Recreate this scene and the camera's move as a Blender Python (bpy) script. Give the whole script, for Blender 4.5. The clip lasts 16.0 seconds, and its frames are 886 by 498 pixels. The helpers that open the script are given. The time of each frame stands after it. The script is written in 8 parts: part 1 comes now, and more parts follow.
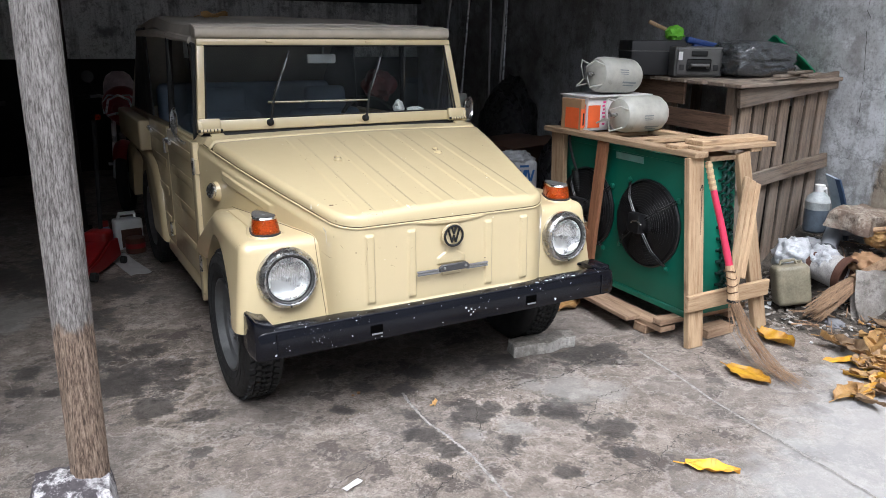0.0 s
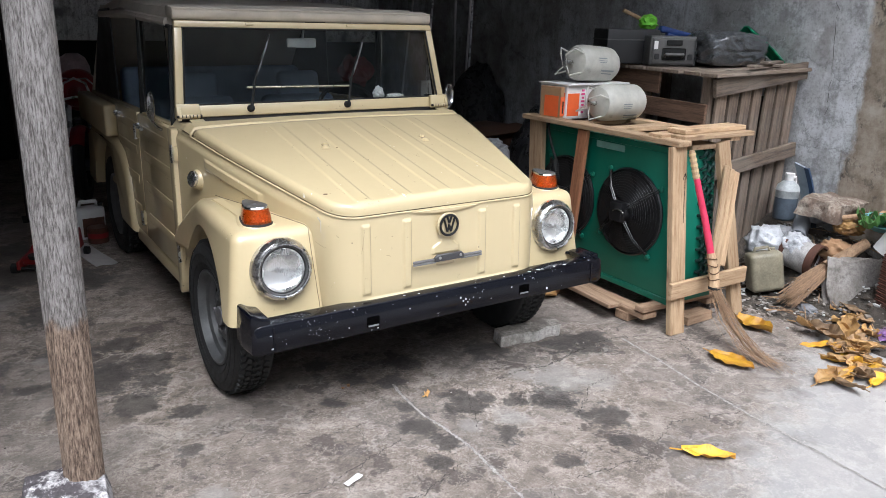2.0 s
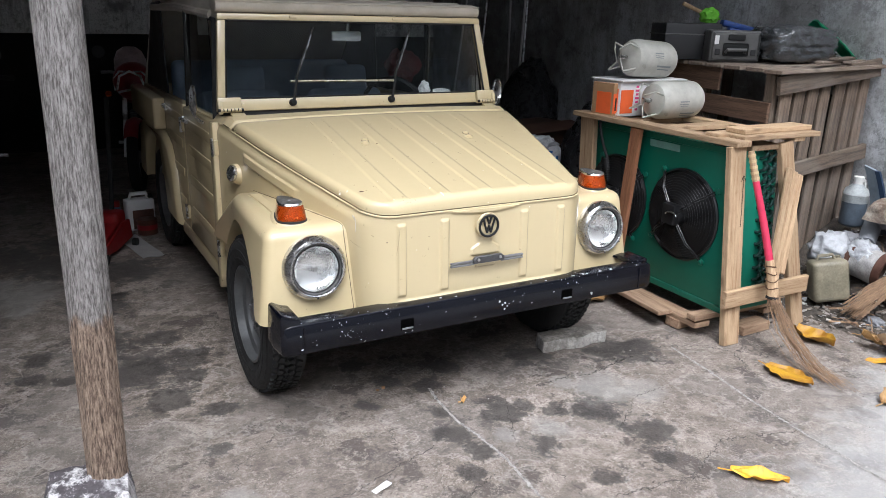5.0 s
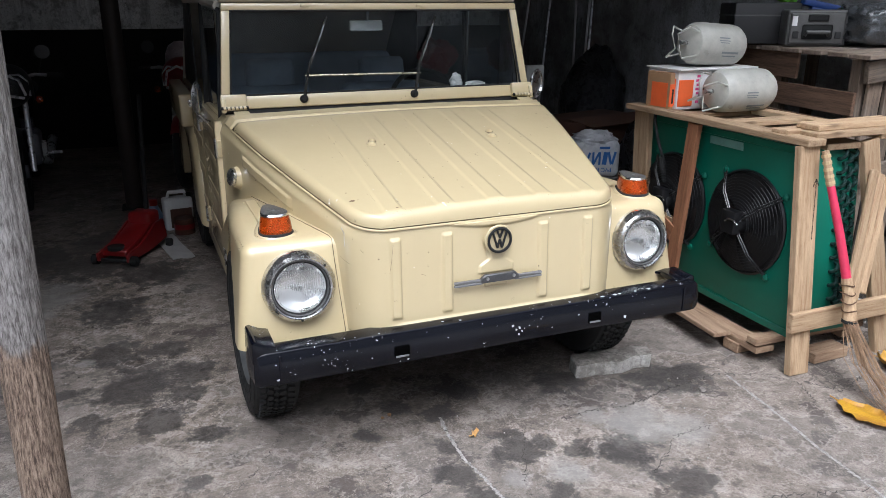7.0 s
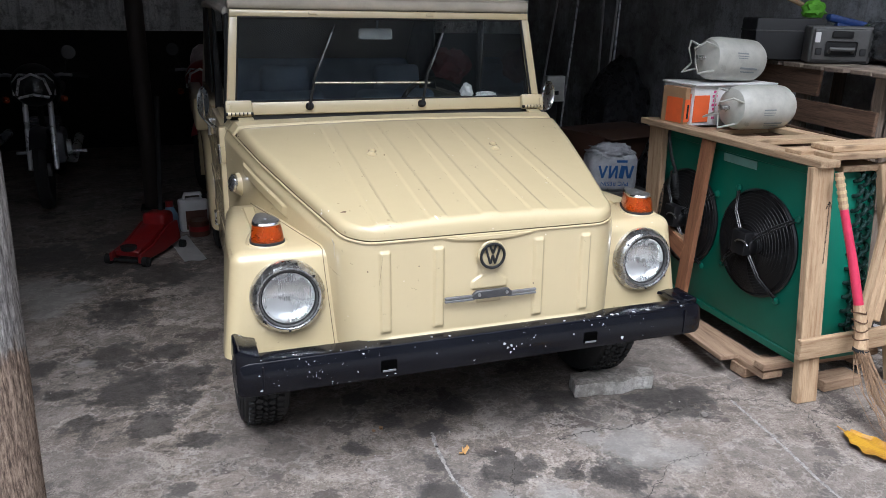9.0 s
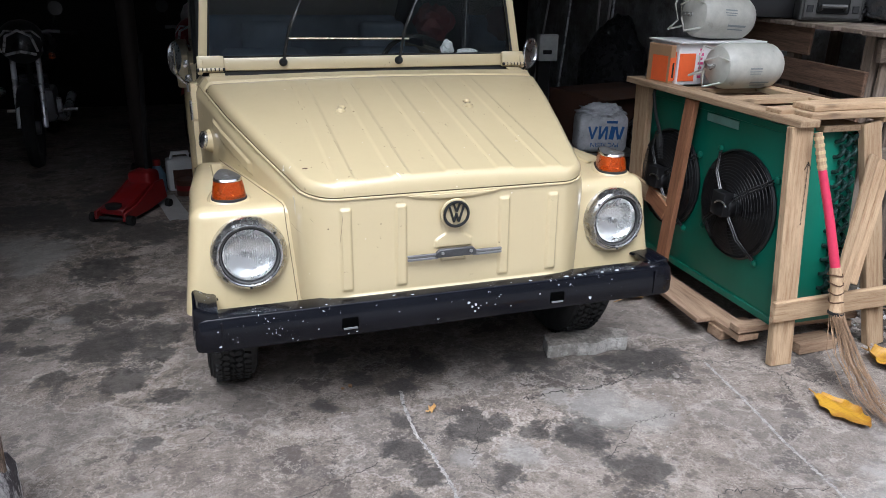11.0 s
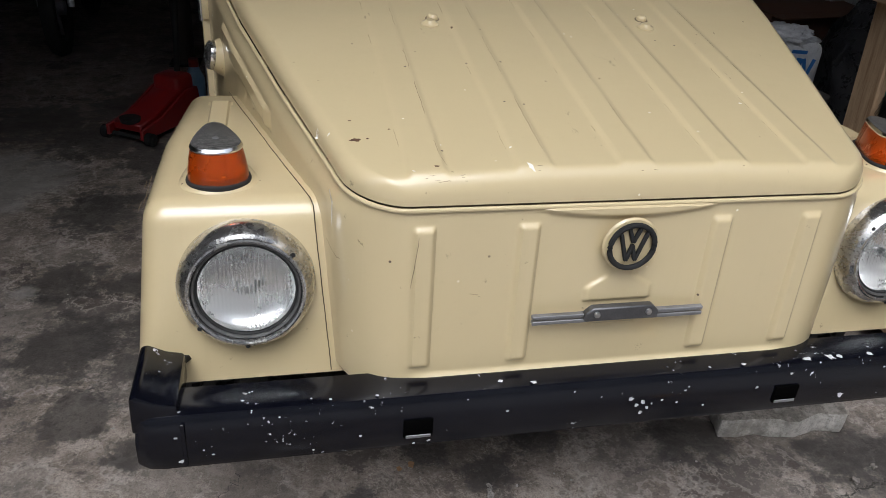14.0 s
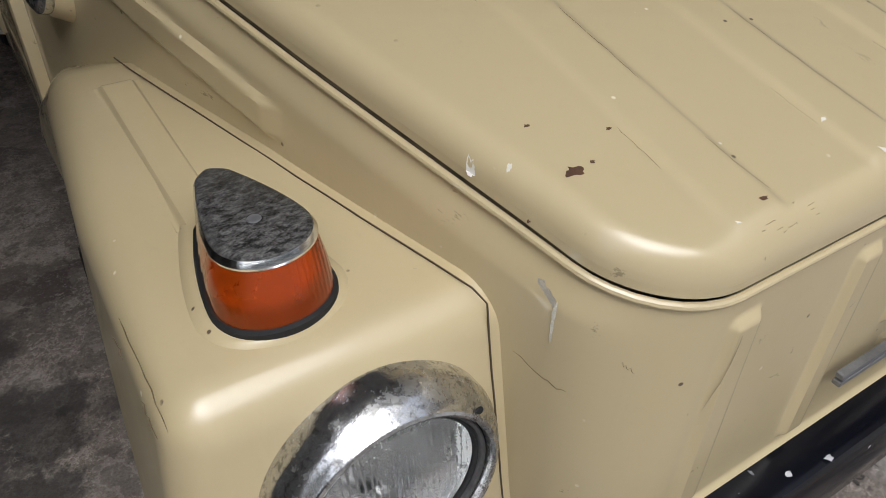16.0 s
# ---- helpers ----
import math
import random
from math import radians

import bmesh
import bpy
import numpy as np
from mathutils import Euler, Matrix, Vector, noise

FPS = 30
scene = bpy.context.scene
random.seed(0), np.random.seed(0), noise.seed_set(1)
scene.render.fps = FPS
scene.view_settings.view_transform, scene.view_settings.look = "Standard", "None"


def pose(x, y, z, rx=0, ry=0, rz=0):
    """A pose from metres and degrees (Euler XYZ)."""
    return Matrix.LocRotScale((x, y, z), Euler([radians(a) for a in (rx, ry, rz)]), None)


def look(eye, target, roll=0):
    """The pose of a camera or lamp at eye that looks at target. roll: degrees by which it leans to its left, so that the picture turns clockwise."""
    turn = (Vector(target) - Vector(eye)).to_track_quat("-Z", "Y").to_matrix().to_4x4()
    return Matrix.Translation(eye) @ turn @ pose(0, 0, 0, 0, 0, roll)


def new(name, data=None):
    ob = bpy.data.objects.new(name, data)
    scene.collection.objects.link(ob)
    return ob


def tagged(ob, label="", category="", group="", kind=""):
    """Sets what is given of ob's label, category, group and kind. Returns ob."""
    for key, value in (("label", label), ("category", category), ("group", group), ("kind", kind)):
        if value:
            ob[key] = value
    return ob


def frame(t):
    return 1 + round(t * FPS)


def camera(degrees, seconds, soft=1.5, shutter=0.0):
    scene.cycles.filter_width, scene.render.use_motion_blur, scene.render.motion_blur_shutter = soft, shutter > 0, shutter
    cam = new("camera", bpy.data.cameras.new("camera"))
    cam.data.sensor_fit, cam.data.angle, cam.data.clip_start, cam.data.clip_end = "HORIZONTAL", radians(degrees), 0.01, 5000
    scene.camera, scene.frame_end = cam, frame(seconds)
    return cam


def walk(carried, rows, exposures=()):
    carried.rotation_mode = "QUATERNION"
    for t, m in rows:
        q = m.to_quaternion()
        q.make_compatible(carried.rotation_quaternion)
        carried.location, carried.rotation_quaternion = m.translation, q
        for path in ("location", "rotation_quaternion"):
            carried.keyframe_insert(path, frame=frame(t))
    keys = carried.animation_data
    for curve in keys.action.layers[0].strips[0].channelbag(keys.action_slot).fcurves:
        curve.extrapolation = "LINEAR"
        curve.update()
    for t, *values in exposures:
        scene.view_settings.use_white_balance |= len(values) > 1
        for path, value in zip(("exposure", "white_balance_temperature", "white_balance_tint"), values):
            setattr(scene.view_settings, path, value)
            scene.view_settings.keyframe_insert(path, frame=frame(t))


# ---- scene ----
cam = camera(60.8, 16.0, 0.75)
PATH = [
    (0, (-1.378, -2.531, 1.527), (-0.48, -0.833, 0.972), 0.6),
    (0.5, (-1.385, -2.517, 1.529), (-0.486, -0.819, 0.973), 1.1),
    (1, (-1.421, -2.489, 1.522), (-0.528, -0.79, 0.96), 1.0),
    (1.5, (-1.473, -2.444, 1.515), (-0.524, -0.783, 0.932), 1.7),
    (2, (-1.514, -2.403, 1.52), (-0.502, -0.78, 0.935), 1.5),
    (2.5, (-1.548, -2.371, 1.52), (-0.52, -0.755, 0.943), 1.3),
    (3, (-1.572, -2.344, 1.522), (-0.535, -0.737, 0.939), 1.1),
    (3.5, (-1.583, -2.33, 1.518), (-0.525, -0.738, 0.929), 0.7),
    (4, (-1.557, -2.338, 1.509), (-0.542, -0.72, 0.916), 1.1),
    (4.2, (-1.536, -2.347, 1.519), (-0.57, -0.696, 0.934), 0.5),
    (6.3, (-1.138, -2.231, 1.489), (-0.298, -0.528, 0.861), 2.5),
    (6.5, (-1.101, -2.171, 1.491), (-0.261, -0.453, 0.903), 1.9),
    (7, (-1.003, -2.139, 1.496), (-0.329, -0.363, 0.868), 0.1),
    (7.5, (-0.887, -2.159, 1.511), (-0.286, -0.345, 0.919), 1.1),
    (8, (-0.861, -2.155, 1.528), (-0.264, -0.317, 1.012), 1.3),
    (8.5, (-0.87, -2.144, 1.527), (-0.256, -0.32, 0.983), 1.5),
    (8.7, (-0.873, -2.138, 1.522), (-0.26, -0.324, 0.944), 1.3),
    (10.8, (-0.754, -2.173, 1.491), (-0.206, -0.377, 0.804), 0.7),
    (11, (-0.725, -2.169, 1.491), (-0.159, -0.385, 0.785), 1.3),
    (11.5, (-0.669, -2.02, 1.436), (0.015, -0.311, 0.655), 3.5),
    (12, (-0.597, -1.746, 1.422), (-0.035, -0.039, 0.545), 2.6),
    (12.5, (-0.421, -1.542, 1.395), (0.026, 0.167, 0.457), 2.0),
    (13, (-0.33, -1.419, 1.369), (-0.036, 0.298, 0.387), 1.6),
    (13.5, (-0.409, -1.259, 1.322), (-0.089, 0.454, 0.341), 3.5),
    (14, (-0.542, -1.047, 1.332), (-0.175, 0.673, 0.378), 4.0),
    (14.5, (-0.616, -0.872, 1.297), (-0.368, 0.828, 0.274), 3.2),
    (15, (-0.632, -0.648, 1.278), (-0.372, 0.996, 0.169), 0.8),
    (15.2, (-0.665, -0.565, 1.262), (-0.291, 1.037, 0.124), 2.9),
    (15.5, (-0.762, -0.408, 1.241), (-0.158, 1.087, 0.059), 3.5),
    (16, (-0.813, -0.243, 1.227), (0.021, 1.045, -0.056), 2.7),
]
EXPOSURES = [(0, 0.0, 5850), (4, 0.0, 5850), (6.5, -0.1, 5750), (8.5, -0.2, 5650), (11, -0.2, 5650), (12.5, -0.4, 5800), (13.5, -0.66, 5950), (14.5, -0.8, 6050), (16, -1.0, 6080)]
walk(cam, [(t, look(eye, target, roll)) for t, eye, target, roll in PATH], [(t, 1.33 + e, k, 10) for t, e, k in EXPOSURES])

# ---- world and light: an overcast day outside, an unlit garage ----
world = bpy.data.worlds.new("world")
scene.world = world
world.use_nodes = True
wn = world.node_tree
sky = wn.nodes.new("ShaderNodeTexSky")
sky.sky_type = 'NISHITA'
sky.sun_disc = False
sky.sun_elevation = radians(60)
sky.sun_rotation = radians(205)
sky.air_density, sky.dust_density, sky.ozone_density = 1.0, 4.0, 1.0
tint = wn.nodes.new("ShaderNodeHueSaturation")
tint.inputs["Saturation"].default_value = 0.25
wn.links.new(sky.outputs[0], tint.inputs["Color"])
wn.links.new(tint.outputs[0], wn.nodes["Background"].inputs["Color"])
wn.nodes["Background"].inputs["Strength"].default_value = 0.15

sun_data = bpy.data.lights.new("sun", 'SUN')
sun_data.energy, sun_data.angle, sun_data.color = 1.0, radians(40), (1.0, 0.96, 0.9)
sun = new("sun", sun_data)
sun.matrix_world = look((-1.2, -6, 10.4), (0, 0, 0))

# ---- materials ----
def nodes_of(name):
    m = bpy.data.materials.new(name)
    m.use_nodes = True
    nt = m.node_tree
    return m, nt, nt.nodes["Principled BSDF"]


def tex(nt, kind, scale, detail=4.0, rough=0.6, coord="Object", stretch=(1, 1, 1), off=(0, 0, 0)):
    """A noise, Voronoi or wave texture on object coordinates."""
    co = nt.nodes.new("ShaderNodeTexCoord")
    mp = nt.nodes.new("ShaderNodeMapping")
    mp.inputs["Scale"].default_value = stretch
    mp.inputs["Location"].default_value = off
    nt.links.new(co.outputs[coord], mp.inputs["Vector"])
    t = nt.nodes.new({"noise": "ShaderNodeTexNoise", "voronoi": "ShaderNodeTexVoronoi", "wave": "ShaderNodeTexWave"}[kind])
    t.inputs["Scale"].default_value = scale
    if "Detail" in t.inputs and kind != "voronoi":
        t.inputs["Detail"].default_value = detail
    if kind == "noise":
        t.inputs["Roughness"].default_value = rough
    nt.links.new(mp.outputs[0], t.inputs["Vector"])
    return t


def ramp(nt, src, *stops):
    r = nt.nodes.new("ShaderNodeValToRGB")
    e = r.color_ramp.elements
    while len(e) < len(stops):
        e.new(0.5)
    for el, (p, c) in zip(e, stops):
        el.position = p
        el.color = (c, c, c, 1) if isinstance(c, (int, float)) else (*c, 1)
    nt.links.new(src, r.inputs[0])
    return r.outputs[0]


def mixc(nt, fac, a, b, mode='MIX'):
    m = nt.nodes.new("ShaderNodeMix")
    m.data_type, m.blend_type = 'RGBA', mode
    for key, v in (("Factor", fac), ("A", a), ("B", b)):
        sock = [s for s in m.inputs if s.name == key and (s.type == 'RGBA' or key == "Factor" and s.type == 'VALUE')][0]
        if isinstance(v, (int, float)):
            sock.default_value = v
        elif isinstance(v, tuple):
            sock.default_value = (*v, 1)
        else:
            nt.links.new(v, sock)
    return [s for s in m.outputs if s.type == 'RGBA'][0]


def bump(nt, bsdf, src, strength, dist=0.002, after=None):
    b = nt.nodes.new("ShaderNodeBump")
    b.inputs["Strength"].default_value, b.inputs["Distance"].default_value = strength, dist
    nt.links.new(src, b.inputs["Height"])
    if after is not None:
        nt.links.new(after.outputs[0], b.inputs["Normal"])
    nt.links.new(b.outputs[0], bsdf.inputs["Normal"])
    return b


def plain(name, col, rough=0.6, metal=0.0, vary=0.25, scale=12.0, bumps=0.15, coat=0.0, dist=0.002, stretch=(1, 1, 1), detail=6.0):
    """A plain surface with uneven tone and roughness at two scales."""
    m, nt, b = nodes_of(name)
    n1, n2 = tex(nt, "noise", scale, detail, 0.65, stretch=stretch), tex(nt, "noise", scale * 9, 3, stretch=stretch)
    lo = tuple(c * (1 - vary) for c in col)
    hi = tuple(min(1, c * (1 + vary * 0.6)) for c in col)
    c1 = ramp(nt, n1.outputs[0], (0.3, lo), (0.7, hi))
    nt.links.new(mixc(nt, vary * 0.5, c1, ramp(nt, n2.outputs[0], (0.35, lo), (0.65, hi))), b.inputs["Base Color"])
    nt.links.new(ramp(nt, n1.outputs[0], (0.3, max(0.03, rough - 0.12)), (0.7, min(1, rough + 0.12))), b.inputs["Roughness"])
    b.inputs["Metallic"].default_value = metal
    b.inputs["Coat Weight"].default_value = coat
    if bumps:
        bump(nt, b, n2.outputs[0], bumps, dist)
    return m


def paint_material():
    """Old cream car paint: dull and chalky in places, dusty, with chips and fine scratches."""
    m, nt, b = nodes_of("cream_paint")
    base = (0.565, 0.462, 0.272)
    big, mid = tex(nt, "noise", 2.2, 5, 0.6), tex(nt, "noise", 14, 6, 0.7)
    col = mixc(nt, ramp(nt, big.outputs[0], (0.35, 0.0), (0.7, 0.35)), base, (0.53, 0.43, 0.248))
    col = mixc(nt, ramp(nt, mid.outputs[0], (0.45, 0.0), (0.8, 0.18)), col, (0.50, 0.418, 0.262))
    streak = tex(nt, "noise", 5, 4, 0.7, stretch=(6, 6, 0.5))
    col = mixc(nt, ramp(nt, streak.outputs[0], (0.58, 0.0), (0.85, 0.14)), col, (0.42, 0.33, 0.17))
    vor = tex(nt, "voronoi", 26)
    vor.feature = 'F1'
    sel = tex(nt, "noise", 9, 2)
    chip = nt.nodes.new("ShaderNodeMath")
    chip.operation = 'MULTIPLY'
    nt.links.new(ramp(nt, vor.outputs["Distance"], (0.045, 1.0), (0.075, 0.0)), chip.inputs[0])
    nt.links.new(ramp(nt, sel.outputs[0], (0.55, 0.0), (0.59, 1.0)), chip.inputs[1])
    col = mixc(nt, chip.outputs[0], col, (0.10, 0.065, 0.04))
    vor2 = tex(nt, "voronoi", 31, off=(3.3, 1.7, 0.4))
    chip2 = nt.nodes.new("ShaderNodeMath")
    chip2.operation = 'MULTIPLY'
    nt.links.new(ramp(nt, vor2.outputs["Distance"], (0.05, 1.0), (0.09, 0.0)), chip2.inputs[0])
    nt.links.new(ramp(nt, sel.outputs[0], (0.38, 1.0), (0.41, 0.0)), chip2.inputs[1])
    col = mixc(nt, chip2.outputs[0], col, (0.85, 0.80, 0.66))
    scr = tex(nt, "noise", 24, 6, 0.75, stretch=(1, 0.25, 1))
    col = mixc(nt, ramp(nt, scr.outputs[0], (0.665, 0.0), (0.70, 0.65)), col, (0.20, 0.15, 0.09))
    grime = tex(nt, "noise", 45, 5, 0.75)
    col = mixc(nt, ramp(nt, grime.outputs[0], (0.60, 0.0), (0.80, 0.14)), col, (0.36, 0.29, 0.17))
    nt.links.new(col, b.inputs["Base Color"])
    nt.links.new(ramp(nt, mid.outputs[0], (0.3, 0.38), (0.75, 0.46)), b.inputs["Roughness"])
    b.inputs["Coat Weight"].default_value = 0.85
    nt.links.new(ramp(nt, grime.outputs[0], (0.4, 0.045), (0.75, 0.20)), b.inputs["Coat Roughness"])
    wob = tex(nt, "noise", 3.0, 2)
    first = bump(nt, b, wob.outputs[0], 0.12, 0.01)
    bump(nt, b, tex(nt, "noise", 160, 2).outputs[0], 0.04, 0.001, first)
    return m


def chipped_black():
    """Glossy black bumper paint with white chips and dull grey wear."""
    m, nt, b = nodes_of("chipped_black_paint")
    n = tex(nt, "noise", 7, 5, 0.7)
    col = mixc(nt, ramp(nt, n.outputs[0], (0.45, 0.0), (0.75, 0.6)), (0.0026, 0.0030, 0.0058), (0.0072, 0.0080, 0.0125))
    spot, sel = tex(nt, "noise", 85, 3, 0.6), tex(nt, "noise", 7.0, 4, 0.7, off=(0.4, 0, 0))
    chip = nt.nodes.new("ShaderNodeMath")
    chip.operation = 'MULTIPLY'
    nt.links.new(ramp(nt, spot.outputs[0], (0.645, 0.0), (0.665, 1.0)), chip.inputs[0])
    nt.links.new(ramp(nt, sel.outputs[0], (0.58, 0.0), (0.66, 1.0)), chip.inputs[1])
    col = mixc(nt, chip.outputs[0], col, (0.66, 0.66, 0.68))
    rub = tex(nt, "noise", 16, 8, 0.8, stretch=(0.35, 1, 1), off=(0, 0, 3.0))
    col = mixc(nt, ramp(nt, rub.outputs[0], (0.645, 0.0), (0.665, 0.9)), col, (0.55, 0.55, 0.58))
    nt.links.new(col, b.inputs["Base Color"])
    b.inputs["Specular IOR Level"].default_value = 0.34
    nt.links.new(ramp(nt, n.outputs[0], (0.3, 0.10), (0.7, 0.24)), b.inputs["Roughness"])
    bump(nt, b, chip.outputs[0], 0.4, 0.001).invert = True
    return m


def pitted_chrome():
    m, nt, b = nodes_of("pitted_chrome")
    n, f = tex(nt, "noise", 22, 6, 0.75), tex(nt, "noise", 140, 4, 0.7)
    worn = ramp(nt, n.outputs[0], (0.42, 0.0), (0.58, 0.85))
    col = mixc(nt, worn, (0.70, 0.70, 0.71), (0.42, 0.41, 0.38))
    col = mixc(nt, ramp(nt, f.outputs[0], (0.53, 0.0), (0.62, 0.6)), col, (0.10, 0.095, 0.09))
    rust = tex(nt, "noise", 60, 6, 0.7, off=(2, 1, 4))
    col = mixc(nt, ramp(nt, rust.outputs[0], (0.58, 0.0), (0.66, 0.45)), col, (0.42, 0.40, 0.36))
    nt.links.new(col, b.inputs["Base Color"])
    b.inputs["Metallic"].default_value = 0.95
    nt.links.new(ramp(nt, n.outputs[0], (0.45, 0.12), (0.66, 0.5)), b.inputs["Roughness"])
    bump(nt, b, f.outputs[0], 0.25, 0.001)
    return m


def wood_material(name, light, dark, grey=0.0, along=2, scale=5.0):
    """Rough sawn wood; grain runs along the given axis of the object."""
    m, nt, b = nodes_of(name)
    st = [9.0, 9.0, 9.0]
    st[along] = 0.7
    g = tex(nt, "noise", scale, 8, 0.7, stretch=tuple(st))
    fine = tex(nt, "noise", scale * 5, 4, 0.7, stretch=tuple(st))
    patch = tex(nt, "noise", 3, 4)
    info = nt.nodes.new("ShaderNodeObjectInfo")
    col = ramp(nt, g.outputs[0], (0.34, dark), (0.47, tuple(0.6 * a + 0.4 * c for a, c in zip(light, dark))), (0.60, light))
    col = mixc(nt, ramp(nt, fine.outputs[0], (0.36, 0.5), (0.47, 0.0)), col, dark, 'MIX')
    if grey:
        col = mixc(nt, ramp(nt, patch.outputs[0], (0.4, 0.0), (0.65, grey)), col, (0.34, 0.32, 0.29))
    knot = tex(nt, "voronoi", 5.0, stretch=tuple(1.0 if i != along else 0.45 for i in range(3)))
    col = mixc(nt, ramp(nt, knot.outputs["Distance"], (0.03, 0.8), (0.10, 0.0)), col, tuple(c * 0.5 for c in dark))
    hsv = nt.nodes.new("ShaderNodeHueSaturation")
    mr = nt.nodes.new("ShaderNodeMapRange")
    mr.inputs["To Min"].default_value, mr.inputs["To Max"].default_value = 0.72, 1.2
    nt.links.new(info.outputs["Random"], mr.inputs[0])
    nt.links.new(mr.outputs[0], hsv.inputs["Value"])
    nt.links.new(col, hsv.inputs["Color"])
    nt.links.new(hsv.outputs[0], b.inputs["Base Color"])
    b.inputs["Roughness"].default_value = 0.85
    bump(nt, b, fine.outputs[0], 0.5, 0.003)
    return m


def post_material():
    """Bark-stripped palm trunk: short, coarse upright fibres, grey above and browner towards the foot."""
    m, nt, b = nodes_of("fibrous_post")
    fib = tex(nt, "noise", 200, 7, 0.75, stretch=(1, 1, 0.13))
    big = tex(nt, "noise", 7, 6, 0.65, stretch=(1, 1, 0.35))
    fibw = nt.nodes.new("ShaderNodeMath")
    fibw.operation = 'MULTIPLY_ADD'
    nt.links.new(big.outputs[0], fibw.inputs[0])
    fibw.inputs[1].default_value = 0.28
    nt.links.new(fib.outputs[0], fibw.inputs[2])
    dark, mid, light = (0.075, 0.066, 0.060), (0.175, 0.160, 0.151), (0.30, 0.280, 0.267)
    grey = ramp(nt, fibw.outputs[0], (0.53, dark), (0.62, mid), (0.73, light))
    brown = ramp(nt, fibw.outputs[0], (0.51, (0.05, 0.03, 0.02)), (0.62, (0.17, 0.115, 0.08)), (0.75, (0.34, 0.25, 0.18)))
    co = nt.nodes.new("ShaderNodeTexCoord")
    sep = nt.nodes.new("ShaderNodeSeparateXYZ")
    nt.links.new(co.outputs["Object"], sep.inputs[0])
    wav = nt.nodes.new("ShaderNodeMath")
    wav.operation = 'MULTIPLY_ADD'
    nt.links.new(big.outputs[0], wav.inputs[0])
    wav.inputs[1].default_value = 0.62
    nt.links.new(sep.outputs["Z"], wav.inputs[2])
    col = mixc(nt, ramp(nt, wav.outputs[0], (0.95, 0.9), (1.0, 0.0)), grey, brown)
    rot = tex(nt, "noise", 5, 6, 0.7, stretch=(1, 1, 0.6))
    col = mixc(nt, ramp(nt, rot.outputs[0], (0.58, 0.0), (0.68, 0.35)), col, (0.05, 0.04, 0.035))
    nt.links.new(col, b.inputs["Base Color"])
    b.inputs["Roughness"].default_value = 0.9
    bump(nt, b, fib.outputs[0], 0.9, 0.006)
    return m


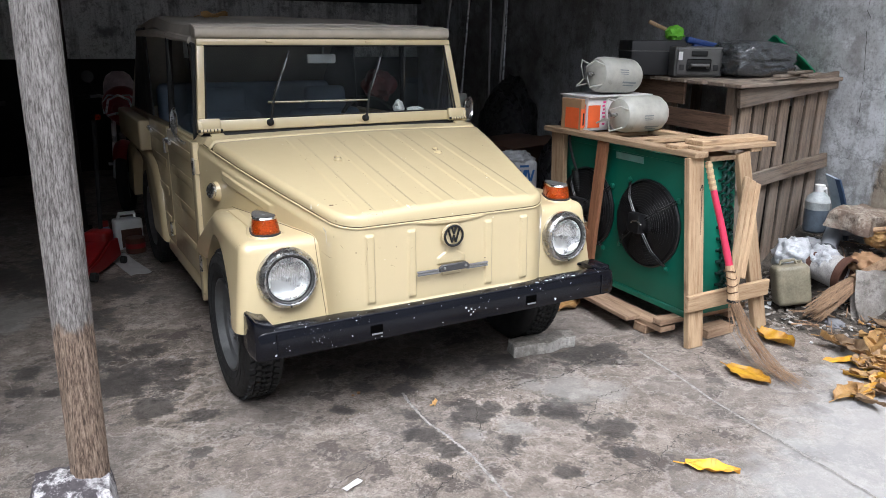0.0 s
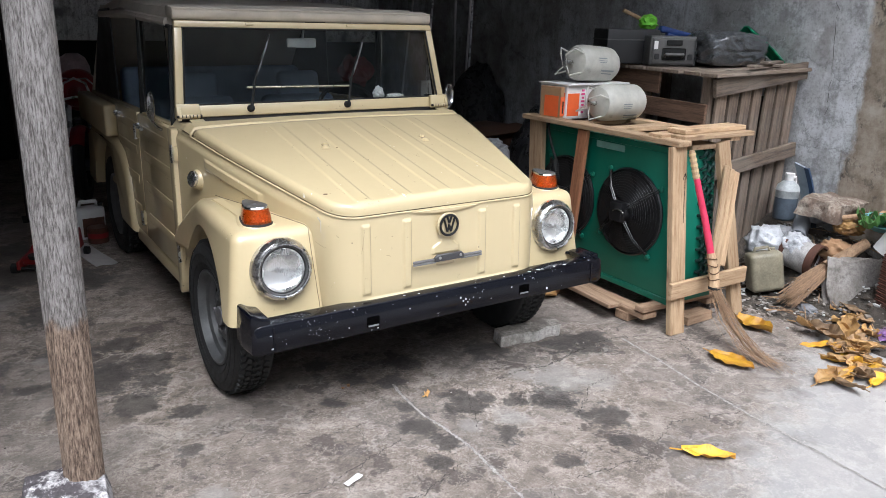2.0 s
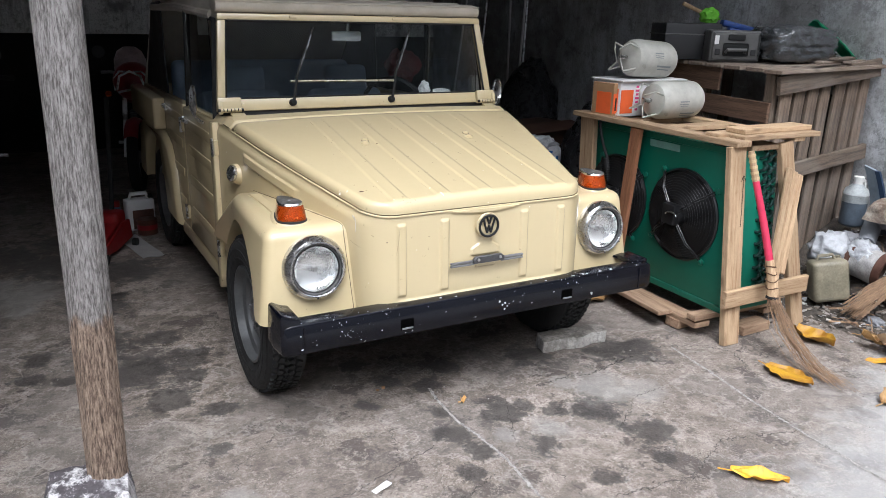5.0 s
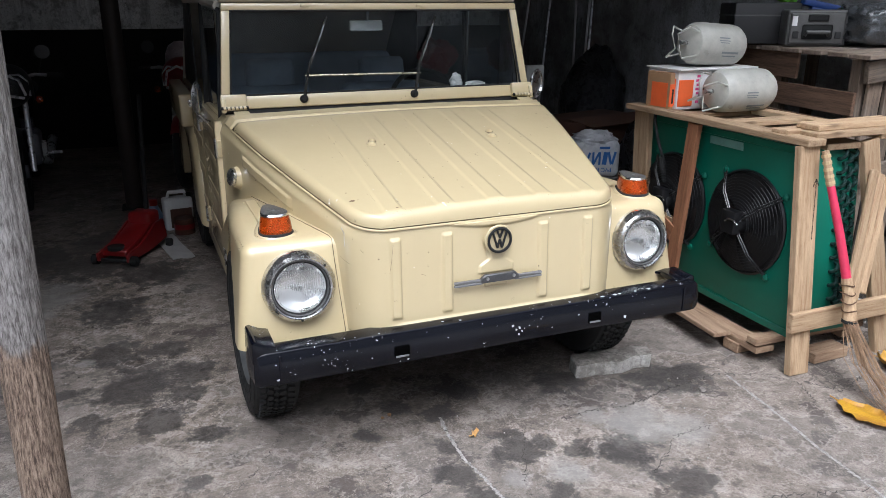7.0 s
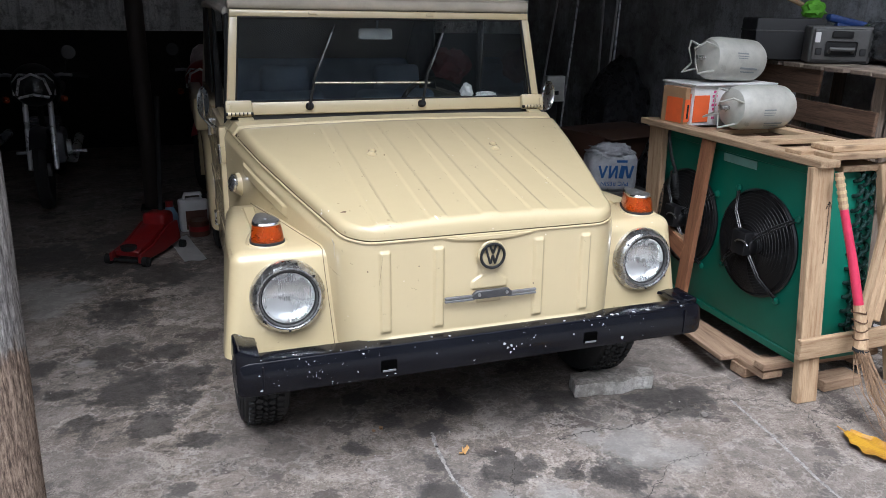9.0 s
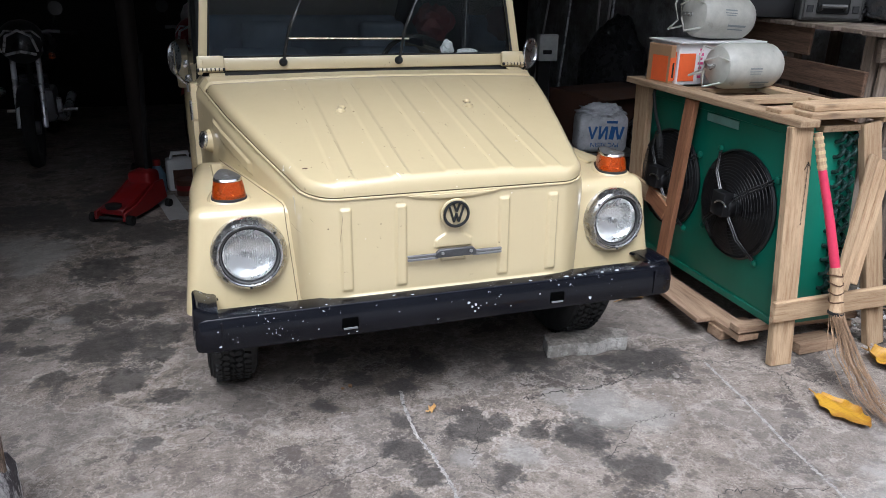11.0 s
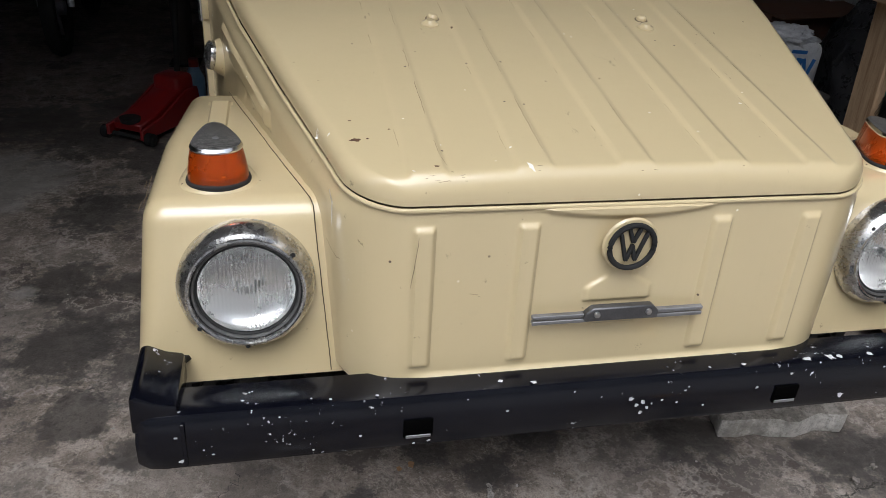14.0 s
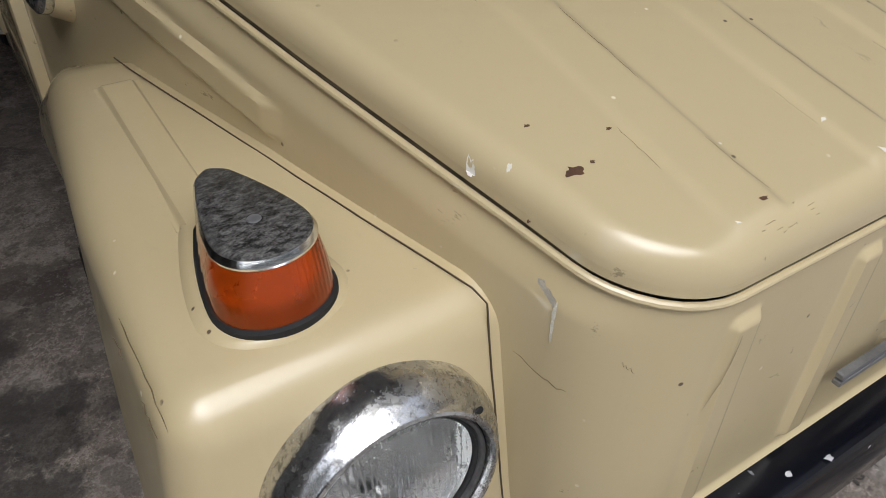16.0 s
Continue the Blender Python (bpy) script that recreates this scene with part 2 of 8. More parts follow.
def floor_material():
    """Old concrete: pale worn patches, oil soaked dark patches, fine grit and hair cracks."""
    m, nt, b = nodes_of("old_concrete")
    big, mid, fine = tex(nt, "noise", 1.1, 8, 0.66), tex(nt, "noise", 6.0, 12, 0.72), tex(nt, "noise", 95, 8, 0.85)
    grain = tex(nt, "noise", 260, 4, 0.8)
    col = ramp(nt, mid.outputs[0], (0.34, (0.150, 0.121, 0.101)), (0.50, (0.234, 0.195, 0.164)), (0.66, (0.348, 0.296, 0.256)))
    col = mixc(nt, ramp(nt, big.outputs[0], (0.40, 0.5), (0.56, 0.0)), col, (0.095, 0.075, 0.063))
    blot = tex(nt, "noise", 3.4, 9, 0.58, off=(2.1, 0.3, 0))
    col = mixc(nt, ramp(nt, blot.outputs[0], (0.57, 0.0), (0.588, 0.74)), col, (0.060, 0.048, 0.043))
    soak = tex(nt, "noise", 5.2, 8, 0.6, off=(8.1, 3.3, 0))
    col = mixc(nt, ramp(nt, soak.outputs[0], (0.60, 0.0), (0.612, 0.45)), col, (0.084, 0.073, 0.070))
    scuff = tex(nt, "noise", 7.5, 14, 0.80, off=(1.3, 9.0, 0), stretch=(1, 1.7, 1))
    col = mixc(nt, ramp(nt, scuff.outputs[0], (0.57, 0.0), (0.61, 0.5)), col, (0.456, 0.394, 0.344))
    pale = tex(nt, "noise", 2.4, 14, 0.70, off=(7.1, 5.0, 0))
    col = mixc(nt, ramp(nt, pale.outputs[0], (0.56, 0.0), (0.60, 0.55)), col, (0.445, 0.383, 0.330))
    lace = tex(nt, "noise", 4.5, 14, 0.72, off=(3.9, 1.7, 0))
    col = mixc(nt, ramp(nt, lace.outputs[0], (0.488, 0.0), (0.497, 0.55), (0.503, 0.55), (0.512, 0.0)), col, (0.479, 0.415, 0.359))
    col = mixc(nt, ramp(nt, fine.outputs[0], (0.36, 0.75), (0.48, 0.0)), col, (0.054, 0.045, 0.037))
    col = mixc(nt, ramp(nt, fine.outputs[0], (0.55, 0.0), (0.66, 0.55)), col, (0.513, 0.492, 0.430))
    col = mixc(nt, ramp(nt, grain.outputs[0], (0.38, 0.5), (0.5, 0.0)), col, (0.068, 0.055, 0.047))
    pit = tex(nt, "voronoi", 34)
    col = mixc(nt, ramp(nt, pit.outputs["Distance"], (0.08, 0.6), (0.13, 0.0)), col, (0.049, 0.041, 0.035))
    mottle = tex(nt, "noise", 15, 14, 0.72, off=(4.4, 2.2, 0))
    col = mixc(nt, ramp(nt, mottle.outputs[0], (0.40, 0.65), (0.47, 0.0)), col, (0.095, 0.078, 0.066))
    col = mixc(nt, ramp(nt, mottle.outputs[0], (0.56, 0.0), (0.62, 0.34)), col, (0.389, 0.343, 0.304))
    skim = tex(nt, "noise", 1.9, 12, 0.64, off=(0.7, 6.2, 0))
    col = mixc(nt, ramp(nt, skim.outputs[0], (0.522, 0.0), (0.530, 0.30)), col, (0.153, 0.137, 0.125))
    col = mixc(nt, ramp(nt, skim.outputs[0], (0.505, 0.0), (0.516, 0.35), (0.523, 0.35), (0.528, 0.0)), col, (0.431, 0.391, 0.355))
    # apron outside the roof's drip line: daylight painted in as a paler tone
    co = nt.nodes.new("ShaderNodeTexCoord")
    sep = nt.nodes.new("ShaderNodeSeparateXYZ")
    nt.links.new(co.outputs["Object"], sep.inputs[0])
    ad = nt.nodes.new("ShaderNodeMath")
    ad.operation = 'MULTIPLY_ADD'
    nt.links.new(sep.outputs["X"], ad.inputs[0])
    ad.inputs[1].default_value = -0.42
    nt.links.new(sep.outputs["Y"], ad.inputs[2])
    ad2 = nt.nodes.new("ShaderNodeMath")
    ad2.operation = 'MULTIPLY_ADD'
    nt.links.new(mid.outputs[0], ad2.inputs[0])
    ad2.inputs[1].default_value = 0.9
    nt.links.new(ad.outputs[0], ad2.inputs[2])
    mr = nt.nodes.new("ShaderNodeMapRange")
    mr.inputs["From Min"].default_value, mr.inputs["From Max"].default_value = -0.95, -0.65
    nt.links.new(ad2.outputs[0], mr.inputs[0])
    daylight_wash = ramp(nt, mr.outputs[0], (0.0, 0.6), (1.0, 0.0))
    col = mixc(nt, daylight_wash, col, (0.44, 0.432, 0.42))
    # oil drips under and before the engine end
    # larger spots left and deep inside: oil blotches that also paint the dimmer floor
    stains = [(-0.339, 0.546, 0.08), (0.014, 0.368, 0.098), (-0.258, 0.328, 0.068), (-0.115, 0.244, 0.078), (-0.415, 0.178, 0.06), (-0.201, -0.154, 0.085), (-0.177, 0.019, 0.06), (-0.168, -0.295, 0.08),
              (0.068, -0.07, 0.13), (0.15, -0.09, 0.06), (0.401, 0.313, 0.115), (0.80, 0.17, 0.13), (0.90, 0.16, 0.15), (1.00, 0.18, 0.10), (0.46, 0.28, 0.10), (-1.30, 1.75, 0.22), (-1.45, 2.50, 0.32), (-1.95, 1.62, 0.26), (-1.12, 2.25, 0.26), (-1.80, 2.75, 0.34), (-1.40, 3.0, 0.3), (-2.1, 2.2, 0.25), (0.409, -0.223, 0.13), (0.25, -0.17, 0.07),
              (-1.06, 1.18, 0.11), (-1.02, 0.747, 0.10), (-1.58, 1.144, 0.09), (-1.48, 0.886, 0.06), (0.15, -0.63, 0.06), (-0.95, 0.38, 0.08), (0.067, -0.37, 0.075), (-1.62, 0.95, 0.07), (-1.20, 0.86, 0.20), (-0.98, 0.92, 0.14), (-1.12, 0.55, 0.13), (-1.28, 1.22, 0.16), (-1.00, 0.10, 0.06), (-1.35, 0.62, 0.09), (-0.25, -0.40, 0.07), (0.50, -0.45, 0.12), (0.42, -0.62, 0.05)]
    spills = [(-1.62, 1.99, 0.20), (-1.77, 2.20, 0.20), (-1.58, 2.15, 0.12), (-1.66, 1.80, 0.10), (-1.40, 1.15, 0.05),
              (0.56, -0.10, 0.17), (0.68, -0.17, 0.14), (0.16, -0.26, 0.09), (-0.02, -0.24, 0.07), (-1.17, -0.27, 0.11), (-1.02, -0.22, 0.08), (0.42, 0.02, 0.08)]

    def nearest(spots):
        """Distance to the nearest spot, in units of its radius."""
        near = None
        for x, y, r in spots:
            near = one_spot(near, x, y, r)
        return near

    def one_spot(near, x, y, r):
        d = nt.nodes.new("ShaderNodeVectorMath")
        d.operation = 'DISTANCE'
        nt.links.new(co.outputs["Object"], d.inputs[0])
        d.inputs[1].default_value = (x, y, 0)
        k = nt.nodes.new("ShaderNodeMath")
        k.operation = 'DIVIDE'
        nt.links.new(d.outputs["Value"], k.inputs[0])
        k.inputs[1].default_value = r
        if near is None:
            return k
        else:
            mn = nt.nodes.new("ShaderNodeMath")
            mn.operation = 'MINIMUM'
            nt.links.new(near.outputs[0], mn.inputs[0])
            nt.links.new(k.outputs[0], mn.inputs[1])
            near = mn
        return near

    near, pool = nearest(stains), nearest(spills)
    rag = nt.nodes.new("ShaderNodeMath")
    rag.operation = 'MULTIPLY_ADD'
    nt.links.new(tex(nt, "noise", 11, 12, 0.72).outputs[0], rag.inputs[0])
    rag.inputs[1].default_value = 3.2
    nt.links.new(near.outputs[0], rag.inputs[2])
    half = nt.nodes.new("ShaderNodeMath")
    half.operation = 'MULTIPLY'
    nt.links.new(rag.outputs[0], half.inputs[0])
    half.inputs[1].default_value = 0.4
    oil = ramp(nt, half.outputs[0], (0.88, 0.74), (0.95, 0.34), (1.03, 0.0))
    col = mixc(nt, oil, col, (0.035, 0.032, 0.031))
    rag2 = nt.nodes.new("ShaderNodeMath")
    rag2.operation = 'MULTIPLY_ADD'
    nt.links.new(tex(nt, "noise", 7, 14, 0.75, off=(5, 2, 0)).outputs[0], rag2.inputs[0])
    rag2.inputs[1].default_value = 2.4
    nt.links.new(pool.outputs[0], rag2.inputs[2])
    half2 = nt.nodes.new("ShaderNodeMath")
    half2.operation = 'MULTIPLY'
    nt.links.new(rag2.outputs[0], half2.inputs[0])
    half2.inputs[1].default_value = 0.4
    col = mixc(nt, ramp(nt, half2.outputs[0], (0.66, 0.55), (0.78, 0.25), (0.86, 0.0)), col, (0.275, 0.262, 0.243))
    nt.links.new(col, b.inputs["Base Color"])
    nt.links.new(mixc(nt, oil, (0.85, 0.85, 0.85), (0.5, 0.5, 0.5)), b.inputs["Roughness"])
    first = bump(nt, b, mid.outputs[0], 0.35, 0.012)
    second = bump(nt, b, mottle.outputs[0], 0.5, 0.006, first)
    bump(nt, b, fine.outputs[0], 0.6, 0.003, second)
    return m


def wall_material(name, pale, dark, scale=1.2, low=0.42, high=0.58):
    """Stained cement render with peeling limewash, damp runs and hair cracks."""
    m, nt, b = nodes_of(name)
    big, mid, fine = tex(nt, "noise", scale, 12, 0.68), tex(nt, "noise", scale * 5, 12, 0.74), tex(nt, "noise", 55, 6, 0.75)
    drip = tex(nt, "noise", 2.2, 10, 0.68, stretch=(4, 4, 0.4))
    col = ramp(nt, big.outputs[0], (low, dark), ((low + high) / 2, tuple((p + d) / 2 for p, d in zip(pale, dark))), (high, pale))
    col = mixc(nt, ramp(nt, drip.outputs[0], (0.50, 0.0), (0.62, 0.65)), col, dark)
    col = mixc(nt, ramp(nt, mid.outputs[0], (0.38, 0.7), (0.50, 0.0)), col, tuple(c * 0.55 for c in dark))
    col = mixc(nt, ramp(nt, mid.outputs[0], (0.56, 0.0), (0.66, 0.5)), col, tuple(min(1, c * 1.25) for c in pale))
    col = mixc(nt, ramp(nt, fine.outputs[0], (0.36, 0.5), (0.5, 0.0)), col, tuple(c * 0.6 for c in dark))
    vein = tex(nt, "voronoi", 0.55, off=(0.37, 0.2, 0.9))
    vein.feature = 'DISTANCE_TO_EDGE'
    wob = nt.nodes.new("ShaderNodeVectorMath")
    wob.operation = 'MULTIPLY_ADD'
    nt.links.new(mid.outputs["Color"], wob.inputs[0])
    wob.inputs[1].default_value = (0.25, 0.25, 0.25)
    nt.links.new(vein.inputs["Vector"].links[0].from_socket, wob.inputs[2])
    nt.links.new(wob.outputs[0], vein.inputs["Vector"])
    col = mixc(nt, ramp(nt, vein.outputs["Distance"], (0.0015, 0.55), (0.004, 0.0)), col, tuple(c * 0.3 for c in dark))
    nt.links.new(col, b.inputs["Base Color"])
    b.inputs["Roughness"].default_value = 0.93
    first = bump(nt, b, mid.outputs[0], 0.4, 0.015)
    bump(nt, b, fine.outputs[0], 0.35, 0.004, first)
    return m


def east_wall_material():
    """Render with pale blue-grey limewash, and past a ragged edge a brown bare stretch with mould."""
    m = wall_material("limewash_and_bare_render", (0.56, 0.575, 0.59), (0.30, 0.292, 0.282), 1.3)
    nt = m.node_tree
    b = nt.nodes["Principled BSDF"]
    pale = b.inputs["Base Color"].links[0].from_socket
    rag = tex(nt, "noise", 3.5, 10, 0.68, stretch=(1, 1, 0.5))
    tone, mould = tex(nt, "noise", 5, 12, 0.72, off=(0, 4, 1)), tex(nt, "noise", 16, 8, 0.72, stretch=(1, 1, 0.7))
    where = tex(nt, "noise", 2.2, 5, 0.6, off=(1, 2, 3))
    brown = ramp(nt, tone.outputs[0], (0.36, (0.16, 0.125, 0.09)), (0.5, (0.27, 0.225, 0.175)), (0.64, (0.38, 0.335, 0.275)))
    spot = nt.nodes.new("ShaderNodeMath")
    spot.operation = 'MULTIPLY'
    nt.links.new(ramp(nt, mould.outputs[0], (0.53, 0.0), (0.57, 0.85)), spot.inputs[0])
    nt.links.new(ramp(nt, where.outputs[0], (0.46, 0.0), (0.56, 1.0)), spot.inputs[1])
    brown = mixc(nt, spot.outputs[0], brown, (0.045, 0.04, 0.035))
    co = nt.nodes.new("ShaderNodeTexCoord")
    sep = nt.nodes.new("ShaderNodeSeparateXYZ")
    nt.links.new(co.outputs["Object"], sep.inputs[0])
    edge = nt.nodes.new("ShaderNodeMath")
    edge.operation = 'MULTIPLY_ADD'
    nt.links.new(rag.outputs[0], edge.inputs[0])
    edge.inputs[1].default_value = 0.28
    nt.links.new(sep.outputs["Y"], edge.inputs[2])
    nt.links.new(mixc(nt, ramp(nt, edge.outputs[0], (0.345, 1.0), (0.375, 0.0)), pale, brown), b.inputs["Base Color"])
    return m


def glass_material(name, tint_col, rough=0.02, ior=1.45):
    m, nt, b = nodes_of(name)
    b.inputs["Base Color"].default_value = (*tint_col, 1)
    b.inputs["Transmission Weight"].default_value = 1.0
    b.inputs["Roughness"].default_value, b.inputs["IOR"].default_value = rough, ior
    return m, nt, b


PAINT = paint_material()
BLACK = chipped_black()
CHROME = pitted_chrome()
STEEL = plain("bright_steel", (0.55, 0.55, 0.55), 0.3, 1.0, 0.2, 30)
GREY_METAL = plain("dull_grey_metal", (0.26, 0.26, 0.27), 0.5, 0.7, 0.3, 25)
RIM = plain("grey_rim_paint", (0.095, 0.098, 0.10), 0.45, 0.2, 0.35, 14)
RUBBER = plain("black_rubber", (0.014, 0.014, 0.014), 0.8, 0, 0.35, 30, 0.3)
DARK = plain("dull_black", (0.012, 0.012, 0.012), 0.9, 0, 0.3, 10)
TOP_CLOTH = plain("taupe_canvas", (0.47, 0.425, 0.36), 0.9, 0, 0.22, 5, 0.4)
SEAT = plain("grey_blue_vinyl", (0.27, 0.35, 0.48), 0.6, 0, 0.3, 8)
CONCRETE = floor_material()
WALL = wall_material("stained_render", (0.50, 0.505, 0.51), (0.20, 0.185, 0.168), 1.3)
EAST_WALL = east_wall_material()
BACKWALL = wall_material("peeling_limewash", (0.88, 0.88, 0.86), (0.27, 0.27, 0.27), 1.6, 0.36, 0.43)
BOUNCE_WALL = wall_material("pale_bounce_wall", (0.80, 0.78, 0.75), (0.60, 0.58, 0.55), 1.0)
BACKDROP = wall_material("grey_backdrop", (0.34, 0.35, 0.34), (0.12, 0.126, 0.124), 0.4)
ROOFING = plain("rusty_roof_sheet", (0.10, 0.075, 0.06), 0.8, 0.2, 0.4, 4)
PINE = wood_material("new_pine", (0.44, 0.312, 0.19), (0.245, 0.148, 0.08))
DIRTY_PINE = wood_material("dirty_pine", (0.33, 0.225, 0.145), (0.17, 0.10, 0.06))
RED_WOOD = wood_material("reddish_wood", (0.36, 0.16, 0.075), (0.20, 0.08, 0.04))
OLD_WOOD = wood_material("weathered_plank", (0.20, 0.148, 0.108), (0.060, 0.042, 0.031), 0.22)
BROWN_WOOD = wood_material("brown_crate_board", (0.17, 0.098, 0.06), (0.06, 0.033, 0.021))
POST_WOOD = post_material()
GREEN = plain("green_enamel", (0.006, 0.132, 0.085), 0.4, 0, 0.2, 3)
WIRE_BLACK = plain("black_fan_plastic", (0.010, 0.010, 0.011), 0.38, 0, 0.3, 20)

# ---- building helpers ----
def obj(name, bm, mat, smooth=0.6):
    me = bpy.data.meshes.new(name)
    bmesh.ops.recalc_face_normals(bm, faces=bm.faces[:])
    bm.to_mesh(me)
    bm.free()
    if mat:
        me.materials.append(mat)
    if smooth:
        me.shade_smooth()
        me.set_sharp_from_angle(angle=smooth)
    return new(name, me)


def part(name, bm, mat, parent, label="", smooth=0.6, at=None):
    o = obj(name, bm, mat, smooth)
    o.parent = parent
    if at is not None:
        o.matrix_basis = at
    if label:
        o["label"] = label
    return o


def thing(name, label, category, at=None, group="", kind=""):
    e = new(name)
    e.empty_display_size = 0.1
    if at is not None:
        e.matrix_basis = at
    return tagged(e, label, category, group, kind)


def box(size, centre=(0, 0, 0), bevel=0.0, segs=2, m=None, bm=None):
    """A box mesh, its edges bevelled."""
    b2 = bmesh.new()
    bmesh.ops.create_cube(b2, size=1)
    bmesh.ops.scale(b2, vec=size, verts=b2.verts)
    if bevel:
        bmesh.ops.bevel(b2, geom=b2.edges[:], offset=bevel, segments=segs, affect='EDGES', profile=0.5)
    bmesh.ops.translate(b2, vec=centre, verts=b2.verts)
    if m is not None:
        b2.transform(m)
    if bm is None:
        return b2
    me = bpy.data.meshes.new("tmp")
    b2.to_mesh(me)
    b2.free()
    bm.from_mesh(me)
    bpy.data.meshes.remove(me)
    return bm


def merge(*bms):
    out = bmesh.new()
    for b in bms:
        me = bpy.data.meshes.new("tmp")
        b.to_mesh(me)
        b.free()
        out.from_mesh(me)
        bpy.data.meshes.remove(me)
    return out


def grid(f, nu, nv, wrap_u=False, thick=0.0):
    """A sheet from f(u, v), u and v from 0 to 1."""
    bm = bmesh.new()
    vs = [[bm.verts.new(f(i / nu, j / nv)) for j in range(nv + 1)] for i in range(nu + (0 if wrap_u else 1))]
    n = len(vs)
    for i in range(nu):
        for j in range(nv):
            bm.faces.new((vs[i][j], vs[(i + 1) % n][j], vs[(i + 1) % n][j + 1], vs[i][j + 1]))
    bmesh.ops.recalc_face_normals(bm, faces=bm.faces[:])
    if thick:
        bmesh.ops.solidify(bm, geom=bm.faces[:], thickness=thick)
    return bm


def lathe(profile, n=32, axis='Z'):
    """Turns (r, h) pairs about z, or lays the axis along y."""
    bm = bmesh.new()
    rings = []
    for r, h in profile:
        if r < 1e-5:
            rings.append([bm.verts.new((0, 0, h))])
        else:
            rings.append([bm.verts.new((r * math.cos(2 * math.pi * i / n), r * math.sin(2 * math.pi * i / n), h)) for i in range(n)])
    for a, b in zip(rings, rings[1:]):
        for i in range(n):
            j = (i + 1) % n
            if len(a) == 1 and len(b) > 1:
                bm.faces.new((a[0], b[i], b[j]))
            elif len(b) == 1 and len(a) > 1:
                bm.faces.new((a[i], a[j], b[0]))
            elif len(a) > 1:
                bm.faces.new((a[i], a[j], b[j], b[i]))
    bmesh.ops.recalc_face_normals(bm, faces=bm.faces[:])
    if axis == 'Y':
        bm.transform(pose(0, 0, 0, 90, 0, 0))
    if axis == 'X':
        bm.transform(pose(0, 0, 0, 0, 90, 0))
    return bm


def tube(pts, r, n=8, closed=False, r2=None, caps=True):
    """A round bar along points."""
    bm = bmesh.new()
    P = [Vector(p) for p in pts]
    N = len(P)
    rings = []
    ref = Vector((0, 0, 1))
    for k, p in enumerate(P):
        a = P[(k - 1) % N] if closed or k else P[0]
        b = P[(k + 1) % N] if closed or k < N - 1 else P[-1]
        d = (b - a).normalized()
        s = d.cross(ref)
        if s.length < 0.05:
            s = d.cross(Vector((0, 1, 0)))
        s.normalize()
        t = s.cross(d).normalized()
        rr = r if r2 is None else r + (r2 - r) * k / (N - 1)
        rings.append([bm.verts.new(p + rr * (math.cos(2 * math.pi * i / n) * s + math.sin(2 * math.pi * i / n) * t)) for i in range(n)])
    for k in range(N if closed else N - 1):
        A, B = rings[k], rings[(k + 1) % N]
        for i in range(n):
            bm.faces.new((A[i], A[(i + 1) % n], B[(i + 1) % n], B[i]))
    if not closed and caps:
        bm.faces.new(rings[0])
        bm.faces.new(rings[-1][::-1])
    return bm


def prism(poly, lo, hi, axis='X', bevel=0.0, segs=3, pick=None):
    """A polygon (two coordinates a point) drawn out from lo to hi along an axis; pick(edge) chooses what is bevelled."""
    bm = bmesh.new()
    put = {'X': lambda p, h: (h, p[0], p[1]), 'Y': lambda p, h: (p[0], h, p[1]), 'Z': lambda p, h: (p[0], p[1], h)}[axis]
    a = [bm.verts.new(put(p, lo)) for p in poly]
    b = [bm.verts.new(put(p, hi)) for p in poly]
    n = len(poly)
    bm.faces.new(a)
    bm.faces.new(b[::-1])
    for i in range(n):
        bm.faces.new((a[i], b[i], b[(i + 1) % n], a[(i + 1) % n]))
    bmesh.ops.recalc_face_normals(bm, faces=bm.faces[:])
    if bevel:
        es = [e for e in bm.edges if pick is None or pick(e)]
        bmesh.ops.bevel(bm, geom=es, offset=bevel, segments=segs, affect='EDGES', profile=0.5)
    return bm


def smooth01(a, b, x):
    t = max(0.0, min(1.0, (x - a) / (b - a)))
    return t * t * (3 - 2 * t)


def lerp(table, x):
    """Straight lines through (x, value) pairs."""
    for (x0, v0), (x1, v1) in zip(table, table[1:]):
        if x <= x1:
            return v0 + (v1 - v0) * max(0.0, (x - x0) / (x1 - x0))
    return table[-1][1]


def bar_between(a, b, w, d, bevel=0.003, up=(0, 0, 1)):
    """A plank from a to b: width w across, depth d; returns mesh along its own z and the pose."""
    a, b = Vector(a), Vector(b)
    z = (b - a).normalized()
    x = Vector(up).cross(z)
    if x.length < 0.05:
        x = Vector((1, 0, 0))
    x.normalize()
    y = z.cross(x)
    m = Matrix((x, y, z)).transposed().to_4x4()
    m.translation = (a + b) / 2
    return box((w, d, (b - a).length), (0, 0, 0), bevel, 1), m

# ---- the place ----
g = grid(lambda u, v: (-60 + 120 * u, -80 + 160 * v, -0.012), 8, 8)
tagged(obj("ground", g, plain("far_ground", (0.22, 0.21, 0.19), 0.9, 0, 0.3, 2)), "dusty bare ground of the yard outside", "ground", kind="structure")
def floor_height(x, y):
    return 0.004 * noise.noise((x * 1.3, y * 1.3, 0))
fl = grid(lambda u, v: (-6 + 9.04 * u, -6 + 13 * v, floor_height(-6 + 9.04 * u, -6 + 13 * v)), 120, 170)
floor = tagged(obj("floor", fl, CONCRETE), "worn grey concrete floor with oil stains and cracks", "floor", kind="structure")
wr = obj("wall_east", box((0.18, 11.0, 3.8), (3.13, 3.0, 1.9)), EAST_WALL, 0)
tagged(wr, "stained grey cement rendered wall with damp streaks", "wall", kind="structure")
wb = obj("wall_north", box((9.2, 0.18, 4.1), (-1.4, 6.69, 2.05)), BACKWALL, 0)
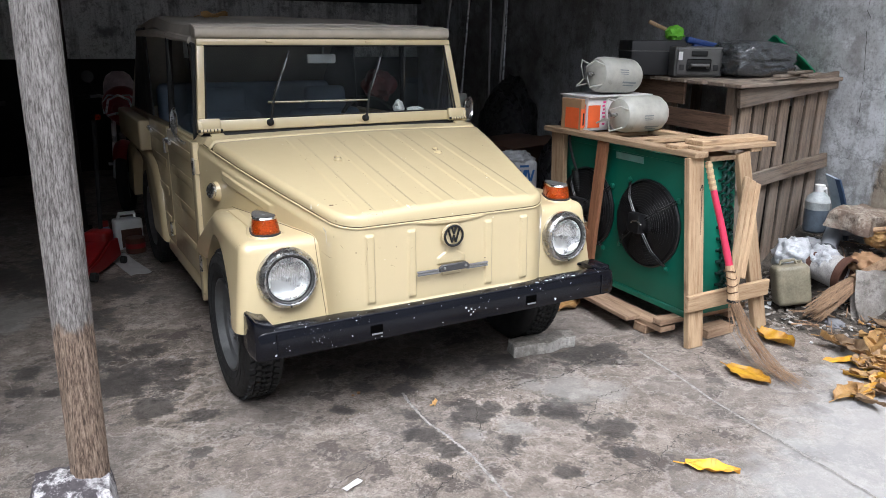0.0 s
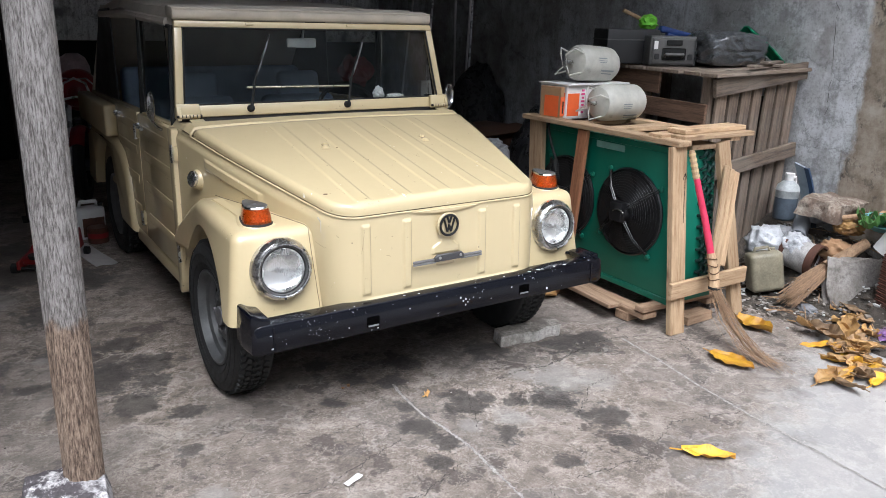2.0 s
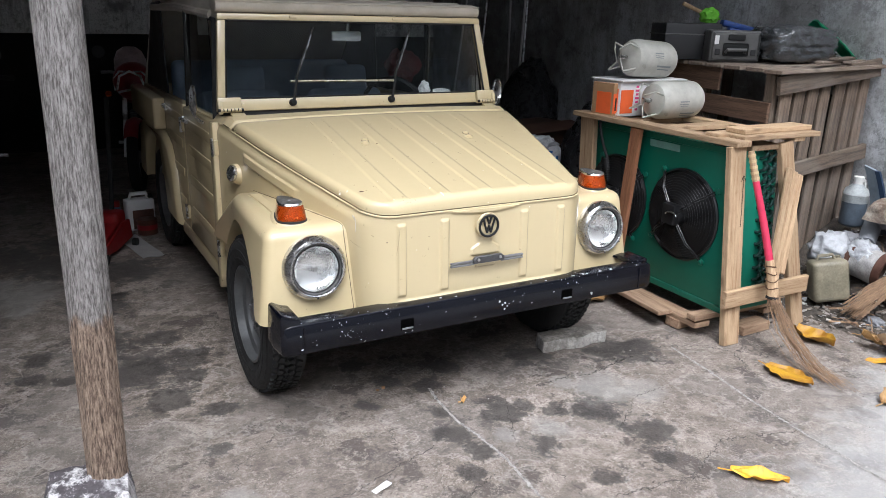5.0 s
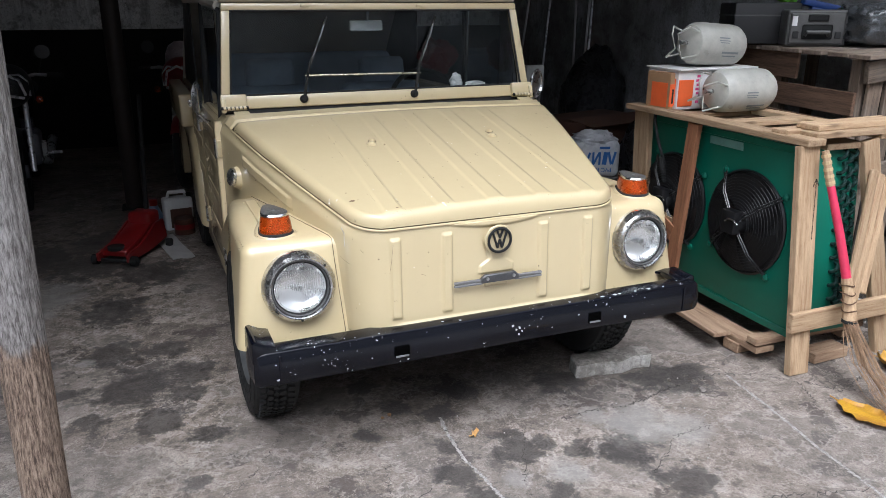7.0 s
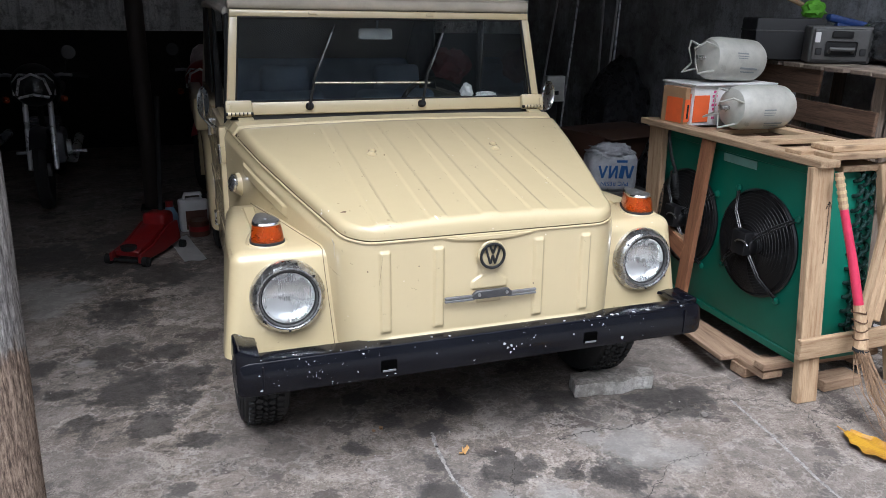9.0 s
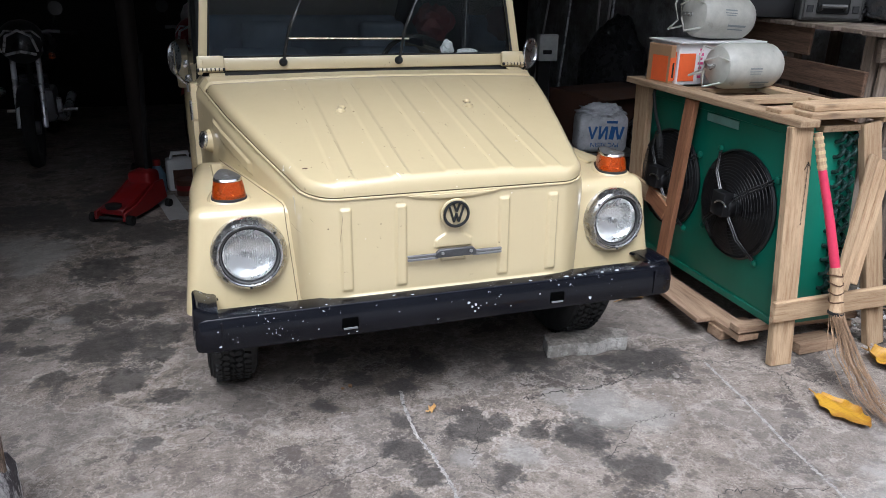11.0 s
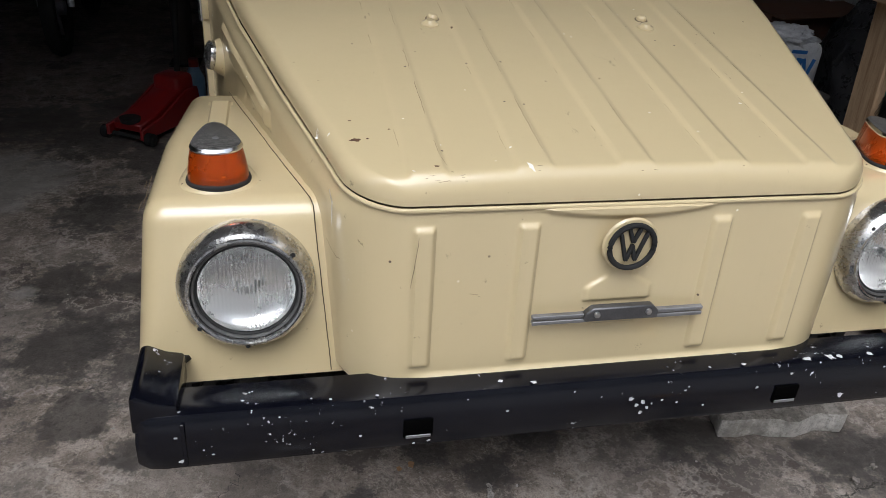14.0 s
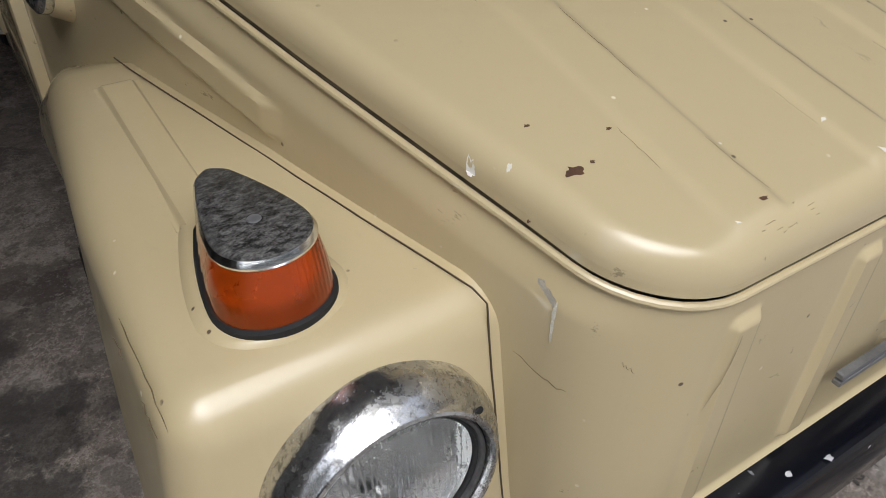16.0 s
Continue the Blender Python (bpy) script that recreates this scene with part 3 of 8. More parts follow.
tagged(wb, "dark wall with peeling white limewash", "wall", kind="structure")
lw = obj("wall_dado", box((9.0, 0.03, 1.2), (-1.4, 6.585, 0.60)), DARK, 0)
tagged(lw, "black lower part of the back wall", "wall", kind="structure")
# added out of view: cuts the light that reaches the left floor
ws_ = obj("wall_south", box((1.56, 0.18, 3.4), (-2.88, -0.48, 1.7)), WALL, 0)
tagged(ws_, "unseen rendered front wall, added to shade the left of the garage", "wall", kind="structure")
# added wall, never in view: its pale face bounces light into the garage
yd = obj("wall_yard", box((40, 0.3, 5.0), (0, -11.2, 2.45)), BOUNCE_WALL, 0)
tagged(yd, "unseen pale wall, added to bounce light into the garage", "wall", kind="structure")
# stand-in backdrop out of view, hides the sky from windscreen reflections
fc = obj("wall_facade", box((40, 0.3, 9.4), (0, -12.4, 4.65)), BACKDROP, 0)
tagged(fc, "unseen tall grey backdrop, added to block the sky in the windscreen", "wall", kind="structure")
# also out of view, added to keep light off the left interior
wl = obj("wall_west", box((0.18, 7.0, 3.9), (-3.75, 3.1, 1.95)), WALL, 0)
tagged(wl, "unseen rendered side wall, added to darken the left of the garage", "wall", kind="structure")
def roof_height(y):
    return 3.35 + 0.05 * (y + 0.35)


rf = grid(lambda u, v: (-3.9 + 7.1 * u, -0.35 + 7.1 * v, roof_height(-0.35 + 7.1 * v) + 0.018 * math.cos(u * 7.1 / 0.076 * 2 * math.pi)), 748, 6, thick=0.003)
tagged(obj("ceiling", rf, ROOFING), "dark corrugated roof sheets", "ceiling", kind="structure")

JOINT = plain("pale_mortar_joint", (0.36, 0.336, 0.312), 0.9, 0, 0.85, 30, 0.8)
CRACK = plain("dirt_filled_crack", (0.06, 0.054, 0.048), 0.95, 0, 0.3, 20)


def floor_line(pts, w, seed, steps=14):
    """A thin uneven ribbon lying on the floor."""
    rng = random.Random(seed)
    wob = 0.0022 if w > 0.005 else 0.0065
    fine = []
    for (x0, y0), (x1, y1) in zip(pts, pts[1:]):
        for k in range(steps * 3):
            t = k / (steps * 3)
            fine.append((x0 + (x1 - x0) * t + rng.gauss(0, wob), y0 + (y1 - y0) * t + rng.gauss(0, wob)))
    fine.append(pts[-1])
    bm = bmesh.new()
    vs = []
    for k, (x, y) in enumerate(fine):
        a, b = fine[max(0, k - 1)], fine[min(len(fine) - 1, k + 1)]
        d = Vector((b[0] - a[0], b[1] - a[1])).normalized()
        ww = w * (rng.uniform(0.45, 1.2) if w > 0.005 else rng.uniform(0.1, 0.75)) * (0.3 if k in (0, len(fine) - 1) else 1)
        z = floor_height(x, y) + 0.0028
        vs.append((bm.verts.new((x - d.y * ww, y + d.x * ww, z)), bm.verts.new((x + d.y * ww, y - d.x * ww, z))))
    for (a, b), (c, d) in zip(vs, vs[1:]):
        bm.faces.new((a, b, d, c))
    return bm


for n_, (pts, w, mat) in enumerate([([(-0.125, 0.20), (-0.138, 0.109), (-0.143, -0.083), (-0.120, -0.211), (-0.107, -0.371), (-0.125, -0.68), (-0.14, -1.6)], 0.0065, JOINT),
                                    ([(1.12, 0.10), (1.09, -0.196), (1.05, -0.438), (1.03, -0.70), (0.98, -1.6)], 0.0065, JOINT),
                                    ([(1.33, 0.02), (1.076, 0.123), (0.873, 0.095), (0.795, 0.082), (0.687, 0.048), (0.579, 0.025), (0.439, 0.043), (0.295, 0.026)], 0.0032, CRACK),
                                    ([(1.38, -0.06), (1.46, -0.18), (1.62, -0.12), (1.9, -0.16)], 0.003, CRACK),
                                    ([(0.15, 0.05), (-0.02, -0.30), (0.02, -0.62), (-0.1, -1.0)], 0.0018, CRACK),
                                    ([(1.02, -0.70), (0.7, -0.62), (0.42, -0.75), (0.1, -0.72)], 0.003, CRACK),
                                    ([(-0.3, -0.2), (-0.7, -0.35), (-1.2, -0.28)], 0.003, CRACK), ([(-0.62, -0.42), (-0.45, -0.22), (-0.40, -0.02)], 0.002, CRACK),
                                    ([(0.42, -0.38), (0.62, -0.22), (0.80, -0.20)], 0.002, CRACK), ([(-0.85, -0.55), (-0.62, -0.48), (-0.42, -0.55), (-0.2, -0.45)], 0.0035, CRACK),
                                    ([(-1.05, -0.1), (-0.82, 0.08), (-0.7, 0.3)], 0.0018, CRACK), ([(1.30, -0.2), (1.35, -0.06), (1.28, 0.02)], 0.003, CRACK)]):
    o = obj("trim", floor_line(pts, w, n_ + 3), mat)
    tagged(o, "uneven joint line in the concrete floor" if mat is JOINT else "hairline crack in the concrete floor", "joint" if mat is JOINT else "crack", kind="structure")


def grit_mesh(count, seed, lo, hi):
    """Loose crumbs of concrete and dirt lying about."""
    rng = random.Random(seed)
    verts, faces = [], []
    for _ in range(count):
        x, y = rng.uniform(-1.9, 2.6), rng.uniform(-1.7, 1.2)
        if -0.95 < x < 0.95 and 0.5 < y:
            continue
        r = lo + (hi - lo) * rng.random() ** 3
        z, n = floor_height(x, y) - r * 0.2, len(verts)
        verts += [(x + r * rng.uniform(0.6, 1.2) * math.cos(a), y + r * rng.uniform(0.6, 1.2) * math.sin(a), z) for a in (0.3, 1.9, 3.4, 4.9)]
        verts.append((x + r * rng.uniform(-0.3, 0.3), y + r * rng.uniform(-0.3, 0.3), z + r * rng.uniform(0.7, 1.2)))
        faces += [(n + k, n + (k + 1) % 4, n + 4) for k in range(4)]
    me = bpy.data.meshes.new("grit")
    me.from_pydata(verts, [], faces)
    return me


for count, seed, lo, hi, col in ((700, 5, 0.0015, 0.006, (0.36, 0.345, 0.32)), (420, 6, 0.0015, 0.006, (0.07, 0.06, 0.05))):
    me = grit_mesh(count, seed, lo, hi)
    me.materials.append(plain("loose_grit", col, 0.95, 0, 0.4, 60))
    tagged(new("grit", me), "loose crumbs of concrete and dirt on the floor", "grit", kind="stuff")

# upright crack in the east wall, and the black beam over the back wall
rng = random.Random(2)
crack = tube([(3.041, 0.40 + 0.06 * (k / 18) + rng.gauss(0, 0.006), 1.0 + 0.75 * k / 18) for k in range(19)], 0.0022, 5)
tagged(obj("trim", crack, CRACK), "thin upright crack in the rendered wall", "crack", kind="structure")
tagged(obj("beam", box((9.0, 0.10, 0.34), (-1.4, 6.53, 2.02), 0.01, 1), DARK), "black beam across the top of the back wall", "beam", kind="structure")

# ---- the car: nose towards -y, in its own frame, turned a little on its spot ----
car = thing("utility_car", "boxy cream-beige old utility car with canvas top, parked in the garage", "car", pose(0, 0, 0, 0, 0, 1.6))
SHIFT = 0.006
HOOD_W = [(0.0, 0.458), (0.15, 0.497), (0.40, 0.567), (0.70, 0.645), (1.06, 0.722)]
HOOD_LEN = 0.938
GAP_Z = [(0.0, 0.822), (0.15, 0.850), (0.6, 0.935), (1.06, 1.022)]
TOP_Z = [(0.0, 0.862), (0.15, 0.889), (0.6, 0.975), (1.06, 1.063)]
RIBS = (-0.35, -0.175, 0.0, 0.175, 0.35)


def flute(x, half, soft):
    """How far a pressed rib stands at the offset x from its middle, 0 to 1."""
    return 1 - smooth01(half - soft, half, abs(x))


def hood_point(u, v):
    """u across from -1 to 1, v from 0 (front lip) to 1 (rear)."""
    y = 0.012 + HOOD_LEN * v
    w = lerp(HOOD_W, y)
    r = 0.085
    if y < 0.012 + r:
        w -= r - math.sqrt(max(0.0, r * r - (0.012 + r - y) ** 2))
    x = w * u
    top = lerp(TOP_Z, y) + 0.014 * (1 - u * u)
    edge = lerp(GAP_Z, y) + 0.0118
    side = (1 - abs(u)) * w
    a = 1 - math.sqrt(max(0.0, 1 - max(0.0, 1 - side / 0.026) ** 2))
    f = 1 - math.sqrt(max(0.0, 1 - max(0.0, 1 - (y - 0.012) / 0.024) ** 2))
    drop = min(1.0, math.hypot(a, f))
    z = top + (edge - top) * drop
    rise = max(flute(x - c, 0.034, 0.010) for c in RIBS)
    z += (0.0037 - 0.0022 * y) * rise * smooth01(0.020, 0.040, y) * (1 - smooth01(0.86, 0.925, y)) * (1 - drop)
    z -= 0.010 * (1 - math.sqrt(max(0.0, 1 - max(0.0, 1 - (0.012 + HOOD_LEN - y) / 0.010) ** 2)))
    return Vector((x + SHIFT, y, z))


def hood_grid(u, v):
    uu = 2 * u - 1
    uu = math.copysign(1 - (1 - abs(uu)) ** 1.35, uu)
    return hood_point(uu, v ** 1.7)


hood = part("hood", grid(hood_grid, 260, 80), PAINT, car, "cream front lid with pressed ribs and paint chips")
for a_, b_ in ((lambda s: -1.0, lambda s: s ** 1.7), (lambda s: 1.0, lambda s: s ** 1.7), (lambda s: 2 * s - 1, lambda s: 0.0)):
    part("hood_lip", grid(lambda s, t, a_=a_, b_=b_: (lambda p: (p[0], p[1], p[2] - 0.0091 * t))(hood_point(a_(s), b_(s))), 60, 1), PAINT, car)


def on_hood(x, y):
    return hood_point((x - SHIFT) / lerp(HOOD_W, y), (y - 0.012) / HOOD_LEN)


def patch(x, y, r, seed, stretch=1.0):
    """A small ragged flake lying on the lid."""
    bm = bmesh.new()
    c = on_hood(x, y)
    mid = bm.verts.new((c.x, c.y, c.z + 0.0009))
    ring = []
    for k in range(18):
        a = 2 * math.pi * k / 18
        rr = r * (0.55 + 0.65 * abs(noise.noise((math.cos(a) * 1.7 + seed, math.sin(a) * 1.7, seed)))) * (1.4 if k % 5 == 0 else 1)
        q = on_hood(x + rr * math.cos(a) * stretch, max(0.02, y + rr * math.sin(a)))
        ring.append(bm.verts.new((q.x, q.y, q.z + 0.0006)))
    for k in range(18):
        bm.faces.new((mid, ring[k], ring[(k + 1) % 18]))
    return bm


RUST_SPOT = plain("bare_rust", (0.10, 0.05, 0.025), 0.9, 0, 0.5, 90)
FOOT_RING = plain("brown_foot_ring", (0.16, 0.12, 0.07), 0.8, 0, 0.4, 60)
WHITE_MARK = plain("white_scuff", (0.78, 0.75, 0.68), 0.6, 0, 0.2, 60)
for x, y, r, mat, st in ((-0.447, 0.140, 0.0065, RUST_SPOT, 1.6), (-0.427, 0.142, 0.0025, RUST_SPOT, 1.2), (-0.342, 0.045, 0.0030, RUST_SPOT, 1.6), (-0.388, 0.167, 0.002, RUST_SPOT, 2), (-0.451, 0.200, 0.002, RUST_SPOT, 2),
                         (-0.493, 0.136, 0.002, RUST_SPOT, 1.2), (-0.506, 0.202, 0.006, WHITE_MARK, 0.6), (-0.488, 0.173, 0.003, WHITE_MARK, 1), (-0.388, 0.037, 0.0022, WHITE_MARK, 1), (-0.197, 0.090, 0.003, WHITE_MARK, 1),
                         (-0.190, 0.034, 0.010, WHITE_MARK, 0.5), (-0.31, 0.11, 0.0016, WHITE_MARK, 1), (-0.20, 0.56, 0.007, RUST_SPOT, 0.5), (0.05, 0.33, 0.002, RUST_SPOT, 1.5), (0.10, 0.2, 0.0025, WHITE_MARK, 1), (0.31, 0.24, 0.0035, WHITE_MARK, 1.6)):
    part("rust_spot" if mat is RUST_SPOT else "scuff_mark", patch(x, y, r, x * 40 + y * 9, st), mat, hood)


# two small rest buffers that the folded windscreen lies on
for x, y in ((-0.233, 0.607), (0.263, 0.623)):
    kn = lathe([(0.0, 0.0115), (0.007, 0.0108), (0.0115, 0.007), (0.0125, 0.0), (0.0125, -0.004)], 20)
    kb = part("rest_buffer", kn, PAINT, hood, "small round cream buffer", at=Matrix.Translation(on_hood(x, y)) @ pose(0, 0, 0, 10.5, 0, 0))
    part("buffer_seat", lathe([(0.0125, 0.0014), (0.0150, 0.0012), (0.0158, -0.001)], 20), FOOT_RING, kb)


# front and flanks below the lid
def plan(s):
    """The nose seen from above, from the left rear round the front to the right rear."""
    half = abs(2 * s - 1)
    sign = -1 if s < 0.5 else 1
    corner = 0.085
    if half < 0.55:
        x, y = (HOOD_W[0][1] + 0.003 - corner) * half / 0.55, 0.0
    elif half < 0.65:
        a = (half - 0.55) / 0.10 * math.pi / 2
        y = corner * (1 - math.cos(a))
        x = lerp(HOOD_W, y) + 0.003 - corner * (1 - math.sin(a))
    else:
        y = corner + (1.09 - corner) * (half - 0.65) / 0.35
        x = lerp(HOOD_W, y) + 0.003
    return sign * x + SHIFT, y


def nose_point(s, t):
    x, y = plan(s)
    top = lerp(GAP_Z, y) - 0.003 + 0.0015 * (1 - smooth01(0.05, 0.2, y))
    bottom = 0.474 - 0.034 * smooth01(0.06, 0.25, y)
    z = bottom + (top - bottom) * t
    half = abs(2 * s - 1)
    sign = -1 if s < 0.5 else 1
    if half < 0.58:
        out = 0.0
        for c in (-0.35, -0.175, 0.175, 0.35):
            out = max(out, flute(x - c, 0.021, 0.009) * smooth01(0.518, 0.532, z) * (1 - smooth01(0.782, 0.795, z)))
        y -= 0.0078 * out
        y -= 0.010 * (1 - smooth01(0.495, 0.512, z)) * (1 - smooth01(0.48, 0.575, half))
        # pressed pad below the badge and the shallow swage under the lid
        pad = flute(x, 0.032 + 0.035 * (1 - smooth01(0.66, 0.69, z)), 0.012) * smooth01(0.634, 0.642, z) * (1 - smooth01(0.74, 0.76, z))
        y -= 0.006 * pad
        y -= 0.005 * flute(x, 0.045, 0.006) * flute(z - 0.598, 0.009, 0.005)
        y -= 0.008 * (1 - smooth01(0.13, 0.175, abs(x))) * smooth01(0.792, 0.804, z - 0.6 * x * x) * (1 - smooth01(0.816, 0.82, z))
        y += 0.012 * t
    else:
        y += 0.012 * t * (1 - smooth01(0.65, 0.75, half))
        k = y
        x += sign * 0.013 * smooth01(0.0, 0.045, top - z) * smooth01(0.58, 0.66, half)
        x -= sign * 0.045 * max(0.0, 0.76 - z) * (1 - smooth01(0.15, 0.5, k)) * smooth01(0.58, 0.66, half)
        # long pressed panel on the flank
        low = 0.801 + 0.2 * (k - 0.44)
        flank = smooth01(0.428, 0.440, k) * (1 - smooth01(0.82, 0.84, k)) * smooth01(0.0, 0.010, z - low) * (1 - smooth01(0.0, 0.008, z - low - 0.040))
        x += sign * 0.008 * flank
    return x, y, z


nose = part("nose_panel", grid(nose_point, 460, 130), PAINT, car, "cream pressed front panel with four upright ribs")
bead = [(lambda p: (p[0] * 1.002, p[1] - 0.001, p[2] - 0.001))(nose_point(i / 160, 1.0)) for i in range(161)]
part("seal_bead", tube(bead, 0.0042, 10), PAINT, car)
# brown tube behind the lid edge paints the shadowed groove
gap = [(lambda p: (p[0] * 0.986, p[1] + 0.011, p[2] + 0.002))(nose_point(i / 160, 1.0)) for i in range(161)]
part("lid_seal", tube(gap, 0.006, 6), plain("lid_gap_brown", (0.15, 0.112, 0.066), 0.9, 0, 0.5, 50), car, "brown tube painted for the shaded lid gap")
part("front_bulkhead", box((0.86, 0.9, 0.3), (0, 0.56, 0.60)), DARK, car)


# wings with the wheel openings
def wing(side):
    arch = [(0.56 + 0.375 * math.cos(radians(a)), 0.33 + 0.375 * math.sin(radians(a))) for a in range(200, 24, -8)]
    poly = [(0.108, 0.445), (0.150, 0.776), (0.45, 0.786), (0.72, 0.783), (0.88, 0.722), (1.10, 0.585), (1.165, 0.500)] + [(y, z) for y, z in reversed(arch) if z > 0.43 and y > 0.2] + [(0.19, 0.445)]
    outer = [Vector((side * 0.808, *p)) for p in poly[:7]]

    def shoulder(e):
        a, b = e.verts
        on = [min(range(7), key=lambda i: (v.co - outer[i]).length) for v in e.verts if min((v.co - o).length for o in outer) < 1e-4]
        if len(on) == 2:
            return abs(on[0] - on[1]) == 1
        return len(on) == 1 and on[0] == 1 and abs(a.co.x - b.co.x) > 0.1
    bm = prism(poly, side * 0.46, side * 0.808, 'X', 0.042, 8, shoulder)
    for v in bm.verts:
        if abs(v.co.x) > 0.7:
            v.co.x += side * (-0.008 + 0.125 * max(0.0, min(0.30, 0.74 - v.co.z)) * (1 - smooth01(0.30, 0.75, v.co.y)))
            v.co.x -= side * (0.030 * smooth01(0.30, 0.85, v.co.y) + 0.02 * smooth01(0.62, 1.0, v.co.y) * smooth01(0.5, 0.7, v.co.z))
    bmesh.ops.triangulate(bm, faces=[f for f in bm.faces if len(f.verts) > 4])
    return bm


def teardrop(scale_w, length, y0, n=64):
    """Outline of the lamp: broad and round in front, drawn out to a tail behind."""
    pts = []
    for i in range(n):
        a = 2 * math.pi * i / n
        c, s = math.cos(a), math.sin(a)
        y = y0 + length * (0.5 - 0.5 * c)
        k = (y - y0) / length
        w = scale_w * math.sqrt(1 - max(0.0, 1 - k / 0.30) ** 2.4) * (1 - 0.74 * max(0.0, (k - 0.26) / 0.74) ** 1.5) * (min(1.0, (1 - k) / 0.07) ** 0.5 if k < 1 else 0) if k > 0 else 0
        pts.append(((w if s > 0 else -w), y))
    return pts


def ring_loft(rings):
    bm = bmesh.new()
    vs = [[bm.verts.new(p) for p in r] for r in rings]
    n = len(rings[0])
    for A, B in zip(vs, vs[1:]):
        for i in range(n):
            bm.faces.new((A[i], A[(i + 1) % n], B[(i + 1) % n], B[i]))
    bm.faces.new(vs[0][::-1])
    bm.faces.new(vs[-1])
    bmesh.ops.remove_doubles(bm, verts=bm.verts, dist=0.0002)
    return bm


AMBER, ant, ab = glass_material("amber_lens", (0.95, 0.20, 0.02), 0.12)
ab.inputs["Transmission Weight"].default_value = 0.72
ab.inputs["Roughness"].default_value = 0.06
ab.inputs["Base Color"].default_value = (0.74, 0.105, 0.007, 1)
awave = tex(ant, "wave", 60, 2)
bump(ant, ab, awave.outputs["Fac"], 0.14, 0.002)
LENS, lnt, lb = glass_material("fluted_headlight_glass", (0.95, 0.96, 0.96), 0.03)
lw = tex(lnt, "noise", 40, 2)
bump(lnt, lb, lw.outputs["Fac"], 0.08, 0.002)
BRIGHT_CHROME = plain("bright_chrome", (0.86, 0.86, 0.86), 0.14, 1.0, 0.15, 50, 0.1)
OXIDE, oxn, oxb = nodes_of("oxidised_chrome")
ox1, ox2 = tex(oxn, "noise", 95, 12, 0.82, stretch=(1, 1.6, 1)), tex(oxn, "noise", 320, 4, 0.7)
oxc = ramp(oxn, ox1.outputs[0], (0.43, (0.028, 0.027, 0.026)), (0.50, (0.10, 0.097, 0.093)), (0.60, (0.21, 0.205, 0.195)))
oxn.links.new(mixc(oxn, ramp(oxn, ox2.outputs[0], (0.38, 0.6), (0.46, 0.0)), oxc, (0.06, 0.057, 0.053)), oxb.inputs["Base Color"])
oxb.inputs["Metallic"].default_value = 0.35
oxn.links.new(ramp(oxn, ox1.outputs[0], (0.4, 0.3), (0.6, 0.7)), oxb.inputs["Roughness"])
bump(oxn, oxb, ox2.outputs[0], 0.4, 0.001)
DARK_STEEL = plain("tarnished_ring", (0.17, 0.168, 0.165), 0.38, 0.7, 0.45, 40)
REFLECTOR = plain("silvered_reflector", (0.98, 0.98, 0.97), 0.26, 0.92, 0.03, 10, 0)


def fluted_lens():
    """Domed lamp glass with upright flutes pressed into it."""
    def f(u, v):
        a, r = 2 * math.pi * u, 0.0825 * v
        x, z = r * math.cos(a), r * math.sin(a)
        dome = 0.0165 + 0.0105 * (1 - v * v)
        wave = 0.0021 * math.cos(2 * math.pi * x / 0.0066) * (1 - smooth01(0.86, 0.98, v)) * (1 - 0.75 * smooth01(0.012, 0.03, -z) * (1 - smooth01(0.055, 0.07, -z)))
        return x, -(dome + wave), z
    return grid(f, 260, 44, True)


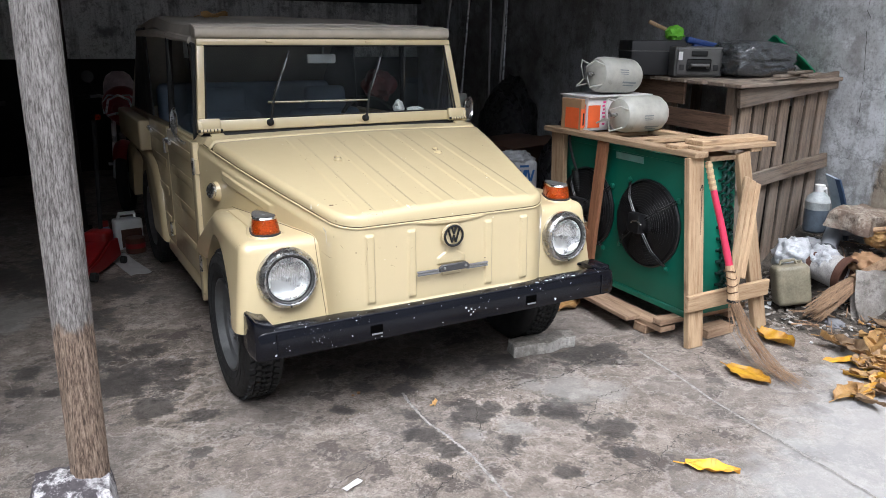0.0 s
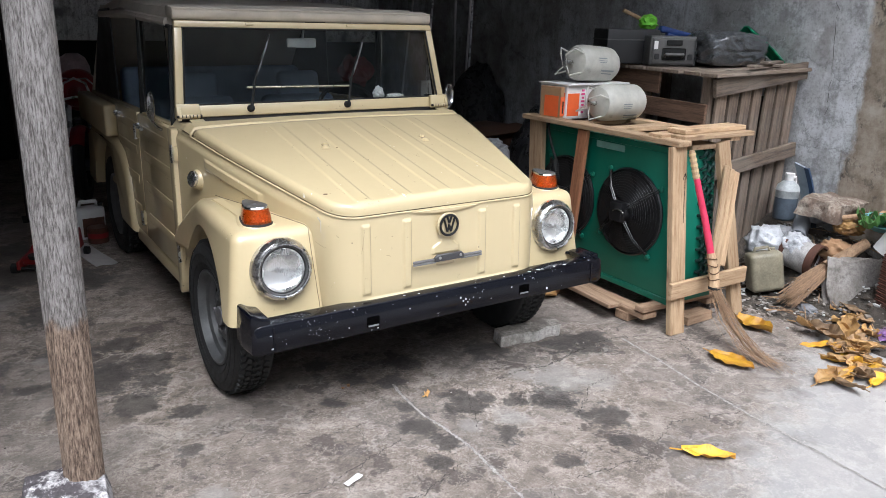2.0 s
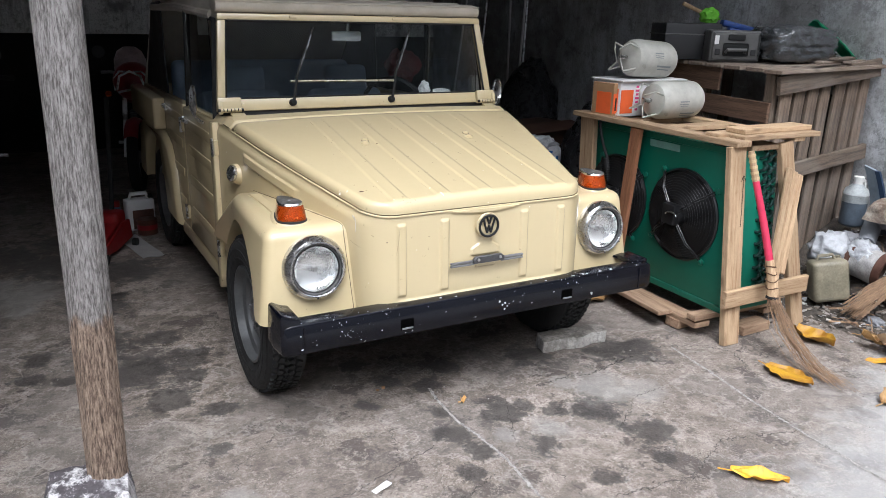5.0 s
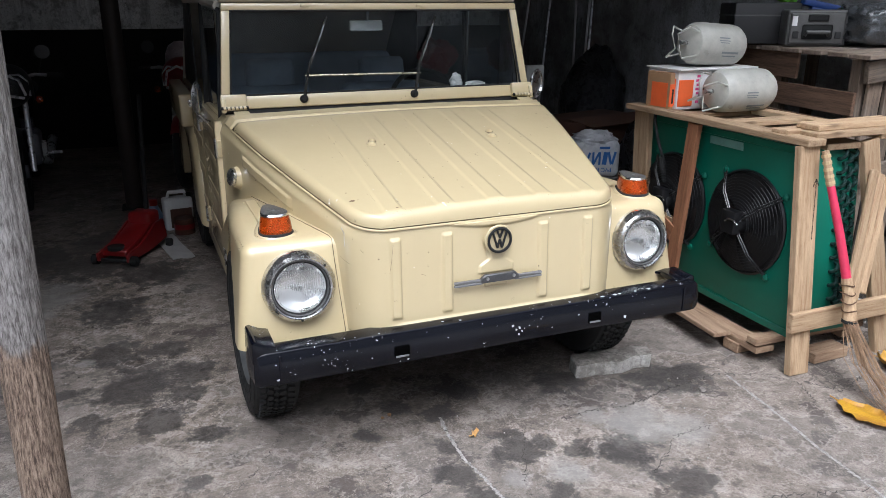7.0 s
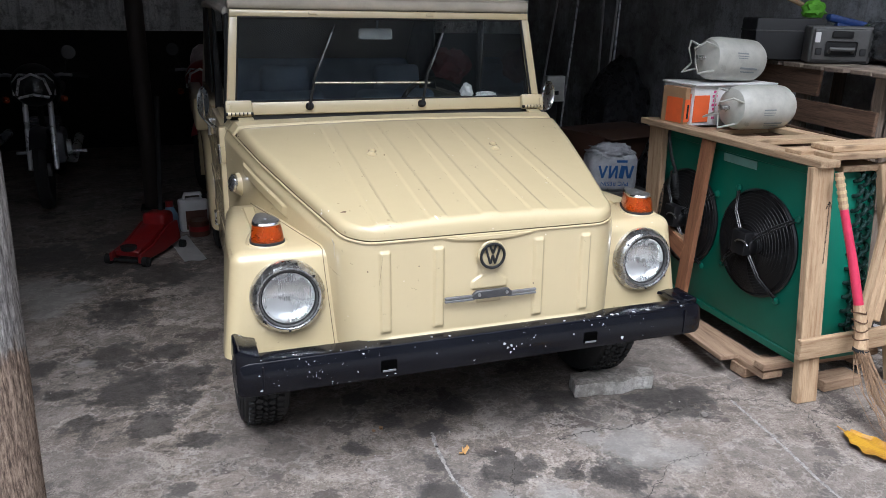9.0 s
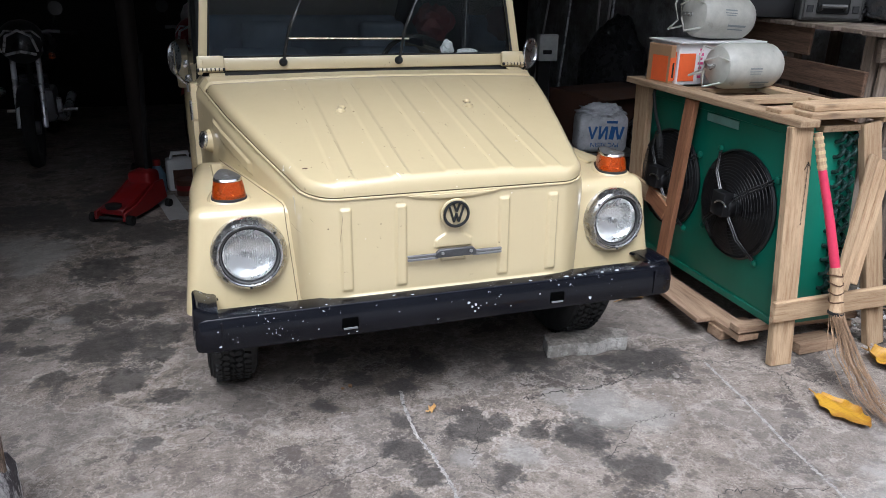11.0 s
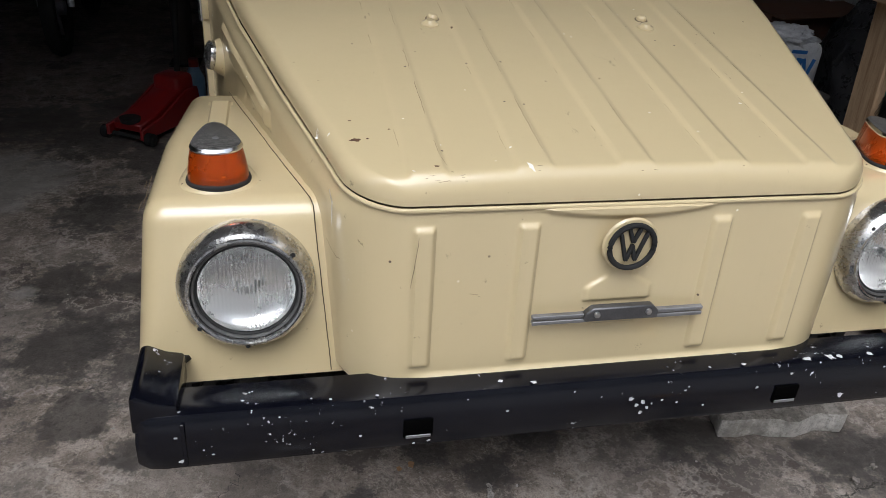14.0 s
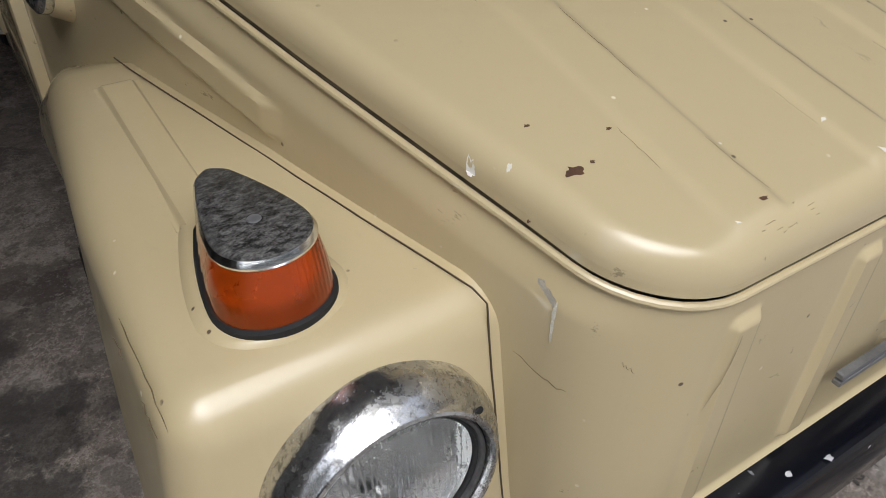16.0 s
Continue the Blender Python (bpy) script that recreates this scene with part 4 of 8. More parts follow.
def lamp_cluster(side):
    x = 0.0
    sm = Matrix.Translation((-0.671 if side < 0 else 0.702, 0.1945, 0.009)) @ pose(0, 0, 0, 0, 0, -side * 5) @ Matrix.Diagonal((0.94, 0.82, 1, 1)) @ Matrix.Translation((0, -0.2, 0))
    sig = part("turn_signal", ring_loft([[(x + a, b, z) for a, b in teardrop(w, l, y)] for w, l, y, z in ((0.0600, 0.218, 0.194, 0.760), (0.0596, 0.217, 0.195, 0.7785), (0.0575, 0.210, 0.1985, 0.7810))]), RUBBER, car, "amber turn signal with a chrome cap on a black rubber base", at=sm)
    part("lamp_pad", ring_loft([[(x + a, b, z + 0.0333 * (b - 0.30)) for a, b in teardrop(w, l, y)] for w, l, y, z in ((0.0760, 0.252, 0.190, 0.7690), (0.0715, 0.243, 0.1925, 0.7722), (0.0675, 0.235, 0.1945, 0.7752), (0.0635, 0.227, 0.196, 0.7766), (0.059, 0.219, 0.1975, 0.7768))]), PAINT, sig, "cream embossed pad under the lamp")
    part("amber_lens", ring_loft([[(x + a, b, z) for a, b in teardrop(w, l, y)] for w, l, y, z in ((0.0556, 0.199, 0.1990, 0.7775), (0.0548, 0.195, 0.2012, 0.793), (0.0516, 0.186, 0.2062, 0.813), (0.0464, 0.174, 0.2136, 0.834))]), AMBER, sig)
    part("lamp_reflector", ring_loft([[(x + a, b, z) for a, b in teardrop(w, l, y)] for w, l, y, z in ((0.036, 0.135, 0.228, 0.778), (0.036, 0.135, 0.228, 0.786), (0.022, 0.105, 0.245, 0.832))]), REFLECTOR, sig)
    part("chrome_cap", ring_loft([[(x + a, b, z) for a, b in teardrop(w, l, y)] for w, l, y, z in ((0.0458, 0.172, 0.214, 0.8315), (0.0476, 0.177, 0.2118, 0.8335), (0.0480, 0.178, 0.2114, 0.8360), (0.0472, 0.1760, 0.2124, 0.8376), (0.0448, 0.170, 0.2155, 0.8412))]), BRIGHT_CHROME, sig, "pitted chrome cap")
    part("cap_top", ring_loft([[(x + a, b, z) for a, b in teardrop(w, l, y)] for w, l, y, z in ((0.0450, 0.1705, 0.2152, 0.8405), (0.0438, 0.1675, 0.2167, 0.8426), (0.0400, 0.158, 0.222, 0.8442))]), OXIDE, sig, "oxidised grey top of the cap")
    screw = lathe([(0.0, 0.003), (0.006, 0.002), (0.007, 0.0)], 12)
    screw.transform(pose(x, 0.275, 0.8436))
    part("screw", screw, GREY_METAL, sig)
    m = pose(-0.634 if side < 0 else 0.660, 0.121, 0.634, -5.0, 0, 0)
    unit = part("headlight", lathe([(0.1175, -0.03), (0.1175, 0.0), (0.116, 0.006), (0.1105, 0.018), (0.1055, 0.0260), (0.1010, 0.0295), (0.0995, 0.0325), (0.0965, 0.0335), (0.0935, 0.032), (0.0925, 0.024)], 72, 'Y'), CHROME, car, "round headlight with a pitted chrome rim", at=m)
    part("inner_ring", lathe([(0.0918, 0.012), (0.0915, 0.0240), (0.0902, 0.0252), (0.0872, 0.0240), (0.0858, 0.0205), (0.0856, 0.010)], 64, 'Y'), DARK_STEEL, unit, "dull dark metal ring round the glass")
    part("lens_gasket", lathe([(0.0934, 0.012), (0.0932, 0.0225), (0.0917, 0.0230), (0.0912, 0.016)], 64, 'Y'), RUBBER, unit)
    part("lens_gasket", lathe([(0.0860, 0.010), (0.0858, 0.0205), (0.0840, 0.0212), (0.0820, 0.0190), (0.0812, 0.010)], 64, 'Y'), RUBBER, unit)
    part("lens", fluted_lens(), LENS, unit)
    part("reflector", lathe([(0.0825, 0.0155), (0.077, 0.003), (0.064, -0.004), (0.040, -0.0075), (0.0, -0.0085)], 48, 'Y'), REFLECTOR, unit)
    part("bulb_shield", lathe([(0.0, 0.016), (0.008, 0.014), (0.010, 0.006), (0.008, -0.002)], 20, 'Y'), STEEL, unit)
    for a in ((40, 218, 268) if side < 0 else (140, 322, 272)):
        s = lathe([(0.0, 0.003), (0.0035, 0.002), (0.0042, 0.0)], 10, 'Y')
        s.transform(pose(0.1035 * math.cos(radians(a)), -0.0285, 0.1035 * math.sin(radians(a))))
        part("rim_screw", s, DARK, unit)


for side in (-1, 1):
    part("front_wing", wing(side), PAINT, car, "cream box-shaped front wing")
    rb = grid(lambda u, v, s=side: (s * (0.6915 + (u - 0.5) * 0.056), 0.36 + 0.32 * v, 0.7838 + 0.0062 * flute((u - 0.5) * 2, 0.80, 0.22) * (1 - smooth01(0.955, 0.985, v)) - 0.004 * (1 - flute((u - 0.5) * 2, 0.98, 0.02)) - 0.003 * smooth01(0.985, 1.0, v)), 40, 60)
    part("wing_rib", rb, PAINT, car)
    lamp_cluster(side)

def flank_x(y, z):
    """Half width of the nose at a place along and a height."""
    q = min((0.5 + i / 1600 for i in range(460, 801)), key=lambda q: abs(nose_point(q, 0.8)[1] - y))
    top, bot = lerp(GAP_Z, y) - 0.003, 0.474 - 0.034 * smooth01(0.06, 0.25, y)
    return nose_point(q, (z - bot) / (top - bot))[0]


SEAM = plain("brown_seam", (0.085, 0.06, 0.036), 0.9, 0, 0.5, 60)


def seam(side):
    pts = []
    for k in range(9):
        z = 0.450 + 0.320 * k / 8
        y = 0.108 + 0.042 * (z - 0.445) / 0.331
        pts.append((side * (flank_x(y, z) + 0.0005), y - 0.001, z))
    pts.append((side * (flank_x(0.165, 0.783) + 0.0005), 0.165, 0.7775))
    for k in range(1, 14):
        y = 0.165 + 0.575 * k / 13
        z = 0.778 + 0.008 * min(1.0, (y - 0.15) / 0.3)
        pts.append((side * (flank_x(y, z) + 0.0005), y, z))
    return tube(pts, 0.0010, 6)


for side in (-1, 1):
    part("wing_seam", seam(side), SEAM, car, "thin brown seam between wing and flank")

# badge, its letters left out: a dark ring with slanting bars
badge = part("badge", tube([(0.040 * math.cos(radians(a)), -0.016, 0.753 + 0.040 * math.sin(radians(a))) for a in range(0, 360, 10)], 0.0048, 8, True), DARK, car, "round black badge")
for x0, x1, z0, z1 in ((-0.024, -0.008, 0.026, -0.026), (0.024, 0.008, 0.026, -0.026), (-0.008, 0.0, -0.026, 0.004), (0.008, 0.0, -0.026, 0.004), (-0.010, 0.0, 0.034, 0.008), (0.010, 0.0, 0.034, 0.008)):
    b, m = bar_between((x0, -0.016, 0.753 + z0), (x1, -0.016, 0.753 + z1), 0.006, 0.007, 0.001, up=(0, 1, 0))
    part("badge_bar", b, DARK, badge, at=m)
badge_pad = part("badge_pad", lathe([(0.05, 0.0), (0.047, 0.004), (0.0, 0.005)], 32, 'Y'), PAINT, car, at=pose(0, -0.006, 0.753))

# lid release: a flat centre piece between two split bars
rel = part("lid_handle", prism([(-0.068, 0.615), (0.068, 0.615), (0.068, 0.630), (0.055, 0.642), (-0.055, 0.642), (-0.068, 0.630)], -0.030, -0.014, 'Y', 0.002, 1), plain("dark_worn_steel", (0.10, 0.10, 0.105), 0.4, 0.6, 0.4, 30), car, "scratched dark metal lid handle")
for s in (-1, 1):
    for dz in (0.0, 0.0105):
        part("handle_bar", box((0.100, 0.010, 0.0075), (s * 0.110, -0.016, 0.6125 + dz), 0.001, 1), GREY_METAL, rel)
    st = lathe([(0.0, 0.005), (0.005, 0.004), (0.006, 0.0)], 12, 'Y')
    st.transform(pose(s * 0.048, -0.030, 0.630))
    part("handle_bolt", st, STEEL, rel)


# bumper: bent sheet with ends folded back
def bumper_mesh():
    sec = [(0.030, 0.492), (0.024, 0.500), (-0.040, 0.506), (-0.050, 0.503), (-0.056, 0.494), (-0.060, 0.450), (-0.060, 0.410), (-0.056, 0.399), (-0.046, 0.395), (-0.03, 0.397), (-0.03, 0.405), (-0.048, 0.408), (-0.050, 0.45), (-0.046, 0.490), (0.02, 0.490)]
    bm = bmesh.new()
    n = len(sec)
    path = [(-0.800, 0.125), (-0.818, 0.10), (-0.822, 0.03), (-0.816, 0.012), (-0.800, 0.003), (-0.775, 0.0), (-0.4, 0.0), (0.0, 0.0), (0.4, 0.0), (0.775, 0.0), (0.800, 0.003), (0.816, 0.012), (0.822, 0.03), (0.818, 0.10), (0.800, 0.125)]
    rows = []
    for k, (x, d) in enumerate(path):
        end = abs(x) > 0.79 and d > 0.02
        row = []
        for y, z in sec:
            if end:
                deep = (y + 0.060) / 0.09
                row.append((x - math.copysign(0.07 * deep, x), d, z))
            else:
                deep = (y + 0.060)
                row.append((x - math.copysign(min(0.06, max(0.0, (abs(x) - 0.775) * 1.5)) * min(1, deep / 0.05), x), y + d, z))
        rows.append([bm.verts.new(p) for p in row])
    for A, B in zip(rows, rows[1:]):
        for j in range(n):
            bm.faces.new((A[j], B[j], B[(j + 1) % n], A[(j + 1) % n]))
    return bm


# black without gloss: paints the unlit depth of slots that aren't cut
HOLE = plain("unlit_hollow", (0.002, 0.002, 0.002), 1.0, 0, 0.1, 10, 0)
HOLE.node_tree.nodes["Principled BSDF"].inputs["Specular IOR Level"].default_value = 0.0
bumper = part("front_bumper", bumper_mesh(), BLACK, car, "black painted steel bumper with white paint chips")
for s in (-1, 1):
    cap = prism([(0.745, 0.470), (0.819, 0.470), (0.816, 0.541), (0.804, 0.545), (0.775, 0.529), (0.745, 0.522)], -0.049, 0.095, 'Y', 0.006, 2)
    cap.transform(Matrix.Diagonal((-1, 1, 1, 1)) if s < 0 else Matrix.Translation((0, 0.02, 0.30)) @ Matrix.Diagonal((1, 0.8, 0.40, 1)))
    part("bumper_cap", cap, BLACK, bumper)
    part("bumper_slot", box((0.052, 0.008, 0.040), (s * 0.357, -0.0605, 0.440), 0.004, 2), HOLE, bumper, "black block painted as the unlit slot in the bumper")
    part("slot_edge", box((0.044, 0.004, 0.007), (s * 0.357, -0.0635, 0.425), 0.001, 1), GREY_METAL, bumper)
    part("seam_strip", box((0.006, 0.005, 0.088), (s * 0.74, -0.0605, 0.450), 0.001, 1), BLACK, bumper)
    part("bumper_iron", box((0.05, 0.22, 0.06), (s * 0.36, 0.08, 0.43)), DARK, bumper)
CHIP = plain("chipped_primer", (0.52, 0.52, 0.54), 0.7, 0, 0.2, 60)


def flake(r, seed):
    """A ragged thin flake facing +z."""
    bm = bmesh.new()
    ring = []
    for k in range(14):
        a = 2 * math.pi * k / 14
        rr = r * (0.45 + 0.9 * abs(noise.noise((math.cos(a) * 1.9 + seed, math.sin(a) * 1.9, seed * 0.7))))
        ring.append(bm.verts.new((rr * 1.3 * math.cos(a), rr * math.sin(a), 0)))
    bm.faces.new(ring)
    return bm


for x, z, r in [(0.035, 0.46, 0.0083), (0.048, 0.445, 0.0065), (0.06, 0.451, 0.0074), (0.07, 0.437, 0.0056), (0.059, 0.427, 0.0066), (0.078, 0.446, 0.0037), (0.098, 0.452, 0.0038), (0.129, 0.443, 0.0038), (-0.748, 0.416, 0.0065), (-0.752, 0.465, 0.0045), (-0.697, 0.425, 0.0037), (-0.711, 0.436, 0.0027), (-0.456, 0.434, 0.0045), (-0.199, 0.459, 0.0045), (-0.076, 0.486, 0.0036), (0.485, 0.423, 0.0094), (0.292, 0.46, 0.0049), (0.143, 0.468, 0.0038), (0.186, 0.43, 0.0039), (-0.337, 0.41, 0.0054), (-0.364, 0.407, 0.0036), (-0.272, 0.49, 0.0026), (-0.023, 0.47, 0.0027), (0.361, 0.484, 0.005), (-0.588, 0.488, 0.0035), (0.566, 0.481, 0.0042)]:
    part("paint_chip", flake(r * 0.75, x * 31 + z * 17), CHIP, bumper, at=pose(x, -0.0606 + (0.0045 * (z - 0.45) / 0.044 if z > 0.45 else 0), z, 90, 0, 0))
for x, y, r in [(-0.798, 0.01, 0.0062), (-0.536, -0.04, 0.0035), (-0.744, -0.046, 0.0036), (-0.427, -0.046, 0.0052), (-0.209, -0.035, 0.007), (-0.152, -0.046, 0.008), (0.26, -0.046, 0.0076), (0.392, -0.046, 0.0109), (0.444, -0.046, 0.0132), (0.464, -0.046, 0.0102), (0.531, -0.046, 0.0093), (0.589, -0.046, 0.0137), (0.796, 0.007, 0.0076), (0.743, -0.008, 0.0054), (0.189, -0.046, 0.0038), (-0.638, -0.038, 0.0026), (-0.505, -0.046, 0.0044), (0.652, -0.046, 0.0064)]:
    part("paint_chip", flake(r * 0.75, x * 23 + y * 11), CHIP, bumper, at=pose(x, y, 0.5075 - 0.094 * max(0.0, y + 0.040)))
part("under_tray", box((1.15, 2.9, 0.10), (0, 1.85, 0.30), 0.02), DARK, car)


# wheels
def tread_tyre(r=0.322, w=0.17):
    prof = [(0.195, -0.062), (0.215, -0.078), (0.255, -0.0855), (0.290, -0.083), (0.307, -0.073), (0.3115, -0.060)]
    prof = prof + [(r_, -h) for r_, h in reversed(prof)]
    return lathe(prof, 64, 'X')


def tread_blocks(r=0.3175):
    bm = bmesh.new()
    rows = [(-0.052, 0.018, 18), (-0.029, 0.020, -26), (-0.006, 0.012, 30), (0.016, 0.020, 26), (0.044, 0.022, -18)]
    for h, wd, sk in rows:
        for i in range(62):
            a = 2 * math.pi * (i + (0.5 if sk > 0 else 0.0)) / 62
            m = Matrix.Rotation(a, 4, 'X') @ pose(h, 0, r + 0.001, 0, 0, sk)
            box((wd, 0.0205, 0.018), (0, 0, -0.003), 0, 1, m, bm)
    return bm


def wheel(name, label, x, y, side, steer=0.0):
    w = thing(name, label, "")
    w.parent = car
    w.matrix_basis = pose(x, y, 0.318, 0, 0, steer)
    del w["label"]
    t = part("tyre", tread_tyre(), RUBBER, w)
    part("tread", tread_blocks(), RUBBER, t)
    s = side
    part("rim", lathe([(0.197, s * 0.064), (0.200, s * 0.074), (0.192, s * 0.076), (0.186, s * 0.066), (0.178, s * 0.045), (0.160, s * 0.035), (0.150, s * 0.012), (0.118, s * 0.004), (0.105, s * 0.030), (0.065, s * 0.036), (0.050, s * 0.020), (0.0, s * 0.020)], 48, 'X'), RIM, w, "grey painted steel wheel rim")
    part("hub", lathe([(0.042, s * 0.018), (0.040, s * 0.045), (0.030, s * 0.052), (0.0, s * 0.054)], 24, 'X'), GREY_METAL, w)
    for i in range(5):
        n_ = lathe([(0.011, 0.0), (0.011, s * 0.014), (0.0, s * 0.018)], 6, 'X')
        a = 2 * math.pi * i / 5
        n_.transform(pose(s * 0.028, 0.078 * math.cos(a), 0.078 * math.sin(a)))
        part("wheel_nut", n_, GREY_METAL, w)
    # black plates on the uncut rim paint the shaded openings
    for i in range(10):
        a = 2 * math.pi * (i + 0.5) / 10
        slot = box((0.004, 0.050, 0.022), (s * 0.0105, 0, 0), 0.0015, 1)
        slot.transform(Matrix.Rotation(a, 4, 'X') @ Matrix.Translation((0, 0, 0.135)))
        part("rim_slot", slot, DARK, w)
    for r_, h_ in ((0.232, 0.0825), (0.268, 0.0862), (0.300, 0.0805)):
        part("sidewall_rib", tube([(s * h_, r_ * math.cos(radians(a)), r_ * math.sin(radians(a))) for a in range(0, 360, 8)], 0.0018, 5, True), RUBBER, t)
    part("brake_drum", lathe([(0.0, -s * 0.03), (0.14, -s * 0.03), (0.15, -s * 0.01), (0.15, 0.0)], 32, 'X'), DARK, w)


for s in (-1, 1):
    wheel("wheel", "black tyre on a grey steel wheel", s * 0.700, 0.565, s)
    wheel("wheel", "black tyre on a grey steel wheel", s * 0.650, 2.765, s)

# cabin: cowl, doors, sills
SIDE = 0.726
def cowl_point(u, v):
    """The strip between the lid and the windscreen: it carries on the lid's line, then dips under the frame."""
    x = 2 * u - 1
    y = 0.953 + 0.27 * v
    z = lerp(TOP_Z, min(y, 1.013)) + 0.012 * (1 - x * x) - 0.001
    z -= 0.010 * (1 - smooth01(0.953, 0.962, y))
    z += (1.043 - z) * smooth01(1.013, 1.065, y)
    z -= 0.03 * (1 - math.sqrt(max(0.0, 1 - max(0.0, (abs(x) - 0.96) / 0.04) ** 2)))
    return x * min(0.728, 0.705 + 0.2 * (y - 0.953)), y, z


part("cowl", grid(cowl_point, 60, 60), PAINT, car, "cream scuttle strip below the windscreen")
part("cowl_body", box((1.40, 0.16, 0.08), (0, 1.14, 0.99), 0.01, 2), PAINT, car)
for s in (-1, 1):
    part("side_wall", prism([(1.085, 0.34), (1.20, 0.27), (2.05, 0.27), (2.16, 0.42), (3.36, 0.46), (3.36, 0.99), (1.085, 1.02)], s * 0.67, s * (SIDE - 0.012), 'X', 0.01, 2), PAINT, car)
    part("sill", box((0.06, 1.02, 0.085), (s * 0.705, 1.62, 0.285), 0.02, 3), PAINT, car)
    flap = prism([(1.09, 1.02), (1.16, 1.02), (1.16, 0.25), (1.13, 0.235), (1.10, 0.30), (1.09, 0.45)], s * 0.66, s * 0.753, 'X', 0.008, 2)
    part("cowl_side", flap, PAINT, car)
    # front door, rear door with pressed ribs, hinges and handles
    for (y0, y1), zb in (((1.105, 1.835), 0.335), ((1.85, 2.42), 0.335)):
        poly = [(y0, zb), (y1 if y1 < 2.0 else 2.06, zb), (y1, 0.50 if y1 < 2.0 else 0.72), (y1, 1.005), (y0, 1.012)]
        door = part("door", prism(poly, s * (SIDE - 0.02), s * (SIDE + 0.012), 'X', 0.007, 2), PAINT, car, "cream door with pressed ribs")
        for z in (0.47, 0.64, 0.80, 0.93):
            ln = (y1 - y0) * (0.78 if z > 0.5 or y1 < 2.0 else 0.3)
            part("door_rib", box((0.014, ln, 0.05), (s * (SIDE + 0.010), y0 + 0.06 + ln / 2, z), 0.006, 2), PAINT, door)
        for z in (0.44, 0.91):
            part("hinge", box((0.022, 0.05, 0.07), (s * (SIDE + 0.014), y0 - 0.002, z), 0.006, 2), PAINT, door)
            part("hinge_pin", tube([(s * (SIDE + 0.027), y0 - 0.004, z - 0.04), (s * (SIDE + 0.027), y0 - 0.004, z + 0.04)], 0.008, 10), STEEL, door)
        part("door_handle", merge(tube([(s * (SIDE + 0.03), y1 - 0.17, 0.945), (s * (SIDE + 0.03), y1 - 0.06, 0.95)], 0.009, 8), box((0.03, 0.025, 0.03), (s * (SIDE + 0.018), y1 - 0.06, 0.948), 0.005, 2)), CHROME, door, "small chrome door handle")
    # rear wing
    arch = [(2.765 + 0.40 * math.cos(radians(a)), 0.33 + 0.40 * math.sin(radians(a))) for a in range(8, 181, 12)]
    rp = [(2.08, 0.30), (2.13, 0.62), (2.24, 0.74), (2.40, 0.79), (3.14, 0.79), (3.32, 0.72), (3.40, 0.5), (3.40, 0.40)] + arch + [(2.33, 0.30)]
    part("rear_wing", prism(rp, s * 0.60, s * 0.772, 'X', 0.035, 4, lambda e, s=s: all(abs(v.co.x - s * 0.772) < 1e-4 for v in e.verts) and any(v.co.z > 0.6 or v.co.y < 2.25 for v in e.verts)), PAINT, car, "cream rear wing")
    part("rear_body", box((0.08, 0.94, 0.185), (s * 0.762, 2.90, 0.893), 0.016, 3), PAINT, car, "cream rear body side behind the doors")
    # mirror on the door top
    mz = 1.10
    mir = part("door_mirror", tube([(s * 0.755, 1.235, 1.0), (s * 0.775, 1.23, 1.01), (s * 0.800, 1.225, 1.04), (s * 0.800, 1.225, 1.09)], 0.007, 8), CHROME, car, "round chrome door mirror on a bent arm")
    hd = lathe([(0.0, -0.022), (0.04, -0.018), (0.066, -0.004), (0.070, 0.004), (0.066, 0.008)], 32, 'Y')
    part("mirror_head", hd, CHROME, mir, at=pose(s * 0.800, 1.215, 1.105, 0, 0, 84 if s < 0 else 38))
    gl = lathe([(0.066, 0.0), (0.0, 0.0)], 32, 'Y')
    part("mirror_glass", gl, STEEL, mir, at=pose(s * 0.800 + (0.0 if s < 0 else 0.004), 1.221, 1.105, 0, 0, 66 if s < 0 else 38))
part("tail_panel", box((1.42, 0.04, 0.60), (0, 3.36, 0.70), 0.015, 2), PAINT, car)
part("cabin_floor", box((1.34, 2.2, 0.04), (0, 2.22, 0.36)), DARK, car)
part("dashboard", prism([(1.16, 1.02), (1.40, 0.98), (1.42, 0.78), (1.20, 0.74)], -0.69, 0.69, 'X', 0.02, 2), DARK, car)

# filler cap on the left flank
neck = part("filler_neck", lathe([(0.055, -0.03), (0.050, 0.0), (0.040, 0.022), (0.034, 0.03)], 32), PAINT, car, "cream filler neck with a chrome cap", at=pose(-0.69, 0.905, 0.825, 0, -80, 14))
part("filler_cap", lathe([(0.034, 0.024), (0.036, 0.032), (0.034, 0.040), (0.026, 0.046), (0.0, 0.047)], 32), CHROME, neck)

# windscreen: a raked frame with glass, hinges, wipers
RAKE = 13.0
ws = thing("windscreen", "cream framed flat windscreen", "")
ws.parent = car
ws.matrix_basis = pose(0, 1.138, 1.059, -RAKE, 0, 0)
WH, WB, WT = 0.4306, 0.7165, 0.672


def ws_bar(pts, y0=-0.018, y1=0.018, bevel=0.006):
    return prism(pts, y0, y1, 'Y', bevel, 2)


def half_w(z):
    return WB + (WT - WB) * z / WH


